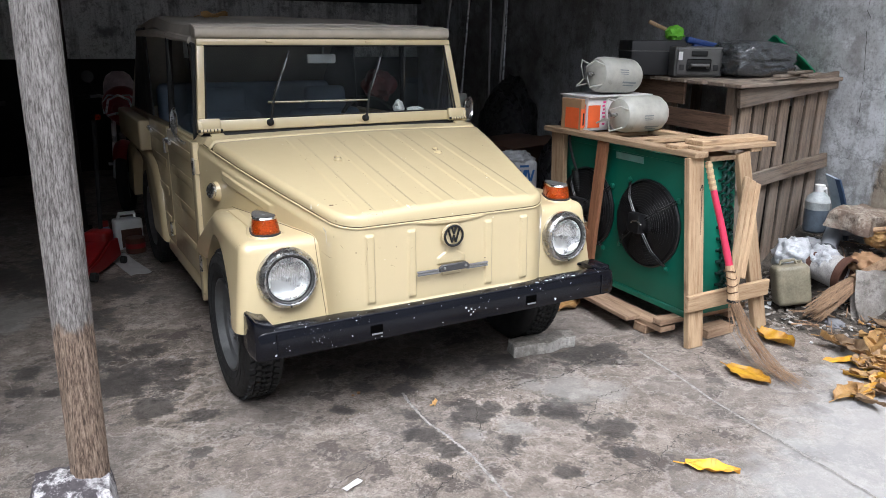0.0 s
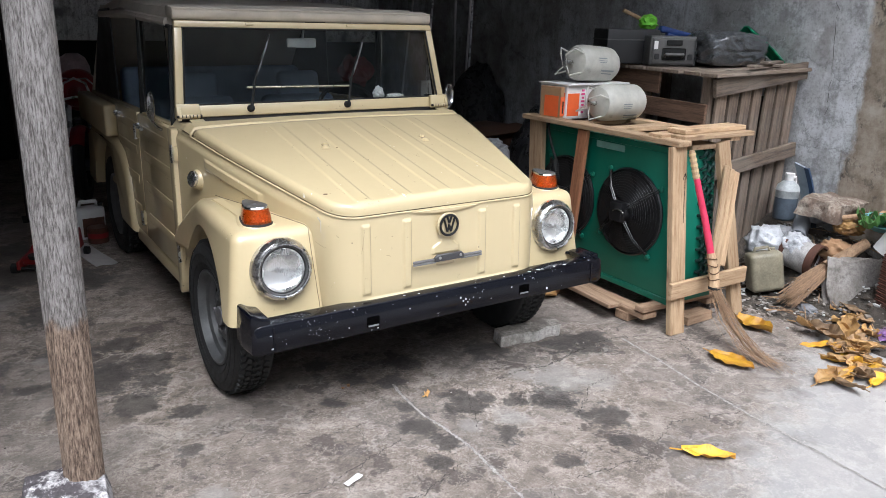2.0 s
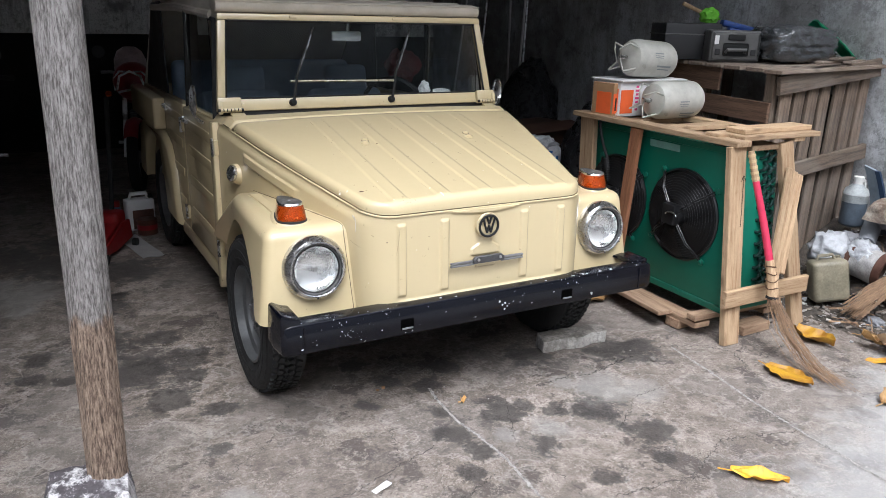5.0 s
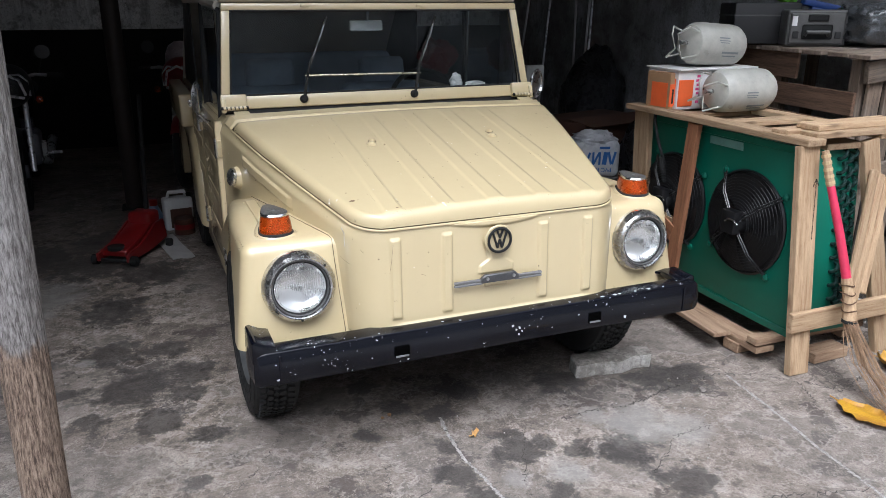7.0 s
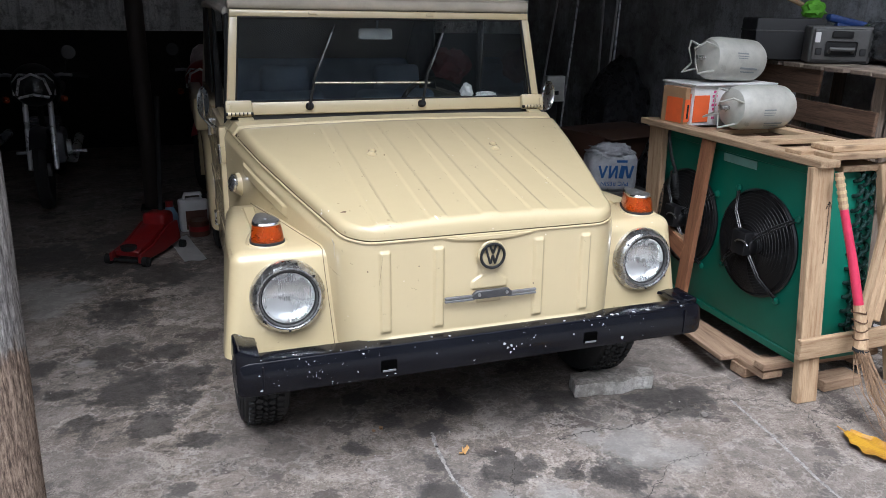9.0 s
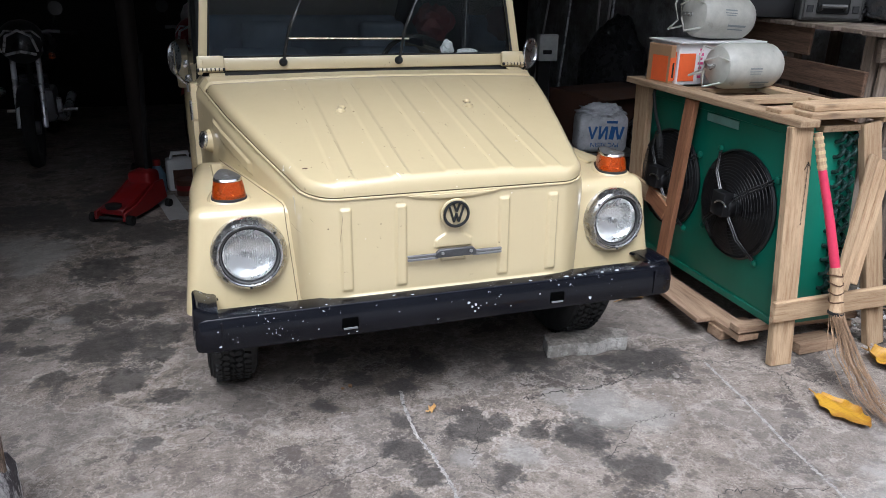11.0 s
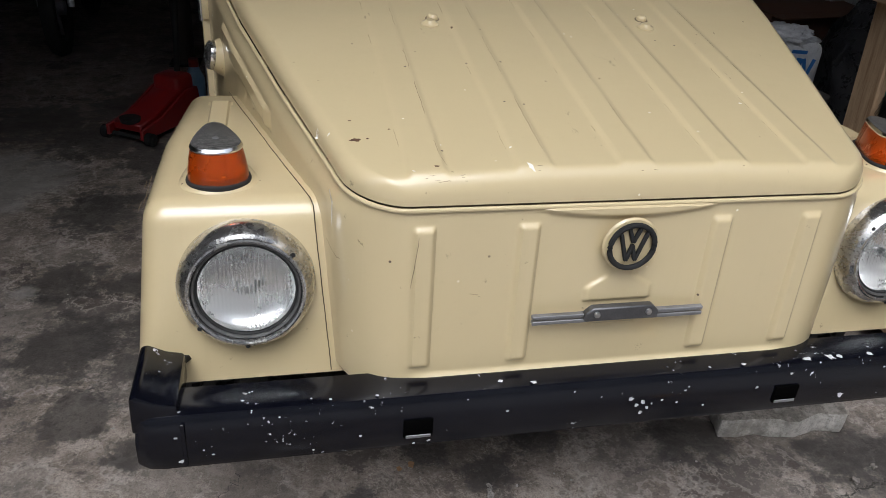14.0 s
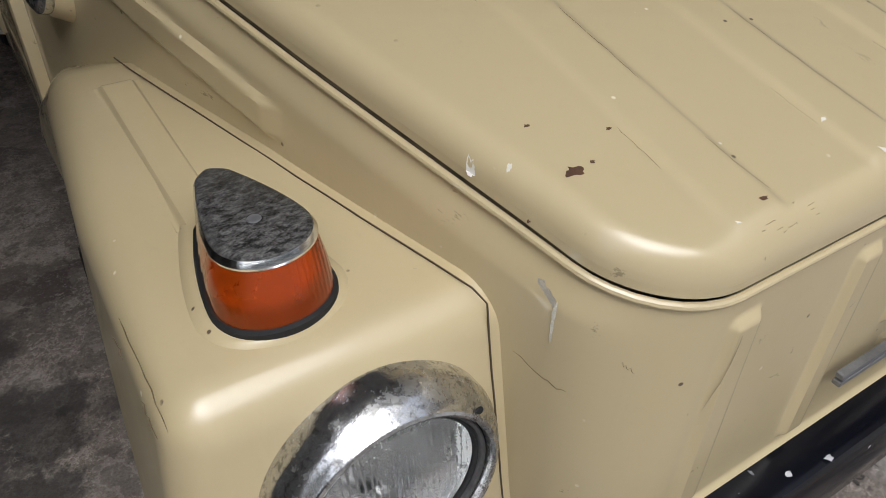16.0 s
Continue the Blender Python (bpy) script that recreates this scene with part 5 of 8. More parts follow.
part("frame_bottom", ws_bar([(-WB, 0), (WB, 0), (half_w(0.053), 0.053), (-half_w(0.053), 0.053)]), PAINT, ws)
part("frame_top", ws_bar([(-half_w(WH - 0.030), WH - 0.030), (half_w(WH - 0.030), WH - 0.030), (WT, WH), (-WT, WH)]), PAINT, ws)
for s in (-1, 1):
    a, b = 0.053, WH - 0.030
    pts = [(s * half_w(a), a), (s * half_w(b), b), (s * (half_w(b) - 0.036), b), (s * (half_w(a) - 0.036), a)]
    part("frame_side", ws_bar(pts), PAINT, ws)
    seal = tube([(s * (half_w(a) - 0.038), -0.012, a), (s * (half_w(b) - 0.038), -0.012, b)], 0.005, 6)
    part("rubber_seal", seal, RUBBER, ws)
part("rubber_seal", tube([(-0.67, -0.012, 0.055), (0.67, -0.012, 0.055)], 0.005, 6), RUBBER, ws)
part("rubber_seal", tube([(-0.64, -0.012, WH - 0.032), (0.64, -0.012, WH - 0.032)], 0.005, 6), RUBBER, ws)
GLASS, gnt, gb = glass_material("window_glass", (0.86, 0.90, 0.89), 0.0, 1.45)
pane = part("pane", box((1.33, 0.005, 0.37), (0, 0, 0.226)), GLASS, ws, "dusty windscreen glass", 0)
pane.visible_shadow = False
for s, x in ((-1, -0.33), (1, 0.19)):
    lt = part("top_latch", box((0.036, 0.010, 0.012), (x, -0.021, WH - 0.014), 0.003, 2), PAINT, ws)
for s in (-1, 1):
    hb = part("frame_hinge", merge(box((0.105, 0.022, 0.066), (s * 0.665, -0.030, 0.026), 0.006, 2), box((0.020, 0.030, 0.060), (s * 0.708, -0.034, 0.014), 0.006, 2)), PAINT, ws, "cream folding windscreen hinge")
    for k in range(6):
        part("knuckle", tube([(s * 0.625 + s * 0.016 * k - 0.006, -0.050, 0.002), (s * 0.625 + s * 0.016 * k + 0.005, -0.050, 0.002)], 0.0085, 10), PAINT, hb)
    part("hinge_pin", tube([(s * 0.61, -0.050, 0.002), (s * 0.72, -0.050, 0.002)], 0.0065, 8), DARK, hb)
    tq = on_hood(s * 0.645, 1.02)
    part("hinge_tongue", box((0.062, 0.085, 0.007), (0, 0, 0), 0.003, 2), PAINT, car, at=pose(tq.x, tq.y, tq.z + 0.004, 11, 0, 0))
# shadow of the gap below the frame, made as a solid black strip
part("base_seal", box((1.40, 0.020, 0.030), (0, 0.004, -0.013), 0.003, 1), RUBBER, ws, "black strip painting the shaded gap under the frame")
for x in (-0.372, 0.128):
    wp = part("wiper", lathe([(0.017, -0.01), (0.017, 0.010), (0.011, 0.020), (0.0, 0.022)], 16, 'Y'), DARK, ws, "black wiper", at=pose(x, -0.022, 0.030))
    part("wiper_arm", tube([(0, -0.014, 0), (0.010, -0.022, 0.05), (0.034, -0.020, 0.142), (0.070, -0.016, 0.215)], 0.0070, 8, r2=0.0045), DARK, wp)
    blade = part("wiper_blade", box((0.007, 0.012, 0.255), (0, -0.008, 0.0), 0.002, 1), RUBBER, wp, at=pose(0.076, 0, 0.222, 0, 25, 0))
    part("blade_bow", tube([(0, -0.014, -0.09), (0, -0.024, -0.03), (0, -0.024, 0.03), (0, -0.014, 0.09)], 0.0045, 6), GREY_METAL, blade)

# bolts on the lid
for s in (-1, 1):
    p = hood_point(s * 0.249 / lerp(HOOD_W, 0.58), ((0.58 - 0.012) / HOOD_LEN))
    part("lid_stop", lathe([(0.0, 0.011), (0.009, 0.010), (0.012, 0.006), (0.019, 0.003), (0.020, -0.003)], 20), PAINT, car, "cream rubber-topped lid stop", at=pose(p.x, p.y, p.z, 10, 0, 0))


# canvas top with bows, and a dim cabin
def roof_point(u, v):
    y = 1.30 + 1.60 * v
    w = lerp([(0, 0.676), (0.25, 0.688), (1.0, 0.680)], v)
    x = (2 * u - 1)
    e = abs(x)
    z = lerp([(0, 1.535), (0.35, 1.556), (0.62, 1.588), (0.8, 1.580), (1.0, 1.545)], v) + 0.012 * (1 - e * e)
    z -= 0.055 * (1 - math.sqrt(max(0.0, 1 - max(0, (e - 0.94) / 0.06) ** 2)))
    z += 0.006 * noise.noise((x * 4, y * 3, 0.3))
    return x * w * (1 if e < 0.9 else 1), y, z


SIDE_DARK = plain("dark_side_panel", (0.03, 0.028, 0.026), 0.5, 0, 0.4, 8)
top = part("canvas_top", grid(roof_point, 60, 50, thick=0.006), TOP_CLOTH, car, "taupe canvas top")
part("front_bow", prism([(1.234, 1.484), (1.222, 1.500), (1.222, 1.524), (1.236, 1.537), (1.30, 1.548), (1.34, 1.545), (1.34, 1.50), (1.27, 1.484)], -0.676, 0.676, 'X', 0.006, 2), TOP_CLOTH, top)
part("binding", tube([(-0.672, 1.226, 1.5335), (0.0, 1.226, 1.5335), (0.672, 1.226, 1.5335)], 0.004, 6), TOP_CLOTH, top)
part("binding", tube([(-0.60, 1.32, 1.5415), (0.0, 1.32, 1.5525), (0.60, 1.32, 1.5495)], 0.004, 6), TOP_CLOTH, top)
back = grid(lambda u, v: ((2 * u - 1) * (0.68 + 0.03 * v), 2.89 + 0.45 * v, 1.545 - 0.555 * v), 16, 10, thick=0.006)
part("back_curtain", back, TOP_CLOTH, top)
for s in (-1, 1):
    part("side_rail", tube([(s * 0.672, 1.32, 1.47), (s * 0.69, 2.1, 1.50), (s * 0.68, 2.9, 1.49)], 0.022, 8), TOP_CLOTH, top)
    # quarter panel coloured near-black to stand for the unlit side glass
    part("rear_quarter", prism([(2.55, 0.99), (3.34, 0.99), (2.90, 1.52), (2.60, 1.53)], s * 0.680, s * 0.692, 'X', 0.004, 1), SIDE_DARK, top, "near-black quarter panel in place of the dim side glass")
    part("middle_post", tube([(s * 0.70, 1.85, 1.0), (s * 0.685, 1.83, 1.5)], 0.018, 8), DARK, car)
    part("door_frame", tube([(s * 0.712, 1.20, 1.02), (s * 0.675, 1.27, 1.45), (s * 0.68, 1.80, 1.49)], 0.012, 8), DARK, car)
    sw = part("side_pane", prism([(1.25, 1.01), (1.82, 1.01), (1.80, 1.48), (1.30, 1.46)], s * 0.694, s * 0.697, 'X'), GLASS, car, "dark side window", 0)
    sw.visible_shadow = False


def cushion(w, d, h, r=0.05):
    return box((w, d, h), (0, 0, 0), r, 4)


for s in (-1, 1):
    st = part("seat", cushion(0.50, 0.48, 0.16), SEAT, car, "grey-blue vinyl seat", at=pose(s * 0.33, 1.95, 0.60))
    part("backrest", cushion(0.48, 0.13, 0.52), SEAT, st, at=pose(0, 0.26, 0.18, -12, 0, 0))
    part("headrest", cushion(0.27, 0.09, 0.17, 0.035), SEAT, st, "blue-grey head rest", at=pose(0.02, 0.34, 0.49, -10, 0, 0))
part("rear_bench", merge(cushion(1.2, 0.5, 0.16), box((1.2, 0.12, 0.5), (0, 0.28, 0.3), 0.04, 3)), SEAT, car, at=pose(0, 2.62, 0.62))
part("steering_wheel", tube([(0.19 * math.cos(radians(a)), 0, 0.19 * math.sin(radians(a))) for a in range(0, 360, 12)], 0.012, 8, True), DARK, car, at=pose(0.34, 1.52, 0.98, -25, 0, 0))
part("grab_bar", tube([(-0.325, 1.30, 1.172), (0.225, 1.30, 1.166)], 0.006, 8), plain("worn_brass", (0.62, 0.52, 0.36), 0.3, 0.9), car, "thin bright rod across the cabin")
part("rear_view_mirror", merge(box((0.156, 0.02, 0.048), (-0.036, 1.30, 1.383), 0.01, 2), tube([(-0.03, 1.30, 1.40), (-0.03, 1.27, 1.49)], 0.006, 6)), plain("mirror_back", (0.42, 0.43, 0.45), 0.4), car)

# odds and ends on the dashboard and the seats
DASH_BAG = plain("white_dash_bag", (0.72, 0.72, 0.72), 0.4, 0, 0.2, 20, 0.4)


def rumple(size, seed):
    """A small crumpled lump."""
    bm = bmesh.new()
    bmesh.ops.create_icosphere(bm, subdivisions=3, radius=0.5)
    for v in bm.verts:
        v.co *= 1 + 0.45 * noise.noise(v.co * 4.5 + Vector((seed, 0, 0)))
        v.co = Vector((v.co.x * size[0], v.co.y * size[1], v.co.z * size[2]))
    return bm


part("dash_bag", rumple((0.06, 0.05, 0.07), 2.0), DASH_BAG, car, "crumpled white plastic bag", at=pose(0.434, 1.36, 1.115))
part("dash_paper", rumple((0.11, 0.05, 0.035), 5.0), DASH_BAG, car, at=pose(0.537, 1.36, 1.095))
part("red_cloth", rumple((0.20, 0.14, 0.18), 7.0), plain("dark_red_cloth", (0.10, 0.01, 0.012), 0.8), car, "dark red cloth", at=pose(0.489, 1.75, 1.207))


# scratches and a torn bit of tape on the nose and the wing
def ribbon(pts, width, across):
    """A thin ragged strip through points, widened along a direction."""
    rng = random.Random(len(pts))
    bm = bmesh.new()
    rows = []
    for k, p in enumerate(pts):
        w = width * (0.25 if k in (0, len(pts) - 1) else rng.uniform(0.5, 1.0))
        rows.append([bm.verts.new(p - across * w), bm.verts.new(p + across * w)])
    for a, b in zip(rows, rows[1:]):
        bm.faces.new((a[0], a[1], b[1], b[0]))
    return bm


def on_nose(s, t, lift=0.0011):
    p = Vector(nose_point(s, t))
    d = Vector((p.x, min(0.0, p.y - 0.10) * 4, 0)).normalized()
    return p + d * lift


def nose_line(a, b, seed, n=9, wob=0.006):
    rng = random.Random(seed)
    return [on_nose(a[0] + (b[0] - a[0]) * k / n, a[1] + (b[1] - a[1]) * k / n + rng.gauss(0, wob)) for k in range(n + 1)]


SCRATCH = plain("dark_scratch", (0.19, 0.14, 0.08), 0.8, 0, 0.5, 80)
TAPE_CLEAR = plain("yellowed_clear_tape", (0.62, 0.585, 0.50), 0.25, 0, 0.25, 60, 0.3)
up = Vector((0, 0, 1))
for a, b, w, sd in (((0.1690, 0.665), (0.1825, 0.645), 0.0007, 1), ((0.2330, 0.86), (0.2255, 0.60), 0.0006, 2), ((0.195, 0.80), (0.199, 0.77), 0.0004, 3), ((0.30, 0.55), (0.315, 0.53), 0.0005, 4)):
    part("scratch", ribbon(nose_line(a, b, sd), w, up if abs(a[0] - b[0]) > 0.01 else Vector((1, 0, 0))), SCRATCH, car)
part("tape_scrap", ribbon([on_nose(0.1715 + 0.0006 * k, 0.925 - 0.004 * k) for k in range(8)], 0.009, up), TAPE_CLEAR, car, "torn scrap of clear tape")
part("tape_scrap", ribbon([on_nose(0.1757, 0.91 - 0.018 * k) for k in range(8)], 0.0022, Vector((0.5, -0.8, 0))), TAPE_CLEAR, car)
rng = random.Random(4)
for y0, y1, x, z in ((0.285, 0.155, -0.792, 0.7740), (0.275, 0.245, -0.801, 0.7665), (0.20, 0.16, -0.800, 0.7650)):
    pts = [Vector((x + rng.gauss(0, 0.0006), y0 + (y1 - y0) * k / 9, z + 0.002 - 0.026 * (0.285 - (y0 + (y1 - y0) * k / 9)))) for k in range(10)]
    part("scratch", ribbon(pts, 0.0008, Vector((-0.7, 0, 0.7))), SCRATCH, car)
for k in range(14):
    x = rng.uniform(-0.40, -0.30) if k < 9 else rng.uniform(-0.2, 0.3)
    q = on_hood(x, rng.uniform(0.020, 0.034))
    ln = rng.uniform(0.004, 0.014)
    part("scratch", ribbon([q + Vector((ln * (j / 4 - 0.5), -0.0012, 0.0008 + rng.gauss(0, 0.0006))) for j in range(5)], 0.0004, up), SCRATCH, hood)

rng = random.Random(31)
for c in RIBS:
    for off in (0.030, -0.030):
        y = 0.05 + 0.1 * rng.random()
        while y < 0.86:
            ln = rng.uniform(0.05, 0.22) if off > 0 else rng.uniform(0.02, 0.07)
            pts = [on_hood(c + off + rng.gauss(0, 0.0005), min(0.88, y + ln * j / 8)) + Vector((0, 0, 0.0006)) for j in range(9)]
            part("dirt_line", ribbon(pts, rng.uniform(0.0002, 0.0005), Vector((1, 0, 0))), SCRATCH, hood)
            y += ln + rng.uniform(0.02, 0.16 if off > 0 else 0.4)

# ---- wooden post in front ----
post = thing("wooden_post", "rough grey weathered round wooden post on a footing", "post", pose(-1.3785, -0.2407, 0.0))
def post_point(u, v):
    a = 2 * math.pi * u
    z = 0.10 + 3.0 * v
    r = (0.0518 + 0.0058 * v) * (1 + 0.05 * math.sin(2 * a + 1 + v) + 0.03 * math.sin(3 * a - v * 2))
    r += 0.0035 * noise.noise((math.cos(a) * 4, math.sin(a) * 4, z * 1.2)) + 0.0018 * noise.noise((math.cos(a) * 16, math.sin(a) * 16, z * 2.5))
    if v < 0.03:
        r *= 0.9 + 0.1 * v / 0.03
    return 0.0348 * z / 3 + r * math.cos(a), 0.168 * z / 3 + r * math.sin(a), z
part("shaft", grid(post_point, 96, 160, True), POST_WOOD, post)
def foot_point(u, v):
    a = 2 * math.pi * u
    k = [(0.135, 0.0), (0.138, 0.03), (0.133, 0.10), (0.118, 0.128), (0.05, 0.138), (0.0, 0.139)][round(v * 5)]
    c, s = math.cos(a), math.sin(a)
    q = 1 / max(abs(c), abs(s)) ** 0.75
    r = k[0] * q * (1 + 0.06 * noise.noise((c * 2, s * 2, k[1] * 9)))
    return r * c * 0.93, r * s * 0.93, k[1] + 0.006 * noise.noise((c * 5, s * 5, k[1]))
FOOTING = wall_material("blackened_footing", (0.62, 0.60, 0.60), (0.075, 0.065, 0.07), 8.0, 0.47, 0.53)
tagged(obj("concrete_footing", grid(foot_point, 48, 5, True), FOOTING), "small whitewashed concrete footing with black stains", "footing").matrix_basis = pose(-1.430, -0.250, 0) @ Matrix.Diagonal((0.95, 0.95, 1.62, 1))

# ---- green condenser with two fans in a timber shipping frame ----
LEAN_X = -0.113


def lean(p):
    """The crated unit stands askew: its upper part leans back from the opening."""
    return Vector((p[0] + 0.03 + 0.12 * p[2], p[1] + 0.03 + 0.11 * p[2], p[2] * 1.02))


def shear(bm):
    for v in bm.verts:
        v.co = lean((v.co.x + LEAN_X * v.co.z, v.co.y, v.co.z))
    return bm


unit = thing("condenser_unit", "green enamelled condenser with two black axial fans", "condenser")
part("casing", shear(box((0.325, 1.07, 0.79), (1.5675, 0.595, 0.512), 0.006, 2)), GREEN, unit)
for z in (0.895, 0.13):
    part("casing_rim", shear(box((0.012, 1.07, 0.03), (1.402, 0.595, z), 0.002, 1)), GREEN, unit)
part("name_plate", shear(box((0.004, 0.22, 0.035), (1.403, 0.50, 0.855), 0.001, 1)), plain("faded_plate", (0.16, 0.30, 0.26), 0.5), unit, "faded grey-green plate")


GUARD = plain("glossy_black_wire", (0.03, 0.03, 0.031), 0.28, 0.3, 0.3, 20)


def fan(cy, cz):
    cx = 1.398 + LEAN_X * cz
    m = Matrix.Translation(lean((cx, cy, cz))) @ pose(0, 0, 0, 0, -89.6, 0)
    f = part("fan", lathe([(0.236, -0.004), (0.240, 0.006), (0.232, 0.012), (0.226, 0.004), (0.222, -0.03)], 56), WIRE_BLACK, unit, "black axial fan with a wire guard", at=m)
    part("shadow_well", lathe([(0.226, 0.0), (0.224, 0.002), (0.0, 0.002)], 40), DARK, f)
    wires = []
    for k in range(13):
        r = 0.075 + 0.155 * k / 12
        h = 0.062 - 0.045 * (k / 12) ** 2.2
        wires.append(tube([(r * math.cos(2 * math.pi * i / 48), r * math.sin(2 * math.pi * i / 48), h) for i in range(48)], 0.0013, 5, True))
    for w in wires:
        part("guard_ring", w, WIRE_BLACK, f)
    for a in (38, 128, 218, 308):
        c, s = math.cos(radians(a)), math.sin(radians(a))
        pts = [(0.05 * c, 0.05 * s, 0.066), (0.16 * c, 0.16 * s, 0.056), (0.225 * c, 0.225 * s, 0.022), (0.262 * c, 0.262 * s, 0.002)]
        for d in (-0.006, 0.006):
            part("guard_arm", tube([(x - d * s, y + d * c, z) for x, y, z in pts], 0.0036, 6), GUARD, f)
        foot = lathe([(0.016, 0.0), (0.016, 0.008), (0.008, 0.014), (0.0, 0.015)], 14)
        foot.transform(pose(0.266 * c, 0.266 * s, -0.002))
        part("guard_foot", foot, GREEN, f)
    motor = part("motor", lathe([(0.048, 0.012), (0.052, 0.03), (0.052, 0.066), (0.046, 0.080), (0.0, 0.084)], 28), WIRE_BLACK, f)
    part("terminal_box", box((0.105, 0.085, 0.05), (0.012, 0.0, 0.082), 0.008, 2), WIRE_BLACK, motor)
    part("motor_clip", tube([(0.03 * math.cos(radians(a)), 0.045 * math.sin(radians(a)) - 0.03, 0.112) for a in range(-60, 61, 20)], 0.004, 6), STEEL, motor)
    for i in range(5):
        a0 = 2 * math.pi * i / 5
        blade = grid(lambda u, v, a0=a0: ((0.05 + 0.165 * u) * math.cos(a0 + (v - 0.5) * 0.95 + 0.5 * u), (0.05 + 0.165 * u) * math.sin(a0 + (v - 0.5) * 0.95 + 0.5 * u), 0.012 + 0.024 * v), 8, 6)
        part("blade", blade, WIRE_BLACK, f)


fan(0.345, 0.535)
fan(0.86, 0.52)
# return bends of the coil on the end plate
BEND = plain("dark_painted_bend", (0.012, 0.035, 0.03), 0.25, 0.3, 0.5, 30)
for col in range(3):
    for k in range(12):
        z = 0.87 - 0.059 * k - 0.02 * (col % 2)
        x = 1.632 + 0.030 * col + LEAN_X * z
        pts = [(x + 0.012 * math.cos(radians(a)) - 0.012, 0.060 - 0.026 * math.sin(radians(a)), z + 0.020 * math.cos(radians(a))) for a in range(0, 181, 30)]
        part("return_bend", tube([lean(p) for p in pts], 0.0085, 7), BEND, unit)
cable = [(1.26, 0.98, 0.965), (1.235, 0.955, 0.90), (1.25, 0.93, 0.80), (1.29, 0.90, 0.68)]
part("cable", tube([lean(p) for p in cable], 0.008, 8), RUBBER, unit, "black fan cable")
part("cable_plug", tube([lean((1.27, 0.915, 0.72)), lean((1.295, 0.90, 0.60))], 0.016, 10), RUBBER, unit)

frame_crate = thing("shipping_frame", "open pine timber shipping frame round the condenser", "crate")


def plank(name, a, b, w, d, mat, parent, up=(0, 0, 1), label=""):
    if parent is frame_crate:
        a, b = lean(a), lean(b)
    bm, m = bar_between(a, b, w, d, 0.003, up)
    return part(name, bm, mat, parent, label, 0.4, m)


P = frame_crate
plank("corner_post", (1.375, -0.022, 0.0), (1.268, 0.0, 0.928), 0.10, 0.035, PINE, P, (0, 1, 0), "pale pine post with a pencilled arrow")
plank("corner_post", (1.90, 0.02, 0.0), (1.615, 0.02, 0.928), 0.085, 0.035, PINE, P, (0, 1, 0))
plank("corner_post", (1.36, 1.12, 0.0), (1.27, 1.10, 0.928), 0.035, 0.12, PINE, P, (0, 1, 0))
plank("corner_post", (1.86, 1.15, 0.0), (1.70, 1.12, 0.928), 0.035, 0.09, PINE, P, (0, 1, 0))
plank("nailed_block", (1.290, 0.945, 0.435), (1.290, 0.775, 0.375), 0.025, 0.085, RED_WOOD, P, (0, 0, 1))
plank("brace_post", (1.325, 0.80, 0.06), (1.245, 0.655, 0.923), 0.028, 0.075, RED_WOOD, P, (0, 1, 0), "reddish wooden upright")
plank("side_rail", (1.30, 0.74, 0.40), (1.285, 1.12, 0.44), 0.085, 0.025, PINE, P, (1, 0, 0))
plank("end_rail", (1.262, -0.055, 0.238), (1.86, -0.035, 0.238), 0.025, 0.085, PINE, P, (0, 0, 1))
plank("top_rail", (1.275, -0.04, 0.943), (1.245, 1.17, 0.943), 0.095, 0.028, PINE, P, (0, 0, 1))
plank("top_rail", (1.70, 0.0, 0.943), (1.72, 1.17, 0.943), 0.075, 0.028, PINE, P, (0, 0, 1))
for k, (y, x0, x1, w, z) in enumerate([(0.035, 1.30, 1.83, 0.095, 0.962), (0.13, 1.24, 1.80, 0.085, 0.962), (0.47, 1.30, 1.74, 0.10, 0.945), (0.80, 1.30, 1.77, 0.10, 0.935), (1.08, 1.30, 1.77, 0.10, 0.935)]):
    plank("top_board", (x0, y, z), (x1, y + 0.03 * (k % 2), z), w, 0.024, PINE, P, (0, 0, 1))
plank("top_board", (1.33, 0.075, 0.986), (1.82, 0.095, 0.986), 0.115, 0.024, PINE, P, (0, 0, 1))
plank("inner_rail", (1.50, 0.02, 0.908), (1.50, 1.15, 0.908), 0.20, 0.026, PINE, P, (0, 0, 1))
plank("base_rail", (1.315, 0.10, 0.060), (1.315, 1.15, 0.060), 0.10, 0.03, DIRTY_PINE, P, (0, 0, 1))
plank("base_rail", (1.80, 0.10, 0.060), (1.80, 1.15, 0.060), 0.10, 0.03, DIRTY_PINE, P, (0, 0, 1))
plank("floor_board", (1.20, 0.24, 0.088), (1.235, 1.0, 0.088), 0.09, 0.022, DIRTY_PINE, P, (0, 0, 1))
for x, y in ((1.36, 0.25), (1.60, 0.05), (1.30, 1.05), (1.80, 1.05)):
    plank("base_block", (x - 0.10, y, 0.026), (x + 0.10, y + 0.01, 0.026), 0.09, 0.046, DIRTY_PINE, P, (0, 0, 1))
plank("cross_beam", (1.25, 0.12, 0.100), (1.86, 0.12, 0.100), 0.06, 0.03, DIRTY_PINE, P, (0, 0, 1))
plank("cross_beam", (1.25, 1.05, 0.100), (1.86, 1.05, 0.100), 0.06, 0.03, DIRTY_PINE, P, (0, 0, 1))
for k in range(3):
    plank("leaning_slat", (1.520 + 0.044 * k, -0.085 + 0.004 * k, 0.285 + 0.02 * k), (1.640 + 0.047 * k, -0.012 + 0.004 * k, 0.81 - 0.02 * k), 0.037, 0.016, PINE, P, (0, 1, 0))
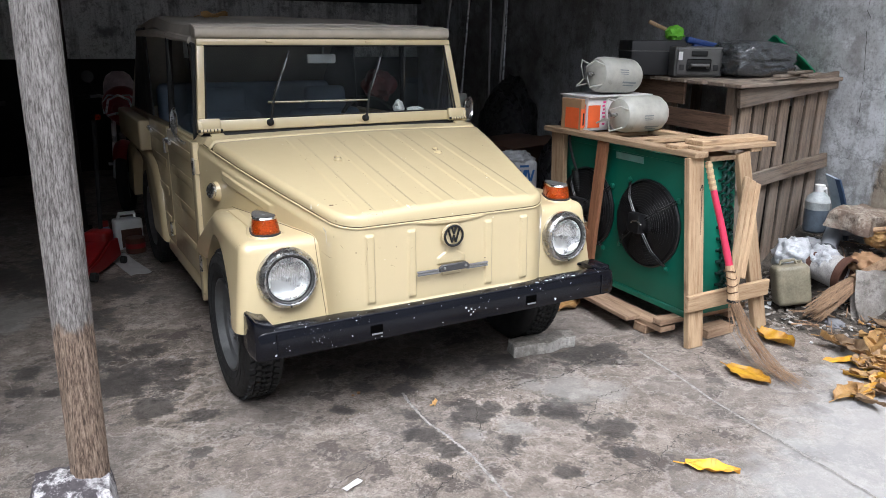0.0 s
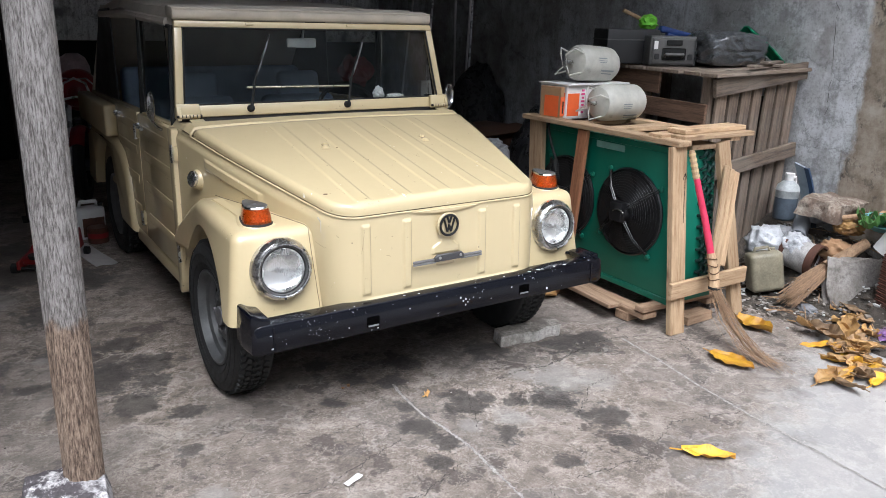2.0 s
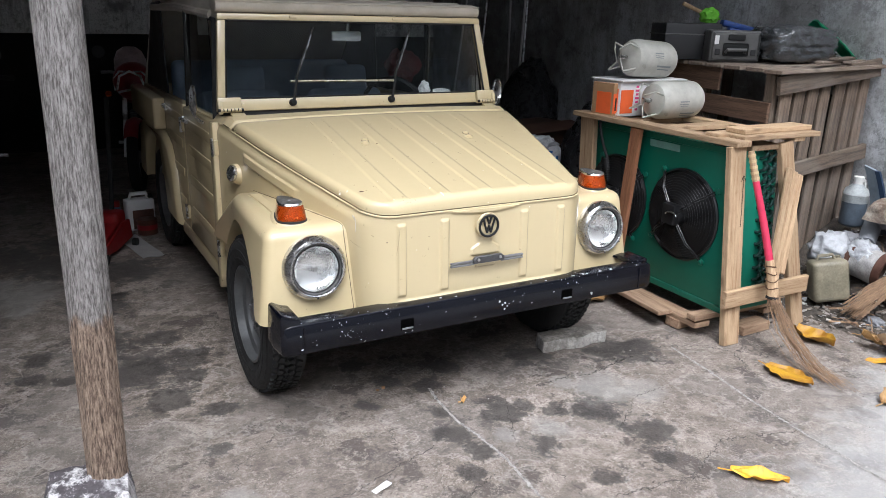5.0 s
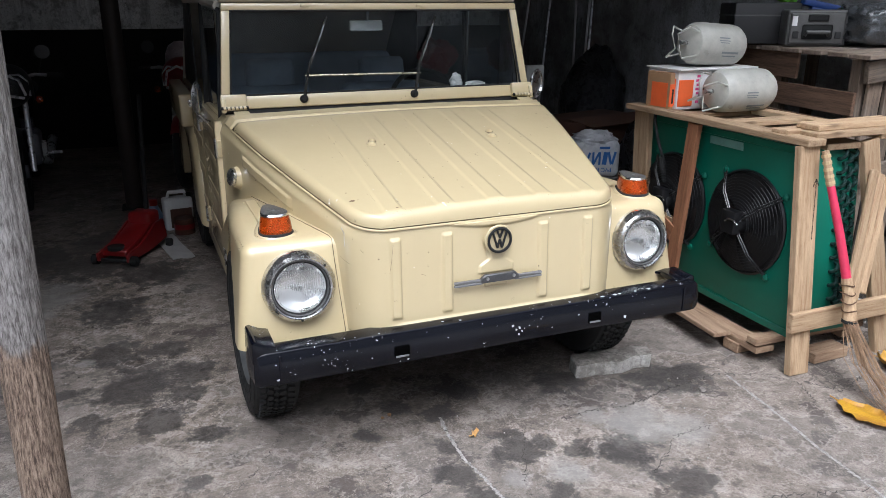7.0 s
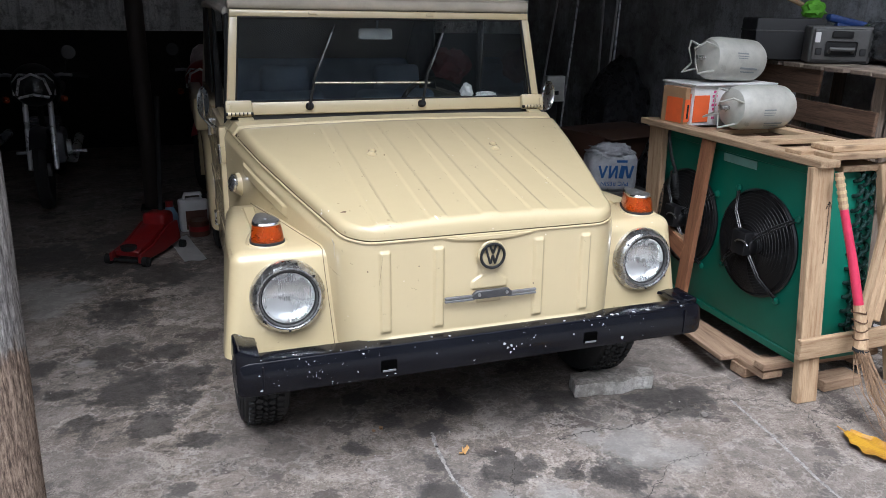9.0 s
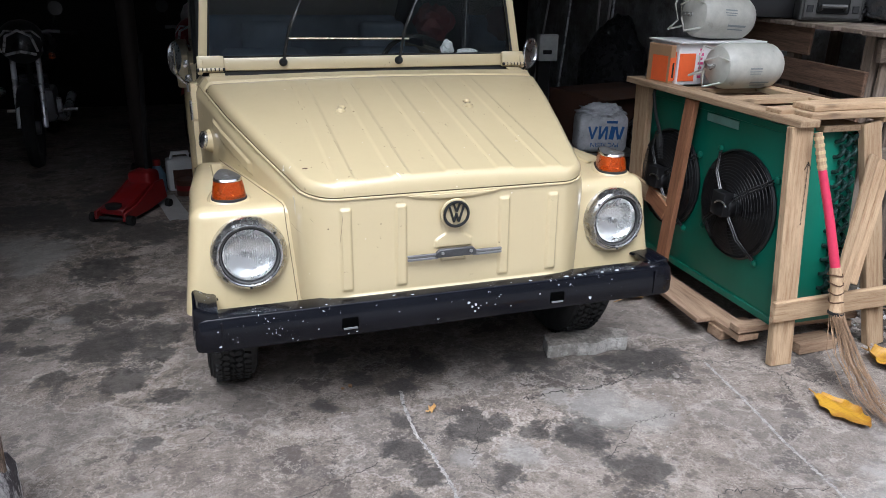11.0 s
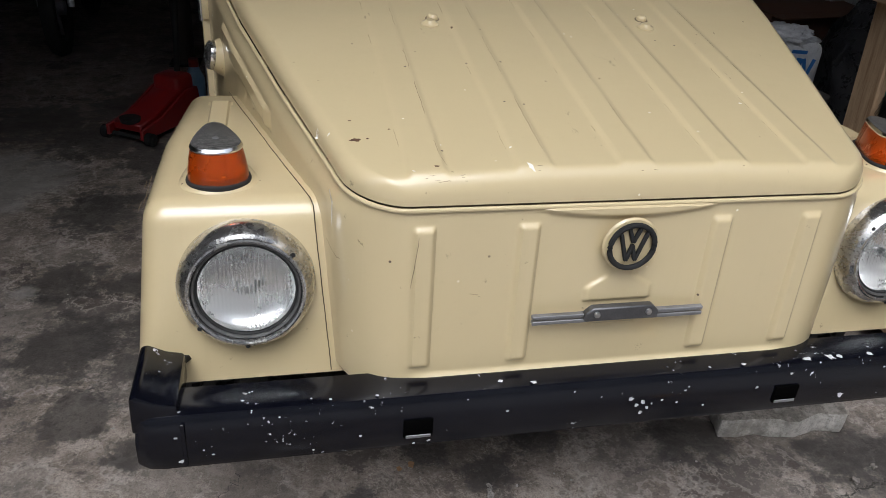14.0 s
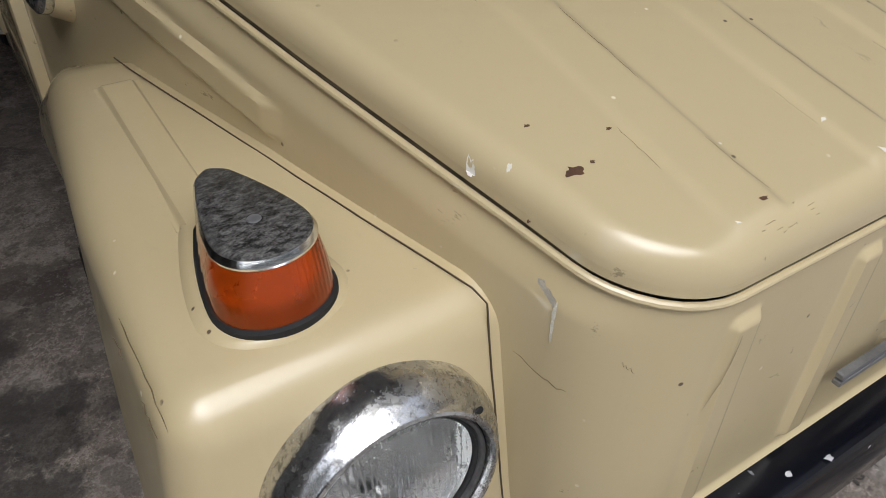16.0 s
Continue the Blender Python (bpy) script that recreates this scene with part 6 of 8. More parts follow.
# pencilled arrow on the post
for a, b in (((1.336, 0.56), (1.318, 0.80)), ((1.318, 0.80), (1.306, 0.77)), ((1.318, 0.80), (1.334, 0.772))):
    plank("arrow_line", (a[0], -0.0275 + 0.0115 * (a[1] - 0.45) * 2, a[1]), (b[0], -0.0275 + 0.0115 * (b[1] - 0.45) * 2, b[1]), 0.004, 0.001, DARK, P, (0, 1, 0))

# ---- gas cylinders and cartons on the frame ----
TANK = plain("chalky_white_enamel", (0.47, 0.462, 0.415), 0.38, 0, 0.2, 14, 0.08)
TAPE_WHITE = plain("white_card", (0.70, 0.69, 0.68), 0.75, 0, 0.12, 8)


def gas_cylinder(m, length=0.34, r=0.107):
    g = thing("gas_cylinder", "small white refrigerant gas cylinder lying on its side", "gas cylinder", m, "cylinders on the frame")
    prof = [(0.0, -length / 2), (r * 0.55, -length / 2 + 0.004), (r * 0.84, -length / 2 + 0.018), (r * 0.97, -length / 2 + 0.045), (r, -length / 2 + 0.075), (r, length / 2 - 0.075), (r * 0.97, length / 2 - 0.045), (r * 0.82, length / 2 - 0.018), (r * 0.5, length / 2 - 0.004), (0.0, length / 2)]
    part("shell", lathe(prof, 44, 'X'), TANK, g)
    x0 = -length / 2
    part("valve", merge(tube([(x0 + 0.004, 0, 0), (x0 - 0.045, 0, 0)], 0.011, 10), tube([(x0 - 0.035, -0.025, 0), (x0 - 0.035, 0.025, 0)], 0.008, 8)), STEEL, g, "grey metal valve")
    for s in (-1, 1):
        h = [(x0 + 0.02, s * 0.06, 0.055), (x0 - 0.05, s * 0.055, 0.075), (x0 - 0.085, s * 0.02, 0.04), (x0 - 0.06, s * 0.015, -0.03), (x0 - 0.075, s * 0.055, -0.075), (x0 + 0.02, s * 0.06, -0.055)]
        part("handle_wire", tube(h, 0.005, 8), TANK, g)
    for k, (dx, dz, w, hgt) in enumerate(((-0.02, 0.035, 0.07, 0.006), (-0.02, 0.022, 0.07, 0.004), (-0.02, 0.012, 0.06, 0.004), (0.03, -0.035, 0.11, 0.010), (0.03, -0.052, 0.09, 0.006))):
        y = -math.sqrt(r * r - dz * dz) - 0.0006
        b = box((w, 0.0012, hgt), (0, 0, 0))
        part("print_bar", b, plain("grey_print", (0.22, 0.24, 0.25), 0.6, 0, 0.1) if k == 0 and "grey_print" not in bpy.data.materials else bpy.data.materials["grey_print"], g, at=pose(dx, y, dz, math.degrees(math.asin(dz / r)) * -1 + 0, 0, 0))
    return g


gas_cylinder(pose(1.700, 1.110, 1.279, 0, 4, 6), 0.345, 0.105)
gas_cylinder(pose(1.718, 0.890, 1.072, 20, 1, 4), 0.355, 0.105)
ORANGE = plain("orange_carton_print", (0.78, 0.13, 0.03), 0.6, 0, 0.15, 10)
BROWN_CARD = plain("brown_cardboard", (0.36, 0.21, 0.11), 0.85, 0, 0.2, 9)
PINK = plain("pink_print", (0.62, 0.07, 0.22), 0.6, 0, 0.1)
ct = thing("carton", "white and orange printed cardboard carton with pink lettering", "carton", pose(1.605, 1.140, 0.967, 0, 0, 2))
part("box_body", box((0.46, 0.24, 0.195), (0.06, 0, 0.0985), 0.004, 1), TAPE_WHITE, ct)
part("lid_flap", box((0.50, 0.27, 0.008), (0.07, -0.005, 0.200), 0.002, 1), TAPE_WHITE, ct)
part("orange_panel", box((0.09, 0.004, 0.13), (-0.12, -0.1220, 0.085), 0.001, 1), ORANGE, ct)
part("orange_panel", box((0.004, 0.17, 0.13), (-0.1720, -0.02, 0.09), 0.001, 1), ORANGE, ct)
for k in range(7):
    part("print_bar", box((0.028 if k % 2 else 0.018, 0.002, 0.012), (-0.045, -0.1215, 0.04 + 0.021 * k), 0), PINK, ct)
cb = thing("carton", "brown cardboard carton with a torn orange label", "carton", pose(1.408, 1.110, 0.967, 0, 0, 8) @ Matrix.Diagonal((0.34, 1, 1, 1)))
part("box_body", box((0.09, 0.16, 0.185), (0, 0, 0.0935), 0.004, 1), BROWN_CARD, cb)
part("orange_panel", box((0.003, 0.11, 0.12), (-0.0465, -0.01, 0.075), 0.001, 1), ORANGE, cb)
part("orange_panel", box((0.094, 0.003, 0.11), (0, -0.0820, 0.075), 0.001, 1), ORANGE, cb)
part("dark_window", box((0.03, 0.003, 0.07), (0.01, -0.0845, 0.07), 0.001, 1), DARK, cb)

# ---- old pallet crate by the wall ----
GAP_DARK = wood_material("gap_dark_board", (0.035, 0.026, 0.02), (0.012, 0.009, 0.007))
old = thing("pallet_crate", "large weathered brown plank crate beside the wall", "crate")
plank("top_rail", (2.185, 0.585, 1.165), (3.005, 0.565, 1.262), 0.03, 0.105, OLD_WOOD, old, (0, 0, 1), "weathered top rail")
plank("brace", (2.20, 0.575, 0.655), (3.000, 0.56, 0.765), 0.03, 0.09, OLD_WOOD, old, (0, 0, 1))
rng = random.Random(11)
for k in range(7):
    x = 2.265 + 0.112 * k
    plank("slat", (x + rng.uniform(-0.01, 0.01), 0.61, 0.04), (x + 0.01 + rng.uniform(-0.01, 0.01), 0.605, 1.13 + 0.013 * k), 0.084 + rng.uniform(-0.014, 0.006), 0.022, OLD_WOOD, old, (0, 1, 0))
for k, (z, h, dy) in enumerate(((1.175, 0.15, 0.38), (1.01, 0.115, 0.0), (0.86, 0.12, 0.0), (0.70, 0.09, 0), (0.50, 0.09, 0), (0.30, 0.09, 0))):
    plank("side_board", (2.19, 0.63 + dy, z), (2.20, 1.72, z + 0.02), 0.022, h, BROWN_WOOD, old, (0, 0, 1), "brown horizontal board")
for y in (0.66, 1.15, 1.68):
    plank("corner_stud", (2.225, y, 0.0), (2.225, y, 1.225), 0.05, 0.06, OLD_WOOD, old, (0, 1, 0))
plank("corner_stud", (2.985, 0.66, 0.0), (2.985, 0.66, 1.225), 0.05, 0.06, OLD_WOOD, old, (0, 1, 0))
plank("corner_stud", (2.985, 1.68, 0.0), (2.985, 1.68, 1.225), 0.05, 0.06, OLD_WOOD, old, (0, 1, 0))
for k in range(8):
    y = 0.60 + 0.147 * k
    plank("top_board", (2.16 + rng.uniform(-0.02, 0.02), y, 1.240 + 0.002 * k), (3.01, y - 0.01, 1.268), 0.125, 0.022, OLD_WOOD, old, (0, 0, 1))
# added board: its near-black colour gives the shade between the slats
plank("inner_board", (2.60, 0.665, 0.02), (2.60, 0.665, 1.10), 0.70, 0.012, GAP_DARK, old, (0, 1, 0), "near-black board added behind the crate slats to shade the gaps")
for k in range(3):
    plank("loose_slat", (2.45 + 0.12 * k, 0.56, 1.292 + 0.018 * (k == 1)), (2.72 + 0.13 * k, 0.63 + 0.02 * k, 1.292 + 0.018 * (k == 1)), 0.05, 0.016, OLD_WOOD, old, (0, 0, 1))

# things on the crate
CASE = plain("black_case_plastic", (0.02, 0.02, 0.021), 0.55, 0, 0.3, 18, 0.3)
GREY_CASE = plain("dark_grey_plastic", (0.085, 0.083, 0.08), 0.5, 0, 0.3, 18, 0.3)
TOPZ = 1.262
tb = thing("tool_case", "dark grey plastic tool case with a front handle", "case", pose(2.33, 1.09, TOPZ, 0, 0, -30))
part("body", box((0.30, 0.16, 0.185), (0, 0, 0.0935), 0.014, 3), GREY_CASE, tb)
part("front_frame", box((0.27, 0.012, 0.16), (0, -0.082, 0.093), 0.010, 3), GREY_CASE, tb)
part("handle", tube([(-0.055, -0.088, 0.06), (-0.055, -0.115, 0.075), (0.055, -0.115, 0.075), (0.055, -0.088, 0.06)], 0.010, 8), GREY_CASE, tb)
part("vent_panel", box((0.10, 0.008, 0.035), (0, -0.089, 0.145), 0.008, 3), DARK, tb)
part("handle_recess", box((0.15, 0.006, 0.075), (0, -0.088, 0.075), 0.01, 3), DARK, tb)
part("white_tag", box((0.025, 0.004, 0.05), (-0.115, -0.090, 0.13), 0.001, 1, pose(0, 0, 0, 0, 0, 0)), TAPE_WHITE, tb)
for s in (-1, 1):
    part("latch", box((0.03, 0.010, 0.035), (s * 0.105, -0.089, 0.06), 0.003, 1), CASE, tb)
bc = thing("black_case", "black boxy case with a white tag", "case", pose(2.21, 1.36, TOPZ + 0.004, 0, 0, -22))
part("body", box((0.36, 0.26, 0.215), (0, 0, 0.108), 0.012, 2), CASE, bc)
part("lid_line", box((0.365, 0.264, 0.008), (0, 0, 0.15), 0.002, 1), GREY_CASE, bc)
part("white_tag", box((0.02, 0.004, 0.07), (0.10, -0.132, 0.10), 0.001, 1), TAPE_WHITE, bc)


def crumpled(size, seed, amp=0.12, freq=3.0, sub=4, squash=None):
    """A crumpled lump, for bags and rags."""
    bm = bmesh.new()
    bmesh.ops.create_icosphere(bm, subdivisions=sub, radius=0.5)
    for v in bm.verts:
        d = v.co.normalized()
        k = 1 + amp * (noise.noise(d * freq + Vector((seed, 0, 0))) + 0.5 * noise.noise(d * freq * 2.7 + Vector((0, seed, 0)))) - amp * 0.8 * abs(noise.noise(d * freq * 1.9 + Vector((seed * 2, 1, 3))))
        v.co = Vector((d.x * size[0], d.y * size[1], d.z * size[2])) * 0.5 * k
        v.co.z = max(v.co.z, -size[2] * 0.36)
        v.co.z += size[2] * 0.36
    return bm


BAG, bnt, bb = nodes_of("clear_plastic_bag")
bb.inputs["Base Color"].default_value = (0.10, 0.108, 0.115, 1)
bb.inputs["Coat Weight"].default_value = 1.0
bb.inputs["Coat Roughness"].default_value = 0.06
bb.inputs["Roughness"].default_value = 0.2
bb.inputs["Transmission Weight"].default_value = 0.45
bump(bnt, bb, tex(bnt, "noise", 22, 5, 0.7).outputs[0], 0.8, 0.01)
BLACK_BAG = plain("black_bin_bag", (0.02, 0.02, 0.023), 0.3, 0, 0.3, 18, 0.9, dist=0.01)
GREEN_BAG = plain("green_woven_bag", (0.01, 0.22, 0.10), 0.5, 0, 0.3, 40, 0.5)
BLUE_CLOTH = plain("blue_plastic", (0.02, 0.055, 0.22), 0.5, 0, 0.3, 15, 0.3)
WHITE_BAG = plain("white_plastic_bag", (0.46, 0.47, 0.49), 0.35, 0, 0.3, 20, 0.8, dist=0.008)
def creased_bag(size, seed):
    """A stuffed see-through bag: boxy, with sharp creases and a gathered end."""
    bm = bmesh.new()
    bmesh.ops.create_icosphere(bm, subdivisions=5, radius=0.5)
    for v in bm.verts:
        d = v.co.normalized()
        k = 1 / (abs(d.x) ** 5 + abs(d.y) ** 5 + abs(d.z) ** 5) ** 0.2
        fold = abs(noise.noise(d * 3.1 + Vector((seed, 0, 0)))) + 0.6 * abs(noise.noise(d * 6.7 + Vector((0, seed, 0))))
        p = d * k * (1.04 - 0.16 * fold)
        v.co = Vector((p.x * size[0] * 0.5, p.y * size[1] * 0.5 * (1 - 0.25 * d.x), (p.z * (1 - 0.30 * max(0.0, d.x)) + 1) * size[2] * 0.5))
    return bm


pl = tagged(obj("plastic_bag", creased_bag((0.50, 0.30, 0.22), 4.2), BAG, 3.1), "grey translucent plastic bag stuffed full", "bag")
pl.matrix_basis = pose(2.66, 0.90, TOPZ + 0.006, 0, 0, -12)
bk = tagged(obj("rubbish_bag", crumpled((0.34, 0.28, 0.19), 7.7, 0.2, 3, 5), BLACK_BAG, 3.1), "shiny black plastic rubbish bag", "bag")
bk.matrix_basis = pose(2.52, 1.08, TOPZ + 0.006, 0, 0, 20)
def strip(u, v):
    x = 0.30 * u - 0.05
    return x, -0.06 + 0.12 * v + 0.01 * noise.noise((u * 5, v * 4, 0)), 0.215 * (1 - u) ** 0.8 + 0.03 * math.sin(v * math.pi) + 0.006 + 0.008 * noise.noise((u * 9, v * 5, 2))
gs = tagged(obj("woven_sack", grid(strip, 24, 10, thick=0.008), GREEN_BAG), "green woven plastic sack draped over the bag", "sack")
gs.matrix_basis = pose(2.80, 0.845, TOPZ + 0.010, 0, 0, -14)
sb = thing("scrub_broom", "broom with blue bristles, green rag and wooden handle", "broom", pose(2.36, 1.32, 1.485, 0, 0, 0))
part("handle", tube([(-0.10, 0.14, 0.115), (0.04, 0.09, 0.055)], 0.013, 10), PINE, sb)
part("green_rag", crumpled((0.14, 0.11, 0.11), 2.0, 0.35, 4, 3), plain("lime_green_cloth", (0.16, 0.50, 0.03), 0.7, 0, 0.3, 20, 0.5), sb, "lime green rag", at=pose(0.06, 0.06, 0.0))
part("brush_head", box((0.44, 0.06, 0.04), (0.30, 0.0, 0.022), 0.012, 2, pose(0, 0, 0, 0, 12, -20)), BLUE_CLOTH, sb)
part("bristles", box((0.40, 0.05, 0.05), (0.33, -0.01, -0.02), 0.01, 2, pose(0, 0, 0, 0, 12, -20)), BLUE_CLOTH, sb)

# ---- stick broom leaning on the frame ----
PINK_TAPE = plain("pink_plastic_sleeve", (0.62, 0.04, 0.10), 0.4, 0, 0.15, 20)
TWIG = wood_material("palm_rib_twigs", (0.34, 0.22, 0.13), (0.17, 0.10, 0.06))
br = thing("stick_broom", "palm-rib stick broom with a pink sleeved handle, leaning on the frame", "broom")
B0, B1, B2, B3 = Vector((1.438, 0.070, 0.935)), Vector((1.457, 0.035, 0.800)), Vector((1.540, -0.040, 0.428)), Vector((1.540, -0.090, 0.262))
part("bamboo_grip", tube([B0, B0.lerp(B1, 0.5), B1], 0.014, 10, r2=0.0165), PINE, br)
for k in range(5):
    p = B0.lerp(B1, 0.15 + 0.19 * k)
    d = (B1 - B0).normalized() * 0.006
    part("grip_ring", tube([p - d, p + d], 0.0178, 10), plain("tan_tape", (0.50, 0.36, 0.20), 0.7) if "tan_tape" not in bpy.data.materials else bpy.data.materials["tan_tape"], br)
part("pink_sleeve", tube([B1, B1.lerp(B2, 0.5) + Vector((0.004, 0, 0)), B2], 0.0155, 12, r2=0.0185), PINK_TAPE, br, "pink plastic sleeve")
part("binding", tube([B2, B2.lerp(B3, 0.5) + Vector((0.006, 0, 0)), B3], 0.021, 10, r2=0.028), PINE, br)
for k in range(4):
    q = B2.lerp(B3, 0.15 + 0.2 * k)
    part("string_wrap", tube([q + Vector((0.027 * math.cos(radians(a)), 0.027 * math.sin(radians(a)), 0.004 * math.sin(radians(a * 2 + 90 * k)))) for a in range(0, 360, 30)], 0.003, 5, True), RUST_SPOT, br)
part("tie", tube([B3 - Vector((0.002, 0, 0.012)), B3], 0.031, 12), DARK, br)
rng = random.Random(5)
for k in range(60):
    a, q = rng.uniform(0, 6.28), rng.random() ** 0.5
    off = Vector((math.cos(a), math.sin(a), 0)) * 0.028 * q
    tip = Vector((1.49 + rng.gauss(0, 0.03), -0.50 + rng.gauss(0, 0.05), 0.006 + 0.015 * rng.random()))
    mid = B3.lerp(tip, 0.45) + Vector((-0.02, 0.04, -0.015)) + off * 1.4
    pts = [B3.lerp(B2, 0.25) + off * 0.7, B3 + off, mid, mid.lerp(tip, 0.6) + Vector((-0.008, 0.02, -0.018)), tip]
    pts = [Vector((p[0], p[1], max(0.006, p[2]))) for p in pts]
    part("twig", tube(pts, 0.0019, 4, r2=0.0008, caps=False), TWIG, br)


# ---- leaves ----
def leaf_material(name, col, edge, rough):
    """A dead leaf: blotched, with side veins, each one a little different."""
    m, nt, b = nodes_of(name)
    blot, vein = tex(nt, "noise", 16, 8, 0.7), tex(nt, "wave", 26, 2)
    vein.inputs["Distortion"].default_value = 2.0
    c = mixc(nt, ramp(nt, blot.outputs[0], (0.45, 0.0), (0.62, 0.85)), col, edge)
    c = mixc(nt, ramp(nt, vein.outputs["Fac"], (0.0, 0.22), (0.2, 0.0)), c, tuple(0.55 * q for q in col))
    info, hsv, mr = nt.nodes.new("ShaderNodeObjectInfo"), nt.nodes.new("ShaderNodeHueSaturation"), nt.nodes.new("ShaderNodeMapRange")
    mr.inputs["To Min"].default_value, mr.inputs["To Max"].default_value = 0.65, 1.25
    nt.links.new(info.outputs["Random"], mr.inputs[0])
    nt.links.new(mr.outputs[0], hsv.inputs["Value"])
    nt.links.new(c, hsv.inputs["Color"])
    nt.links.new(hsv.outputs[0], b.inputs["Base Color"])
    b.inputs["Roughness"].default_value = rough
    bump(nt, b, vein.outputs["Fac"], 0.2, 0.002)
    return m


LEAF_Y = leaf_material("fallen_yellow_leaf", (0.66, 0.36, 0.025), (0.45, 0.20, 0.03), 0.5)
LEAF_O = leaf_material("dry_orange_leaf", (0.46, 0.27, 0.095), (0.24, 0.12, 0.045), 0.6)
LEAF_B = leaf_material("dry_brown_leaf", (0.30, 0.195, 0.105), (0.13, 0.075, 0.04), 0.75)


def leaf_mesh(length, width, curl, seed):
    def f(u, v):
        x = length * (u - 0.5)
        w = width * 0.5 * (math.sin(math.pi * min(1, u * 0.93 + 0.06)) ** 0.75) * (1 + 0.12 * math.sin(u * 23 + seed))
        y = w * (2 * v - 1)
        z = curl * (0.35 * (2 * v - 1) ** 2 * width * 2 + 0.5 * length * (u - 0.5) ** 2) + 0.012 * noise.noise((u * 3 + seed, v * 3, seed)) * (1 + curl * 2) + 0.008
        z += curl * 0.018 * noise.noise((u * 3.5 + seed * 2, v * 2.0, 3.0)) + 0.0012 * abs(2 * v - 1) * math.sin(u * 26 + 4 * abs(2 * v - 1))
        return x, y, max(0.002, z)
    bm = grid(f, 22, 8, thick=0.0012)
    stalk = tube([(-length * 0.5, 0, 0.006 + curl * 0.125 * length), (-length * 0.72, 0.01, 0.006)], 0.0025, 5)
    return merge(bm, stalk)


def leaf(x, y, rz, length, width, mat, curl=0.3, z=0.0, rx=0, ry=0, seed=1, group="leaves on the floor"):
    o = obj("fallen_leaf", leaf_mesh(length, width, curl, seed), mat)
    names = {LEAF_Y.name: "large fallen bright yellow leaf on the floor", LEAF_O.name: "dry curled orange-brown leaf", LEAF_B.name: "dry crumpled brown leaf"}
    tagged(o, names[mat.name], "leaf", group)
    o.matrix_basis = pose(x, y, z + 0.003, rx, ry, rz)


leaf(1.375, -0.365, -86, 0.23, 0.125, LEAF_Y, 0.12, seed=1)
leaf(0.625, -0.855, -43, 0.19, 0.075, LEAF_Y, 0.2, seed=2)
leaf(1.83, -0.14, -90, 0.22, 0.13, LEAF_Y, 0.35, seed=3)
leaf(1.18, 0.74, 20, 0.2, 0.09, LEAF_O, 0.3, seed=4)
leaf(-0.05, 0.04, 30, 0.034, 0.022, LEAF_O, 0.4, seed=5)
rng = random.Random(21)
for k in range(38):
    t = rng.random() ** 0.8
    x, y = 2.42 - 0.74 * t + rng.gauss(0, 0.06), -0.28 - 0.52 * t + rng.gauss(0, 0.055)
    mat = rng.choice((LEAF_O, LEAF_B, LEAF_O, LEAF_O, LEAF_Y if t > 0.5 else LEAF_B))
    leaf(x, y, rng.uniform(0, 360), rng.uniform(0.11, 0.21), rng.uniform(0.05, 0.10), mat, rng.uniform(0.10, 0.5), z=rng.uniform(0.0, 0.045) * (1 - 0.7 * t), rx=rng.uniform(-16, 16), ry=rng.uniform(-14, 14), seed=k * 1.37, group="leaf litter by the wall")

# ---- rubbish heap along the wall ----
DIRT = plain("dirty_litter", (0.105, 0.088, 0.072), 0.95, 0, 0.75, 30, 1.0, dist=0.012)


def heap(u, v):
    x = 2.02 + 1.04 * u
    y = -1.6 + 2.2 * v
    h = 0.36 * smooth01(2.15, 3.0, x) * smooth01(0.62, 0.35, -y) * 1.0
    h = 0.34 * smooth01(2.2, 3.0, x + 0.25 * min(0, y)) * (0.65 + 0.35 * smooth01(-1.2, 0.2, y))
    h *= 0.8 + 0.5 * noise.noise((x * 3, y * 3, 1.2))
    h += 0.03 * noise.noise((x * 11, y * 11, 3)) * smooth01(2.05, 2.4, x)
    edge = smooth01(0.0, 0.12, u) * smooth01(0.0, 0.08, v)
    return x, y, (h + 0.012) * edge - 0.01 * (1 - edge)


tagged(obj("rubbish_heap", grid(heap, 50, 90), DIRT), "heap of dirt and small litter along the wall", "rubbish", kind="stuff")
bits = bmesh.new()
rng = random.Random(8)
for k in range(2600):
    x, y = 1.78 + rng.random() * 1.17, rng.uniform(-0.85, 0.5)
    if x + 0.45 * y < 1.86 + 0.12 * rng.random():
        continue
    hz = heap((x - 2.02) / 1.04, (y + 1.6) / 2.2)[2] if x > 2.02 else 0
    s = 0.005 + 0.032 * rng.random() ** 2.5
    box((s, s * rng.uniform(0.3, 0.9), s * rng.uniform(0.08, 0.4)), (0, 0, 0), 0, 1, pose(x, y, max(0.004, hz + 0.008), rng.uniform(-25, 25), rng.uniform(-25, 25), rng.uniform(0, 360)), bits)
LITTER, ltn, ltb = nodes_of("mixed_litter")
geo = ltn.nodes.new("ShaderNodeNewGeometry")
ltn.links.new(ramp(ltn, geo.outputs["Random Per Island"], (0.0, (0.05, 0.045, 0.04)), (0.35, (0.13, 0.10, 0.075)), (0.65, (0.23, 0.20, 0.17)), (0.88, (0.36, 0.34, 0.32)), (1.0, (0.62, 0.62, 0.62))), ltb.inputs["Base Color"])
ltb.inputs["Roughness"].default_value = 0.85
tagged(obj("litter", bits, LITTER, 0), "scattered scraps of paper, twigs and stones", "rubbish", kind="stuff")

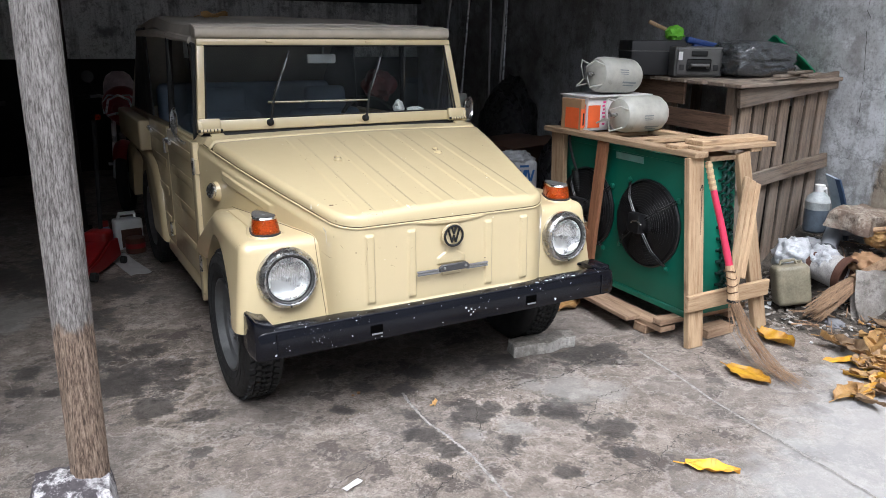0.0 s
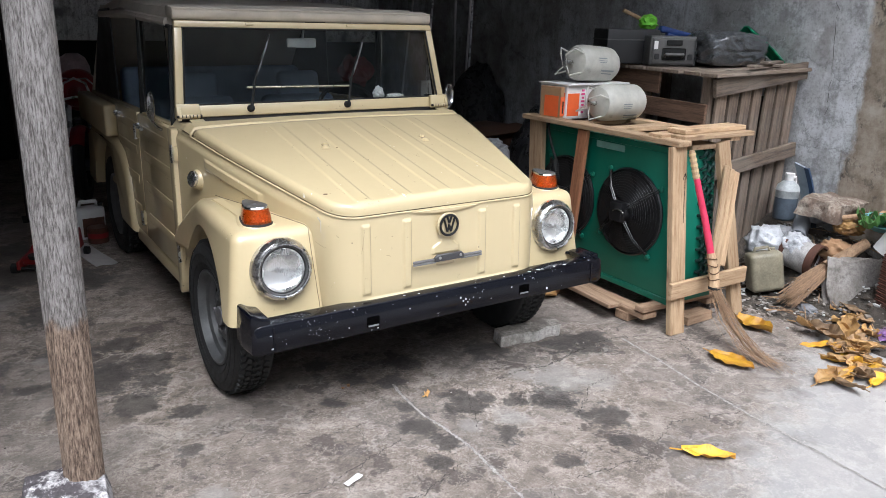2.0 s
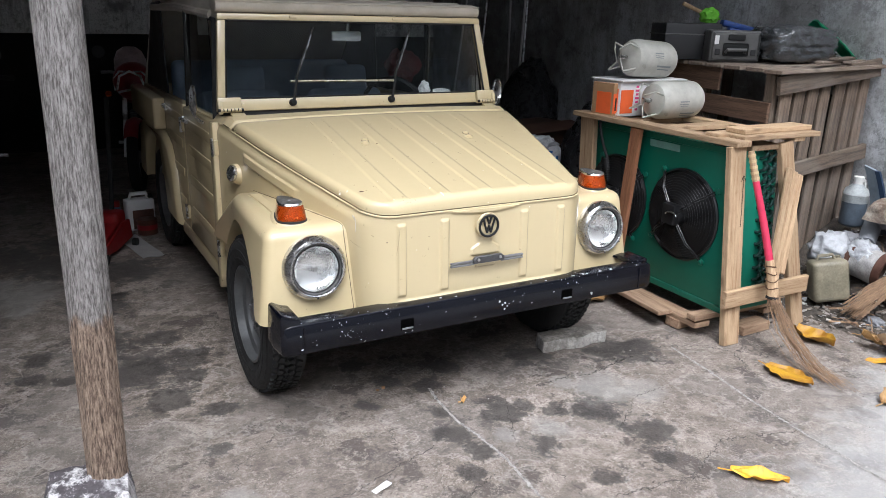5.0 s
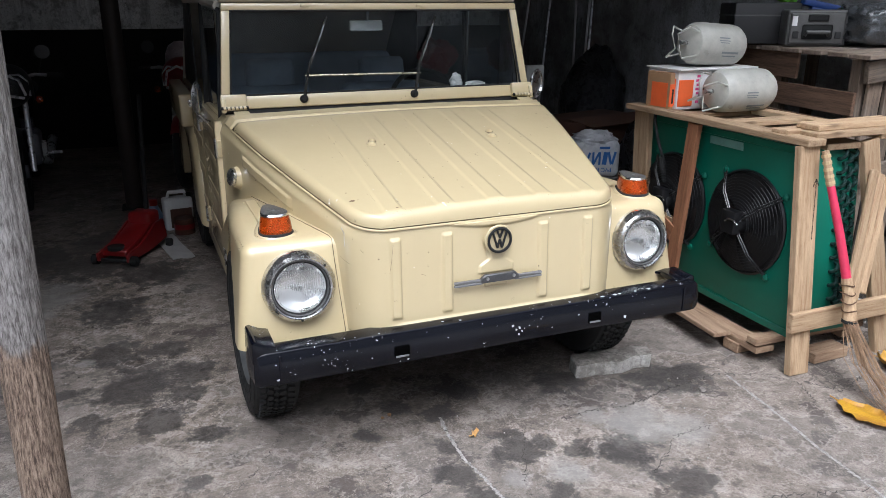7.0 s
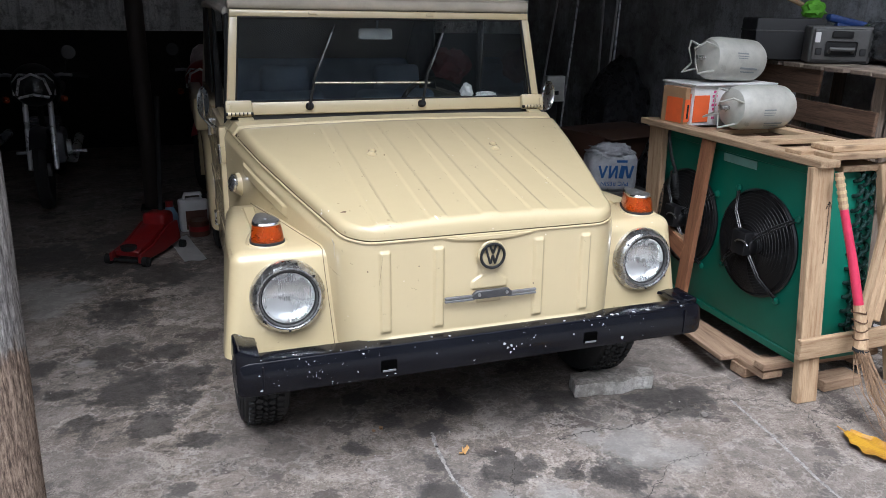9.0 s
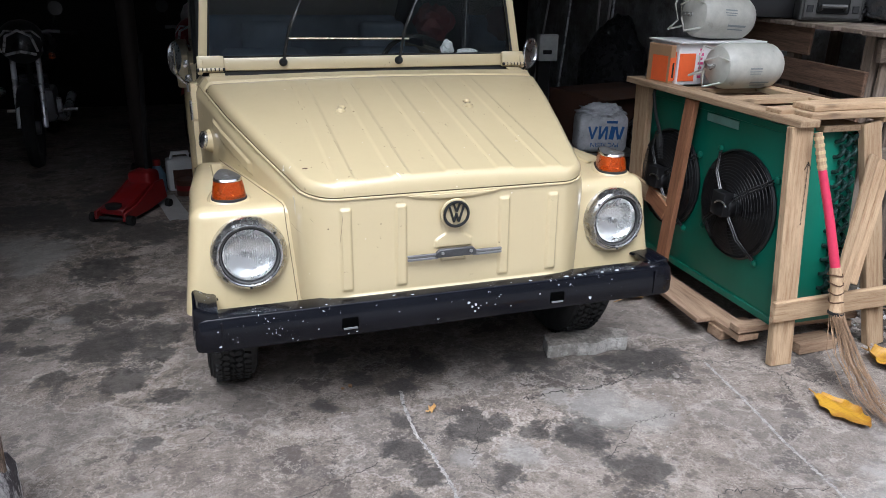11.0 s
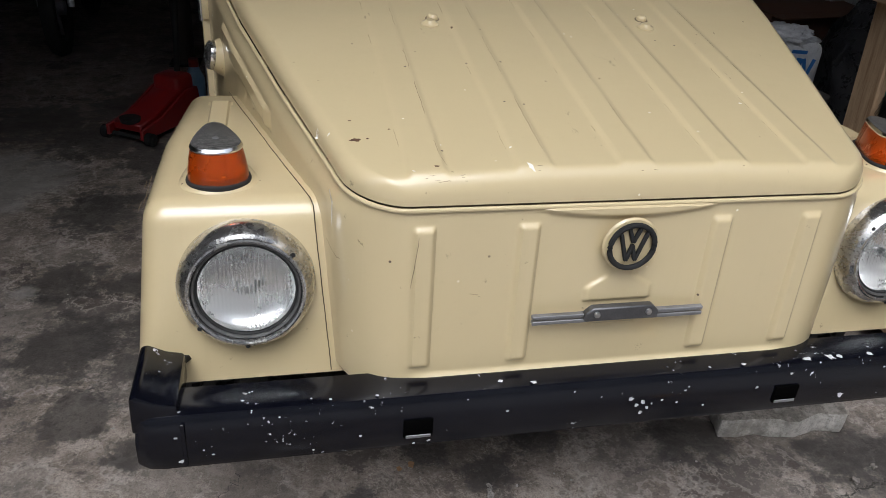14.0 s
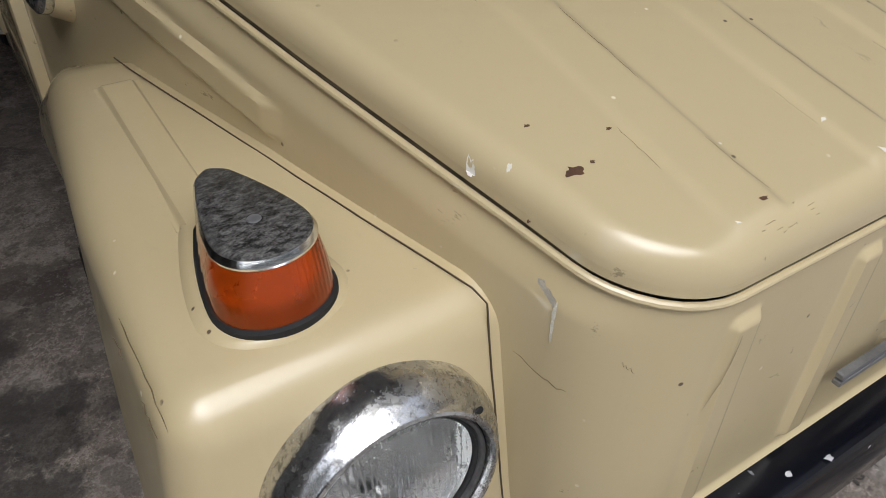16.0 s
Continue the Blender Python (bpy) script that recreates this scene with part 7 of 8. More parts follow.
jug = thing("plastic_jug", "scuffed blue-grey plastic jug with a white neck", "jug", pose(2.793, 0.42, 0.350) @ Matrix.Diagonal((0.80, 0.80, 0.93, 1)))
part("body", lathe([(0.0, 0.0), (0.075, 0.002), (0.085, 0.015), (0.087, 0.155)], 32), plain("murky_blue_plastic", (0.075, 0.095, 0.12), 0.45, 0, 0.4, 14, 0.2), jug)
part("shoulder", lathe([(0.087, 0.155), (0.088, 0.158), (0.087, 0.20), (0.090, 0.205), (0.078, 0.238), (0.045, 0.262), (0.032, 0.272)], 32), plain("grimy_white_plastic", (0.36, 0.38, 0.38), 0.45, 0, 0.45, 16, 0.2), jug, "grimy white upper half")
part("neck", lathe([(0.032, 0.268), (0.032, 0.30), (0.037, 0.302), (0.037, 0.318), (0.0, 0.320)], 24), TAPE_WHITE, jug)
part("handle", tube([(0.03, 0, 0.28), (0.07, 0, 0.285), (0.085, 0, 0.24), (0.078, 0, 0.20)], 0.012, 8), TAPE_WHITE, jug)
NAVY = plain("dull_navy_plastic", (0.025, 0.05, 0.10), 0.5, 0, 0.35, 14)
PALE_BLUE = plain("pale_blue_grey_plastic", (0.24, 0.29, 0.33), 0.5, 0, 0.3, 10)
pan = thing("plastic_sheet", "bent pale blue plastic sheet leaning on the wall", "sheet", pose(2.955, 0.38, 0.30, 0, -6, 0))
part("sheet", grid(lambda u, v: (0.02 * math.sin(3 * v), -0.07 + 0.075 * u + 0.07 * v + 0.02 * v * v, 0.40 * v - 0.02 * (1 - u) * v), 6, 12, thick=0.014), PALE_BLUE, pan)
part("grey_edge", grid(lambda u, v: (-0.010 + 0.02 * math.sin(3 * v), -0.10 + 0.03 * u + 0.07 * v + 0.02 * v * v, 0.38 * v), 4, 12, thick=0.014), NAVY, pan)
OLIVE = plain("yellowed_plastic", (0.22, 0.195, 0.135), 0.55, 0, 0.5, 11, 0.25)
jc = thing("jerry_can", "dirty olive-yellow plastic jerry can lying among rubbish", "jerry can", pose(2.29, 0.13, 0.05, -6, -9, -30) @ Matrix.Diagonal((0.92, 0.92, 0.92, 1)))
part("body", box((0.21, 0.13, 0.25), (0, 0, 0.125), 0.030, 4), OLIVE, jc)
part("handle", tube([(-0.06, 0, 0.25), (-0.05, 0, 0.275), (0.03, 0, 0.275), (0.04, 0, 0.25)], 0.010, 8), OLIVE, jc)
part("cap", lathe([(0.018, 0.245), (0.018, 0.262), (0.0, 0.264)], 18), OLIVE, jc, at=pose(0.065, 0.02, 0))
RUST = plain("brown_rusty_paint", (0.10, 0.045, 0.03), 0.6, 0.2, 0.45, 14)
bu = thing("paint_pail", "white dirty paint pail with a brown rim, lying on its side", "pail", pose(2.52, 0.085, 0.235, 0, 97, -84) @ Matrix.Diagonal((1.1, 1.1, 1.1, 1)))
part("wall", lathe([(0.0, -0.10), (0.078, -0.10), (0.088, 0.09), (0.091, 0.095), (0.085, 0.09), (0.076, -0.09), (0.0, -0.09)], 36), plain("stained_white_tin", (0.40, 0.385, 0.37), 0.5, 0, 0.6, 22), bu)
part("rim_band", lathe([(0.0885, 0.055), (0.0925, 0.058), (0.0945, 0.096), (0.084, 0.098), (0.083, 0.06)], 36), RUST, bu)
part("base_band", lathe([(0.081, -0.102), (0.084, -0.07), (0.0815, -0.068)], 36), RUST, bu)
part("inside", lathe([(0.0800, 0.050), (0.078, -0.06), (0.0, -0.065)], 30), plain("dark_brown_inside", (0.045, 0.022, 0.016), 0.5, 0, 0.6, 20), bu)
wbag = tagged(obj("plastic_bag", crumpled((0.27, 0.22, 0.22), 3.3, 0.28, 3.4), WHITE_BAG, 3.1), "crumpled white plastic bag with a black knot", "bag")
wbag.matrix_basis = pose(2.44, 0.28, 0.20, 0, 0, 15)
w2 = tagged(obj("plastic_bag", crumpled((0.20, 0.18, 0.17), 9.1, 0.25, 3.4), WHITE_BAG, 3.1), "small white plastic bag with red print", "bag")
w2.matrix_basis = pose(2.52, 0.14, 0.22, 0, 0, 60)
CEMENT = wall_material("broken_cement", (0.33, 0.305, 0.28), (0.19, 0.17, 0.15), 4.0)


def rough_block(sx, sy, sz, seed, amp=0.1):
    bm = bmesh.new()
    bmesh.ops.create_cube(bm, size=1)
    bmesh.ops.subdivide_edges(bm, edges=bm.edges[:], cuts=6, use_grid_fill=True)
    for v in bm.verts:
        d = Vector((v.co.x * 3, v.co.y * 3, v.co.z * 2))
        v.co += v.co.normalized() * amp * noise.noise(d + Vector((seed, seed, 0))) + Vector((0, 0, 0.3 * amp * noise.noise(d * 2.3)))
        v.co = Vector((v.co.x * sx, v.co.y * sy, max(-0.5, v.co.z) * sz + sz / 2))
    return bm


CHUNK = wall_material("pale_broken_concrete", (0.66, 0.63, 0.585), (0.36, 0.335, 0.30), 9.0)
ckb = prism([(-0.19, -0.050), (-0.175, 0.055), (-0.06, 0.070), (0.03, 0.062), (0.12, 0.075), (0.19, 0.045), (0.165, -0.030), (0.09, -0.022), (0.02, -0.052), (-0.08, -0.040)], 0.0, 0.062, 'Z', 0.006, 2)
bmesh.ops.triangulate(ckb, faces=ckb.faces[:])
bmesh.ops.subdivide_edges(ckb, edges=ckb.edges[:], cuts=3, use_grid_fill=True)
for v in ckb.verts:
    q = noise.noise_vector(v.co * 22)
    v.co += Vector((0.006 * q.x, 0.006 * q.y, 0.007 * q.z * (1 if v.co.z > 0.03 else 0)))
# upward faces take a darker tone than the sides
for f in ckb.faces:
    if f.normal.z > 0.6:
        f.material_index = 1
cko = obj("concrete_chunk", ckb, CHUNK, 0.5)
cko.data.materials.append(wall_material("grey_brown_concrete", (0.40, 0.365, 0.325), (0.21, 0.19, 0.165), 14.0))
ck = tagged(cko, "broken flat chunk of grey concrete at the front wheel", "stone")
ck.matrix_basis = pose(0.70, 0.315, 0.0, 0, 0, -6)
sl = tagged(obj("cement_slab", rough_block(0.40, 0.05, 0.33, 6.0, 0.12), CEMENT), "broken cement slab standing on edge", "stone")
sl.matrix_basis = pose(2.56, -0.25, 0.010, -16, 3, -22) @ Matrix.Diagonal((0.85, 1, 0.85, 1))
sf = tagged(obj("foam_block", rough_block(0.38, 0.24, 0.11, 2.0, 0.16), wall_material("dirty_foam", (0.40, 0.35, 0.29), (0.17, 0.12, 0.09), 7.0)), "dirty torn foam block on the heap", "foam")
sf.matrix_basis = pose(2.84, 0.14, 0.425, 4, 4, 8)
for k, (x, y, z, s) in enumerate(((2.80, 0.24, 0.24, 0.16), (2.72, 0.0, 0.18, 0.17), (2.88, -0.10, 0.24, 0.15), (2.62, -0.08, 0.12, 0.12), (2.93, -0.35, 0.3, 0.18))):
    o = tagged(obj("rubble_stone", rough_block(s, s * 0.8, s * 0.7, 4.4 * k, 0.3), CEMENT), "irregular grey broken cement rubble", "stone", "rubble on the heap")
    o.matrix_basis = pose(x, y, z - 0.06, 10 * k, -8 * k, 40 * k)
lg = thing("old_broom", "worn brown broom head of stiff twigs lying on the heap", "broom")
part("shaft", tube([(2.72, -0.165, 0.355), (2.58, -0.13, 0.28), (2.46, -0.105, 0.225)], 0.030, 10, r2=0.042), TWIG, lg)
rng = random.Random(3)
for k in range(120):
    a, q = rng.uniform(0, 6.28), rng.random() ** 0.5
    o1 = Vector((0, math.cos(a) * 0.036 * q, math.sin(a) * 0.036 * q))
    part("twig", tube([Vector((2.47, -0.108, 0.23)) + o1, Vector((2.35, -0.085, 0.155)) + o1 * 1.6, Vector((2.20 + rng.uniform(-0.03, 0.05), -0.06 + rng.gauss(0, 0.016), 0.075)) + o1 * 1.5], 0.0028, 4, r2=0.0015, caps=False), TWIG, lg)
WICKER, wkn, wkb = nodes_of("brown_woven_wicker")
wv = tex(wkn, "wave", 26, 1)
wv.bands_direction = 'Z'
wv.inputs["Distortion"].default_value = 1.5
wkn.links.new(ramp(wkn, wv.outputs["Fac"], (0.2, (0.045, 0.018, 0.012)), (0.7, (0.16, 0.06, 0.04))), wkb.inputs["Base Color"])
wkb.inputs["Roughness"].default_value = 0.55
bump(wkn, wkb, wv.outputs["Fac"], 0.7, 0.006)
wk = thing("wicker_bin", "reddish-brown woven square bin full of rubbish", "bin", pose(2.67, -0.58, 0.0, 0, 0, -24))
part("sides", box((0.36, 0.36, 0.52), (0, 0, 0.27), 0.012, 2), WICKER, wk)
for k in range(22):
    part("weave_band", box((0.366, 0.366, 0.014), (0, 0, 0.03 + 0.0235 * k), 0.005, 1), WICKER, wk)
part("rim", box((0.385, 0.385, 0.035), (0, 0, 0.54), 0.012, 2), WICKER, wk)
cupw = tagged(obj("foam_cup", lathe([(0.0, 0.0), (0.045, 0.0), (0.058, 0.11), (0.054, 0.11), (0.042, 0.008), (0.0, 0.008)], 28), TAPE_WHITE), "white plastic cup lying on the slab", "cup")
cupw.matrix_basis = pose(2.60, -0.31, 0.36, 28, 20, 0)
gbl = tagged(obj("plastic_bowl", lathe([(0.0, 0.0), (0.06, 0.0), (0.115, 0.05), (0.12, 0.05), (0.065, 0.008), (0.0, 0.008)], 32), plain("blue_green_plastic", (0.10, 0.26, 0.27), 0.4, 0, 0.2)), "shallow blue-green plastic bowl of scraps", "bowl")
gbl.matrix_basis = pose(2.80, -0.19, 0.435, 6, -8, 0)
rng = random.Random(77)
for k in range(12):
    o = obj("vegetable_leaf", leaf_mesh(rng.uniform(0.08, 0.16), rng.uniform(0.04, 0.07), 0.9, k * 2.1), plain("wilted_green", (0.07, 0.17, 0.04), 0.5, 0, 0.4) if k == 0 else (bpy.data.materials["wilted_green"] if k % 3 else LEAF_B))
    tagged(o, "wilted green vegetable leaf on the rubbish", "leaf", "scraps in the bowl")
    o.matrix_basis = pose(2.80 + rng.gauss(0, 0.07), -0.19 + rng.gauss(0, 0.07), 0.455 + 0.02 * rng.random(), rng.uniform(-20, 20), rng.uniform(-20, 20), rng.uniform(0, 360))
for k in range(14):
    o = obj("fallen_leaf", leaf_mesh(rng.uniform(0.12, 0.2), rng.uniform(0.06, 0.1), 0.8, k * 1.9 + 4), LEAF_B if k % 3 else LEAF_O)
    tagged(o, "dry brown leaf on top of the bin", "leaf", "leaves on the bin")
    o.matrix_basis = pose(2.72 + rng.gauss(0, 0.1), -0.60 + rng.gauss(0, 0.1), 0.56 + 0.03 * rng.random(), rng.uniform(-25, 25), rng.uniform(-25, 25), rng.uniform(0, 360))
for k, (a, b) in enumerate((((2.72, 0.02, 0.46), (3.0, -0.22, 0.50)), ((2.10, -0.02, 0.012), (2.28, -0.20, 0.018)), ((2.85, -0.30, 0.36), (2.99, 0.10, 0.44)))):
    o = tagged(obj("stick", tube([a, ((a[0] + b[0]) / 2, (a[1] + b[1]) / 2 + 0.01, (a[2] + b[2]) / 2 + 0.005), b], 0.016 if k != 1 else 0.006, 8, r2=0.01 if k != 1 else 0.004), TWIG), "bare brown stick lying in the rubbish", "stick")
pw = tagged(obj("wrapper", crumpled((0.20, 0.14, 0.06), 5.0, 0.4, 4, 3), plain("purple_film", (0.22, 0.12, 0.28), 0.3, 0, 0.5, 20, 0.6)), "crumpled purple and white plastic wrapper", "wrapper")
pw.matrix_basis = pose(2.33, -0.58, 0.0, 0, 0, 30)
pp = tagged(obj("paper_scrap", grid(lambda u, v: (0.078 * u, 0.024 * v, 0.004 + 0.004 * noise.noise((u * 2, v * 2, 0))), 8, 4, thick=0.0008), TAPE_WHITE), "small scrap of white paper on the floor", "paper")
pp.matrix_basis = pose(-0.605, -0.385, 0.003, 0, 0, 25)
for k, (x, y, s) in enumerate(((0.93, 0.02, 0.022), (0.78, 0.10, 0.015), (0.86, 0.14, 0.012), (-0.3, 0.28, 0.012), (-0.33, 0.27, 0.009))):
    o = tagged(obj("pebble", rough_block(s, s, s * 0.6, k * 3.0, 0.3), CEMENT if k < 3 else BROWN_CARD), "small loose pebble on the concrete floor", "stone", "pebbles on the floor")
    o.matrix_basis = pose(x, y, 0.003, 0, 0, 50 * k)

# more clutter on the heap
rng = random.Random(99)
GREY_CLOTH = plain("grey_rag", (0.20, 0.20, 0.21), 0.9, 0, 0.4, 14, 0.6)
for k, (x, y, z, sx, sy, sz, mat, lab) in enumerate(((2.62, 0.30, 0.22, 0.26, 0.2, 0.16, GREY_CLOTH, "crumpled grey rag on the heap"), (2.50, -0.02, 0.08, 0.20, 0.16, 0.10, BLACK_BAG, "torn black plastic bag in the heap"),
                                                      (2.68, -0.02, 0.22, 0.24, 0.18, 0.14, BROWN_CARD, "crushed brown carton in the heap"), (2.40, 0.02, 0.03, 0.16, 0.12, 0.08, BLACK_BAG, "torn black plastic bag in the heap"),
                                                      (2.88, 0.26, 0.36, 0.2, 0.2, 0.15, GREY_CLOTH, "crumpled grey rag on the heap"), (2.92, -0.12, 0.40, 0.22, 0.2, 0.12, BROWN_CARD, "crushed brown carton in the heap"),
                                                      (2.30, -0.14, 0.0, 0.14, 0.10, 0.05, GREY_CLOTH, "flattened grey rag on the floor"), (2.80, 0.0, 0.36, 0.18, 0.14, 0.10, LEAF_O, "crumpled orange-brown paper on the heap"))):
    o = tagged(obj("rag" if mat is GREY_CLOTH else ("torn_bag" if mat is BLACK_BAG else "crushed_carton"), crumpled((sx, sy, sz), 3.7 * k + 1, 0.32, 3.6), mat, 3.1), lab, "rubbish")
    o.matrix_basis = pose(x, y, z, 0, 0, 37 * k)
pipe = tagged(obj("drain_pipe", tube([(2.66, 0.22, 0.30), (2.90, 0.34, 0.42)], 0.05, 20), plain("grey_pvc", (0.24, 0.25, 0.27), 0.5)), "short grey plastic drain pipe on the heap", "pipe")
for k in range(26):
    x, y = rng.uniform(2.1, 2.85), rng.uniform(-0.25, 0.35)
    z = heap((x - 2.02) / 1.04, (y + 1.6) / 2.2)[2]
    a = rng.uniform(0, 3.14)
    ln = rng.uniform(0.06, 0.2)
    o = tagged(obj("twig", tube([(x - ln * math.cos(a), y - ln * math.sin(a), z + 0.012), (x, y, z + 0.02 + 0.02 * rng.random()), (x + ln * math.cos(a), y + ln * math.sin(a), z + 0.014)], 0.0035, 5, r2=0.002), TWIG), "thin dry brown twig among the litter", "twig", "twigs in the litter")

# ---- back of the garage ----
RED = plain("red_jack_enamel", (0.22, 0.009, 0.010), 0.4, 0, 0.3, 9)
jk = thing("floor_jack", "red hydraulic trolley jack standing on the floor", "jack", pose(-1.33, 2.46, 0.0, 0, 0, -30) @ Matrix.Diagonal((0.9, 0.82, 0.9, 1)))
part("frame_side", prism([(0.0, 0.03), (0.0, 0.085), (0.18, 0.11), (0.42, 0.20), (0.52, 0.20), (0.55, 0.06), (0.30, 0.03)], -0.115, -0.095, 'X', 0.004, 1), RED, jk)
part("frame_side", prism([(0.0, 0.03), (0.0, 0.085), (0.18, 0.11), (0.42, 0.20), (0.52, 0.20), (0.55, 0.06), (0.30, 0.03)], 0.095, 0.115, 'X', 0.004, 1), RED, jk)
part("lift_arm", prism([(0.03, 0.06), (0.03, 0.10), (0.20, 0.13), (0.42, 0.21), (0.50, 0.16)], -0.085, 0.085, 'X', 0.006, 1), RED, jk)
part("cylinder_cover", box((0.17, 0.16, 0.16), (0, 0.46, 0.19), 0.03, 3), RED, jk)
part("saddle", lathe([(0.0, 0.10), (0.05, 0.10), (0.055, 0.125), (0.0, 0.125)], 24), DARK, jk, at=pose(0, 0.06, 0))
part("front_axle", tube([(-0.16, 0.03, 0.035), (0.16, 0.03, 0.035)], 0.012, 8), DARK, jk)
for s in (-1, 1):
    part("front_roller", tube([(s * 0.118, 0.03, 0.035), (s * 0.155, 0.03, 0.035)], 0.034, 18), DARK, jk)
    part("rear_caster", tube([(s * 0.135, 0.50, 0.032), (s * 0.165, 0.50, 0.032)], 0.031, 18), DARK, jk)
part("handle", tube([(0, 0.50, 0.22), (0.0, 0.60, 1.05)], 0.016, 10), DARK, jk)

CAN = thing("oil_can", "white rectangular oil can with a dark label", "can", pose(-0.93, 3.16, 0.0, 0, 0, 8))
part("body", box((0.19, 0.11, 0.22), (0, 0, 0.11), 0.018, 3), TAPE_WHITE, CAN)
part("label_panel", box((0.14, 0.003, 0.13), (0.012, -0.0565, 0.085), 0.001, 1), RUST, CAN, "dark red printed label")
part("grip", tube([(-0.06, 0, 0.215), (-0.05, 0, 0.255), (0.05, 0, 0.255), (0.06, 0, 0.215)], 0.014, 8), TAPE_WHITE, CAN)
part("cap", lathe([(0.02, 0.21), (0.02, 0.24), (0.0, 0.242)], 18), DARK, CAN, at=pose(0.075, 0, 0))
rc = thing("spray_bottle", "red and blue plastic bottle beside the oil can", "bottle", pose(-1.08, 3.12, 0.0))
part("body", lathe([(0.0, 0.0), (0.05, 0.0), (0.052, 0.12), (0.03, 0.17), (0.022, 0.19)], 24), plain("pale_blue_plastic", (0.16, 0.28, 0.40), 0.4), rc)
part("cap", lathe([(0.026, 0.185), (0.026, 0.225), (0.0, 0.228)], 18), RED, rc)
rp_ = thing("oil_tin", "round red oil tin on the floor", "tin", pose(-0.90, 3.03, 0.0))
part("body", lathe([(0.0, 0.0), (0.065, 0.0), (0.066, 0.004), (0.065, 0.10), (0.060, 0.105), (0.0, 0.105)], 28), RUST, rp_)
part("band", lathe([(0.0665, 0.035), (0.067, 0.04), (0.067, 0.065), (0.0665, 0.07)], 28), RED, rp_)
card = tagged(obj("cardboard_sheet", grid(lambda u, v: (0.13 * (u - 0.5), 0.55 * (v - 0.5), 0.006 + 0.01 * noise.noise((u * 2, v * 3, 0))), 6, 10, thick=0.004), plain("grey_card", (0.42, 0.41, 0.40), 0.8, 0, 0.15)), "flat strip of grey cardboard on the floor", "cardboard")
card.matrix_basis = pose(-0.99, 2.72, 0.004, 0, 0, 12)
colm = thing("steel_column", "dark brown pipe column holding the roof", "column", pose(-1.22, 3.85, 0.0))
part("pipe", tube([(0, 0, 0), (0, 0, 2.62)], 0.062, 20), plain("dark_brown_paint", (0.035, 0.026, 0.022), 0.6, 0.1, 0.4, 8), colm)
part("base_plate", box((0.18, 0.18, 0.012), (0, 0, 0.006), 0.002, 1), DARK, colm)


# motorcycle, seen from its front
BODY_BLACK = plain("dusty_black_fairing", (0.02, 0.02, 0.022), 0.4, 0, 0.4, 10)
SILVER = plain("silver_trim", (0.70, 0.70, 0.71), 0.3, 0.5, 0.2, 12)


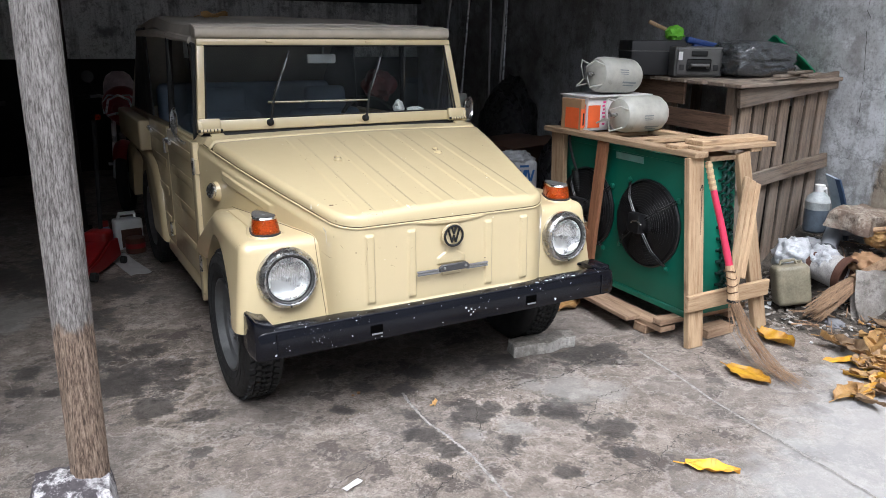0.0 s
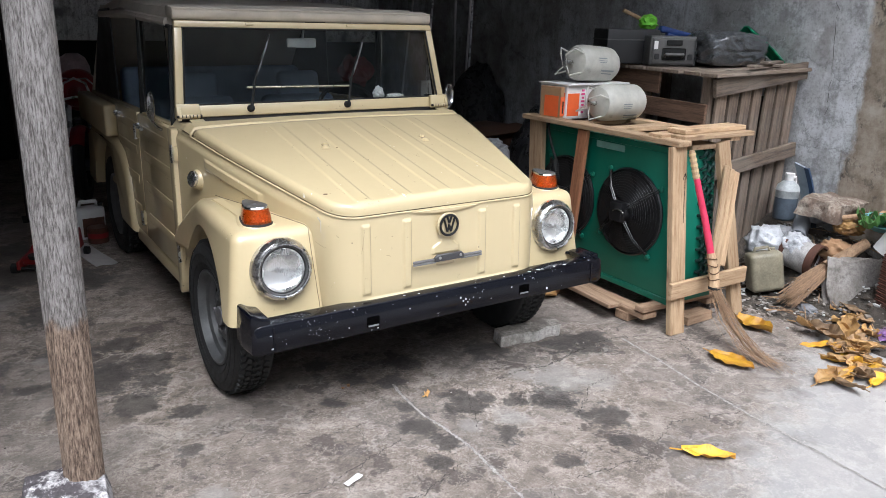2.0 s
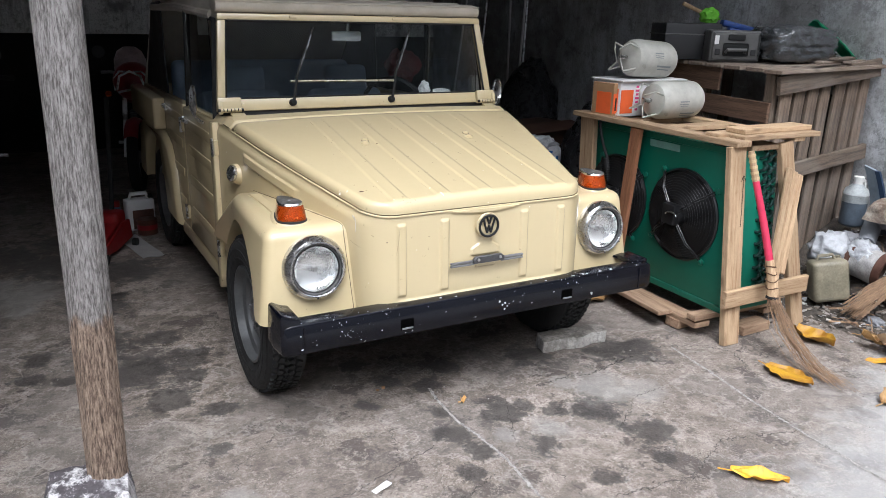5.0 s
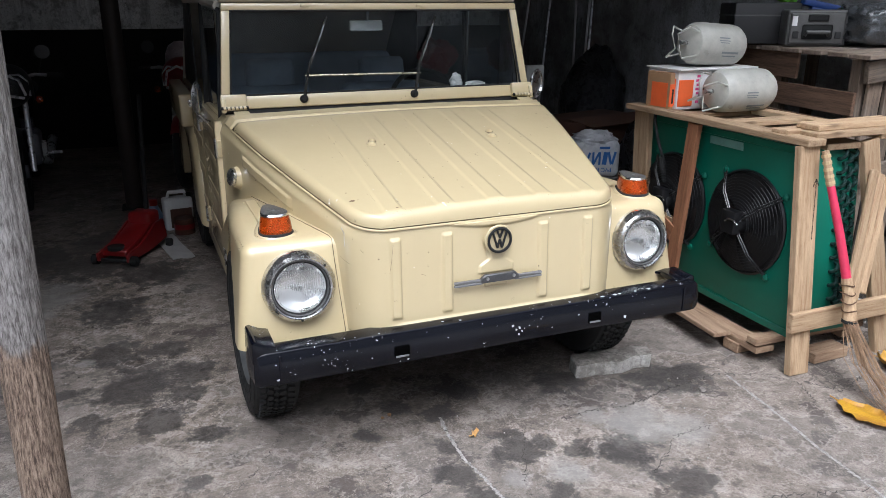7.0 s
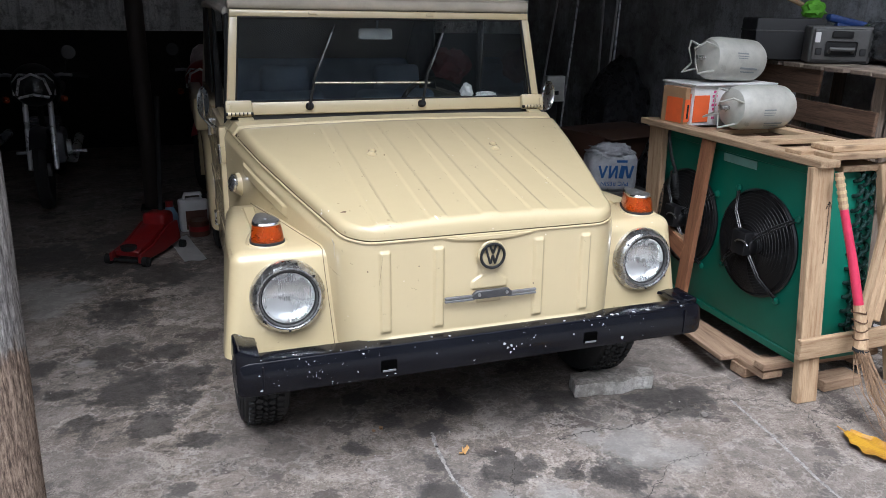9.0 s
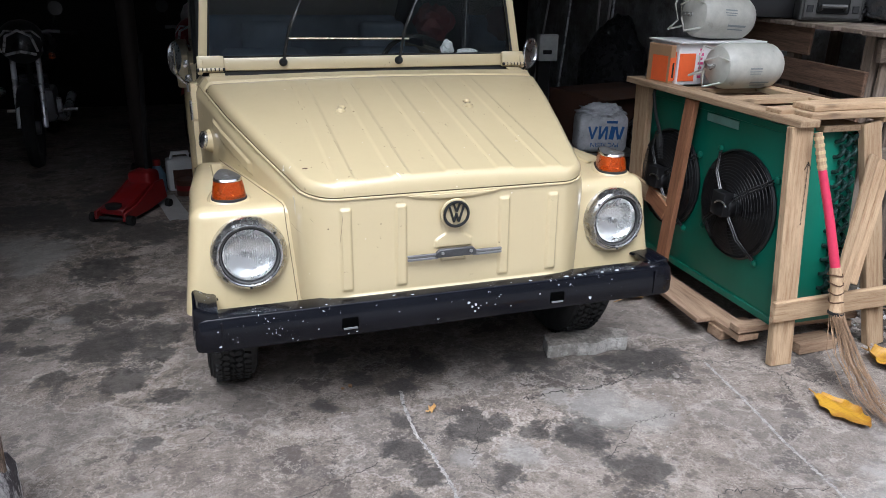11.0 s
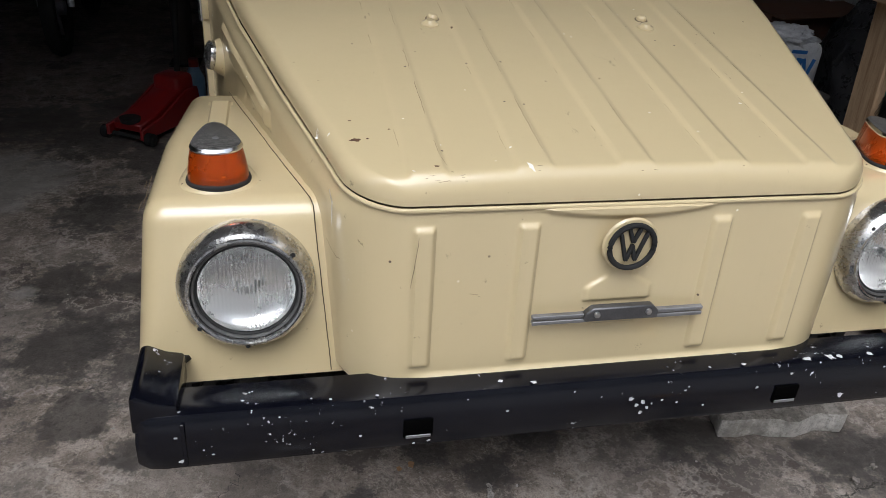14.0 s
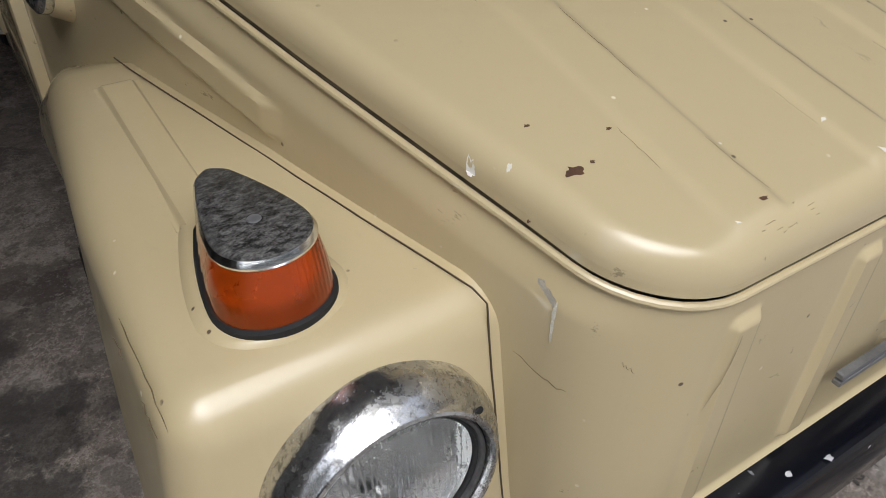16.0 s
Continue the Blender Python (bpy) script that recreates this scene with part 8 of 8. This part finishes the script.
def motorcycle(m, label, col):
    b = thing("motorcycle", label, "motorcycle", m, "motorcycles at the back")
    for y in (0.0, 1.25):
        w = part("wheel", lathe([(0.20, -0.035), (0.24, -0.045), (0.28, -0.038), (0.295, 0.0), (0.28, 0.038), (0.24, 0.045), (0.20, 0.035), (0.19, 0.0), (0.20, -0.035)], 36, 'X'), RUBBER, b, at=pose(0, y, 0.295))
        part("hub", tube([(-0.05, 0, 0), (0.05, 0, 0)], 0.05, 16), GREY_METAL, w)
        for k in range(5):
            a = 2 * math.pi * k / 5
            part("spoke", tube([(0, 0.04 * math.cos(a), 0.04 * math.sin(a)), (0, 0.19 * math.cos(a), 0.19 * math.sin(a))], 0.010, 6), GREY_METAL, w)
    for s in (-1, 1):
        part("fork_leg", tube([(s * 0.085, 0.0, 0.295), (s * 0.085, 0.19, 0.80)], 0.020, 10), SILVER, b)
        part("handlebar", tube([(0, 0.20, 0.93), (s * 0.18, 0.19, 0.97), (s * 0.34, 0.27, 0.95)], 0.013, 8), GREY_METAL, b)
        part("grip", tube([(s * 0.25, 0.23, 0.962), (s * 0.36, 0.28, 0.95)], 0.019, 10), RUBBER, b)
        part("mirror_stem", tube([(s * 0.20, 0.2, 0.97), (s * 0.24, 0.18, 1.10)], 0.006, 6), DARK, b)
        part("mirror", lathe([(0.0, -0.012), (0.045, -0.008), (0.05, 0.0), (0.0, 0.004)], 20, 'Y'), BODY_BLACK, b, at=pose(s * 0.25, 0.17, 1.13))
        part("indicator", lathe([(0.0, -0.03), (0.022, -0.02), (0.026, 0.0), (0.018, 0.02)], 16, 'X'), AMBER, b, at=pose(s * 0.19, 0.10, 0.80))
        part("foot_rest", tube([(s * 0.10, 0.72, 0.30), (s * 0.26, 0.72, 0.30)], 0.014, 8), SILVER, b)
    part("front_mudguard", grid(lambda u, v: ((u - 0.5) * 0.11, 0.315 * math.cos(radians(20 + 120 * v)), 0.295 + 0.325 * math.sin(radians(20 + 120 * v)) - 0.02 * (2 * u - 1) ** 2), 6, 14, thick=0.004), col, b)
    part("headlamp_shell", lathe([(0.150, -0.10), (0.155, 0.0), (0.140, 0.05), (0.095, 0.095), (0.0, 0.115)], 32, 'Y'), col, b, at=pose(0, 0.12, 0.90))
    part("headlamp_lens", lathe([(0.066, 0.100), (0.05, 0.118), (0.0, 0.126)], 28, 'Y'), GLASS, b, at=pose(0, 0.115, 0.875))
    for s in (-1, 1):
        part("white_stripe", tube([(s * 0.03, 0.01, 0.985), (s * 0.085, 0.035, 0.985), (s * 0.13, 0.07, 0.93), (s * 0.135, 0.08, 0.83)], 0.008, 6), SILVER, b)
        part("engine_cover", lathe([(0.07, 0.0), (0.065, 0.03), (0.0, 0.04)], 24, 'X'), SILVER, b, at=pose(s * 0.13, 0.56, 0.36, 0, 0, 0 if s > 0 else 180))
    part("silver_brow", tube([(-0.11, 0.02, 0.84), (-0.08, 0.0, 0.95), (0.0, -0.01, 0.99), (0.08, 0.0, 0.95), (0.11, 0.02, 0.84)], 0.010, 8), SILVER, b)
    part("silver_strip", tube([(-0.10, 0.015, 0.82), (0.0, -0.01, 0.845), (0.10, 0.015, 0.82)], 0.010, 8), SILVER, b)
    part("fuel_tank", box((0.26, 0.46, 0.22), (0, 0.52, 0.80), 0.08, 4), col, b)
    part("seat", box((0.25, 0.62, 0.10), (0, 1.02, 0.78), 0.04, 3), RUBBER, b)
    eng = part("engine", box((0.26, 0.34, 0.26), (0, 0.60, 0.38), 0.04, 2), GREY_METAL, b)
    for k in range(6):
        part("cooling_fin", box((0.20, 0.10, 0.012), (0, 0.48, 0.515 + 0.02 * k), 0.003, 1), GREY_METAL, eng)
    part("frame_tube", merge(tube([(0, 0.22, 0.85), (0, 0.42, 0.30), (0, 0.90, 0.28), (0, 1.25, 0.295)], 0.022, 8), tube([(0, 0.25, 0.8), (0, 0.85, 0.70), (0, 1.30, 0.76)], 0.022, 8)), DARK, b)
    part("exhaust", tube([(0.10, 0.45, 0.30), (0.15, 0.8, 0.22), (0.17, 1.45, 0.30)], 0.026, 10, r2=0.042), SILVER, b)
    part("tail", box((0.16, 0.22, 0.10), (0, 1.40, 0.80), 0.03, 2), col, b)
    return b


motorcycle(pose(-1.96, 4.0, 0, 0, 0, 4), "black motorcycle with silver trim facing the door", BODY_BLACK)
motorcycle(pose(-2.85, 4.35, 0, 0, 0, -6), "dusty black motorcycle in the dark", BODY_BLACK)
scooter_red = plain("dark_red_fairing", (0.26, 0.02, 0.03), 0.35, 0, 0.3, 8)
motorcycle(pose(-0.80, 4.35, 0, 0, 0, -14), "red and white scooter behind the car", scooter_red)
hm = tagged(obj("crash_helmet", merge(lathe([(0.12, 0.0), (0.135, 0.06), (0.13, 0.14), (0.10, 0.21), (0.05, 0.245), (0.0, 0.25)], 32)), plain("white_pink_shell", (0.62, 0.50, 0.52), 0.3, 0, 0.35, 6)), "white and pink crash helmet on the scooter", "helmet")
hm.matrix_basis = pose(-0.74, 4.86, 0.91, 0, 0, 0)

# right rear corner: poles, cartons, dark clutter, resin sack
for k, (x, y, z0, z1, dx) in enumerate(((2.92, 4.55, 0.0, 2.2, 0.06), (2.86, 4.15, 0.0, 2.25, 0.10), (2.80, 4.1, 0.0, 2.15, 0.12), (2.75, 4.75, 0.0, 2.2, 0.15), (2.70, 5.1, 0.0, 2.2, 0.2))):
    o = tagged(obj("pipe", tube([(x - dx * 1.4, y - 0.12, 0.012), (x + dx * 0.6, y + 0.1, z1)], 0.011, 8), SILVER if k % 2 else TAPE_WHITE), "thin pale pipe leaning on the wall", "pipe", "pipes on the wall")
dk = thing("storage_box", "dark brown stained cardboard box on the floor", "box", pose(2.25, 3.05, 0.0, 0, 0, 14))
part("body", box((0.75, 0.55, 0.62), (0, 0, 0.31), 0.01, 2), plain("dark_brown_card", (0.085, 0.04, 0.025), 0.85, 0, 0.3, 5), dk)
part("flap", box((0.75, 0.26, 0.008), (0, -0.15, 0.64), 0.002, 1, pose(0, 0, 0, 6, 0, 0)), plain("dark_brown_flap", (0.10, 0.05, 0.03), 0.85, 0, 0.3, 5), dk)
lowb = thing("storage_box", "low black plastic storage bin under the sack", "box", pose(1.73, 2.32, 0.0, 0, 0, 5))
part("body", box((0.46, 0.42, 0.33), (0, 0, 0.165), 0.02, 2), CASE, lowb)
part("lid", box((0.49, 0.45, 0.03), (0, 0, 0.345), 0.01, 2), GREY_CASE, lowb)
for k, (x, y, sx, sy, sz, seed) in enumerate(((2.35, 2.35, 0.55, 0.6, 0.95, 2.2), (2.65, 3.75, 0.6, 0.6, 1.25, 5.1), (1.75, 3.9, 0.6, 0.5, 0.9, 8.8))):
    o = tagged(obj("wrapped_bale", crumpled((sx, sy, sz), seed, 0.18, 2.6), BLACK_BAG, 3.1), "tall bale wrapped in black plastic sheet", "bale")
    o.matrix_basis = pose(x, y, 0.0, 0, 0, 25 * k)
mb = thing("meter_box", "small pale switch box on a dark board", "switch box", pose(1.72, 3.12, 0.0))
part("board", box((0.10, 0.04, 0.98), (0, 0.03, 0.49), 0.004, 1), DARK, mb)
part("case", box((0.15, 0.06, 0.19), (0, -0.02, 0.93), 0.008, 2), plain("pale_plastic", (0.52, 0.53, 0.50), 0.5), mb)
part("dial", box((0.07, 0.006, 0.03), (-0.01, -0.052, 0.90), 0.002, 1), DARK, mb)

sk = thing("resin_sack", "white woven resin sack with blue print, standing upside down", "sack", pose(1.73, 2.22, 0.360, 0, 0, -14))
part("bag", box((0.33, 0.20, 0.25), (0, 0, 0.125), 0.045, 4), WHITE_BAG, sk)
ctop = crumpled((0.31, 0.21, 0.12), 6.6, 0.35, 4.5)
part("crumpled_top", ctop, WHITE_BAG, sk, smooth=3.1, at=pose(0, 0, 0.205))
INK = plain("blue_ink", (0.015, 0.10, 0.30), 0.6, 0, 0.15)
for k, (x, w, lean) in enumerate(((0.115, 0.016, 14), (0.088, 0.016, -14), (0.055, 0.030, 8), (0.018, 0.014, 0), (-0.005, 0.014, 26), (-0.026, 0.014, 0), (-0.062, 0.014, 18), (-0.085, 0.014, -18))):
    part("print_bar", box((w, 0.002, 0.085), (0, 0, 0), 0), INK, sk, at=pose(x, -0.1012, 0.135, 0, lean, 0))
part("print_bar", box((0.07, 0.002, 0.016), (0.05, -0.1012, 0.205), 0), INK, sk)
tx = bpy.data.curves.new("print", 'FONT')
tx.body, tx.size, tx.extrude, tx.align_x = "PVC RESIN", 0.040, 0.0008, 'CENTER'
to = new("print", tx)
dg = bpy.context.evaluated_depsgraph_get()
tm = bpy.data.meshes.new_from_object(to.evaluated_get(dg))
bpy.data.objects.remove(to)
tm.materials.append(INK)
txo = new("print_words", tm)
txo.parent = sk
txo.matrix_basis = pose(0.01, -0.1015, 0.070, 90, 180, 0)
lf = tagged(obj("fallen_leaf", leaf_mesh(0.16, 0.05, 0.5, 3.0), LEAF_O), "dry orange leaf lying on the canvas top", "leaf")
lf.matrix_basis = pose(-0.42, 2.15, 1.585, 0, 0, 10)
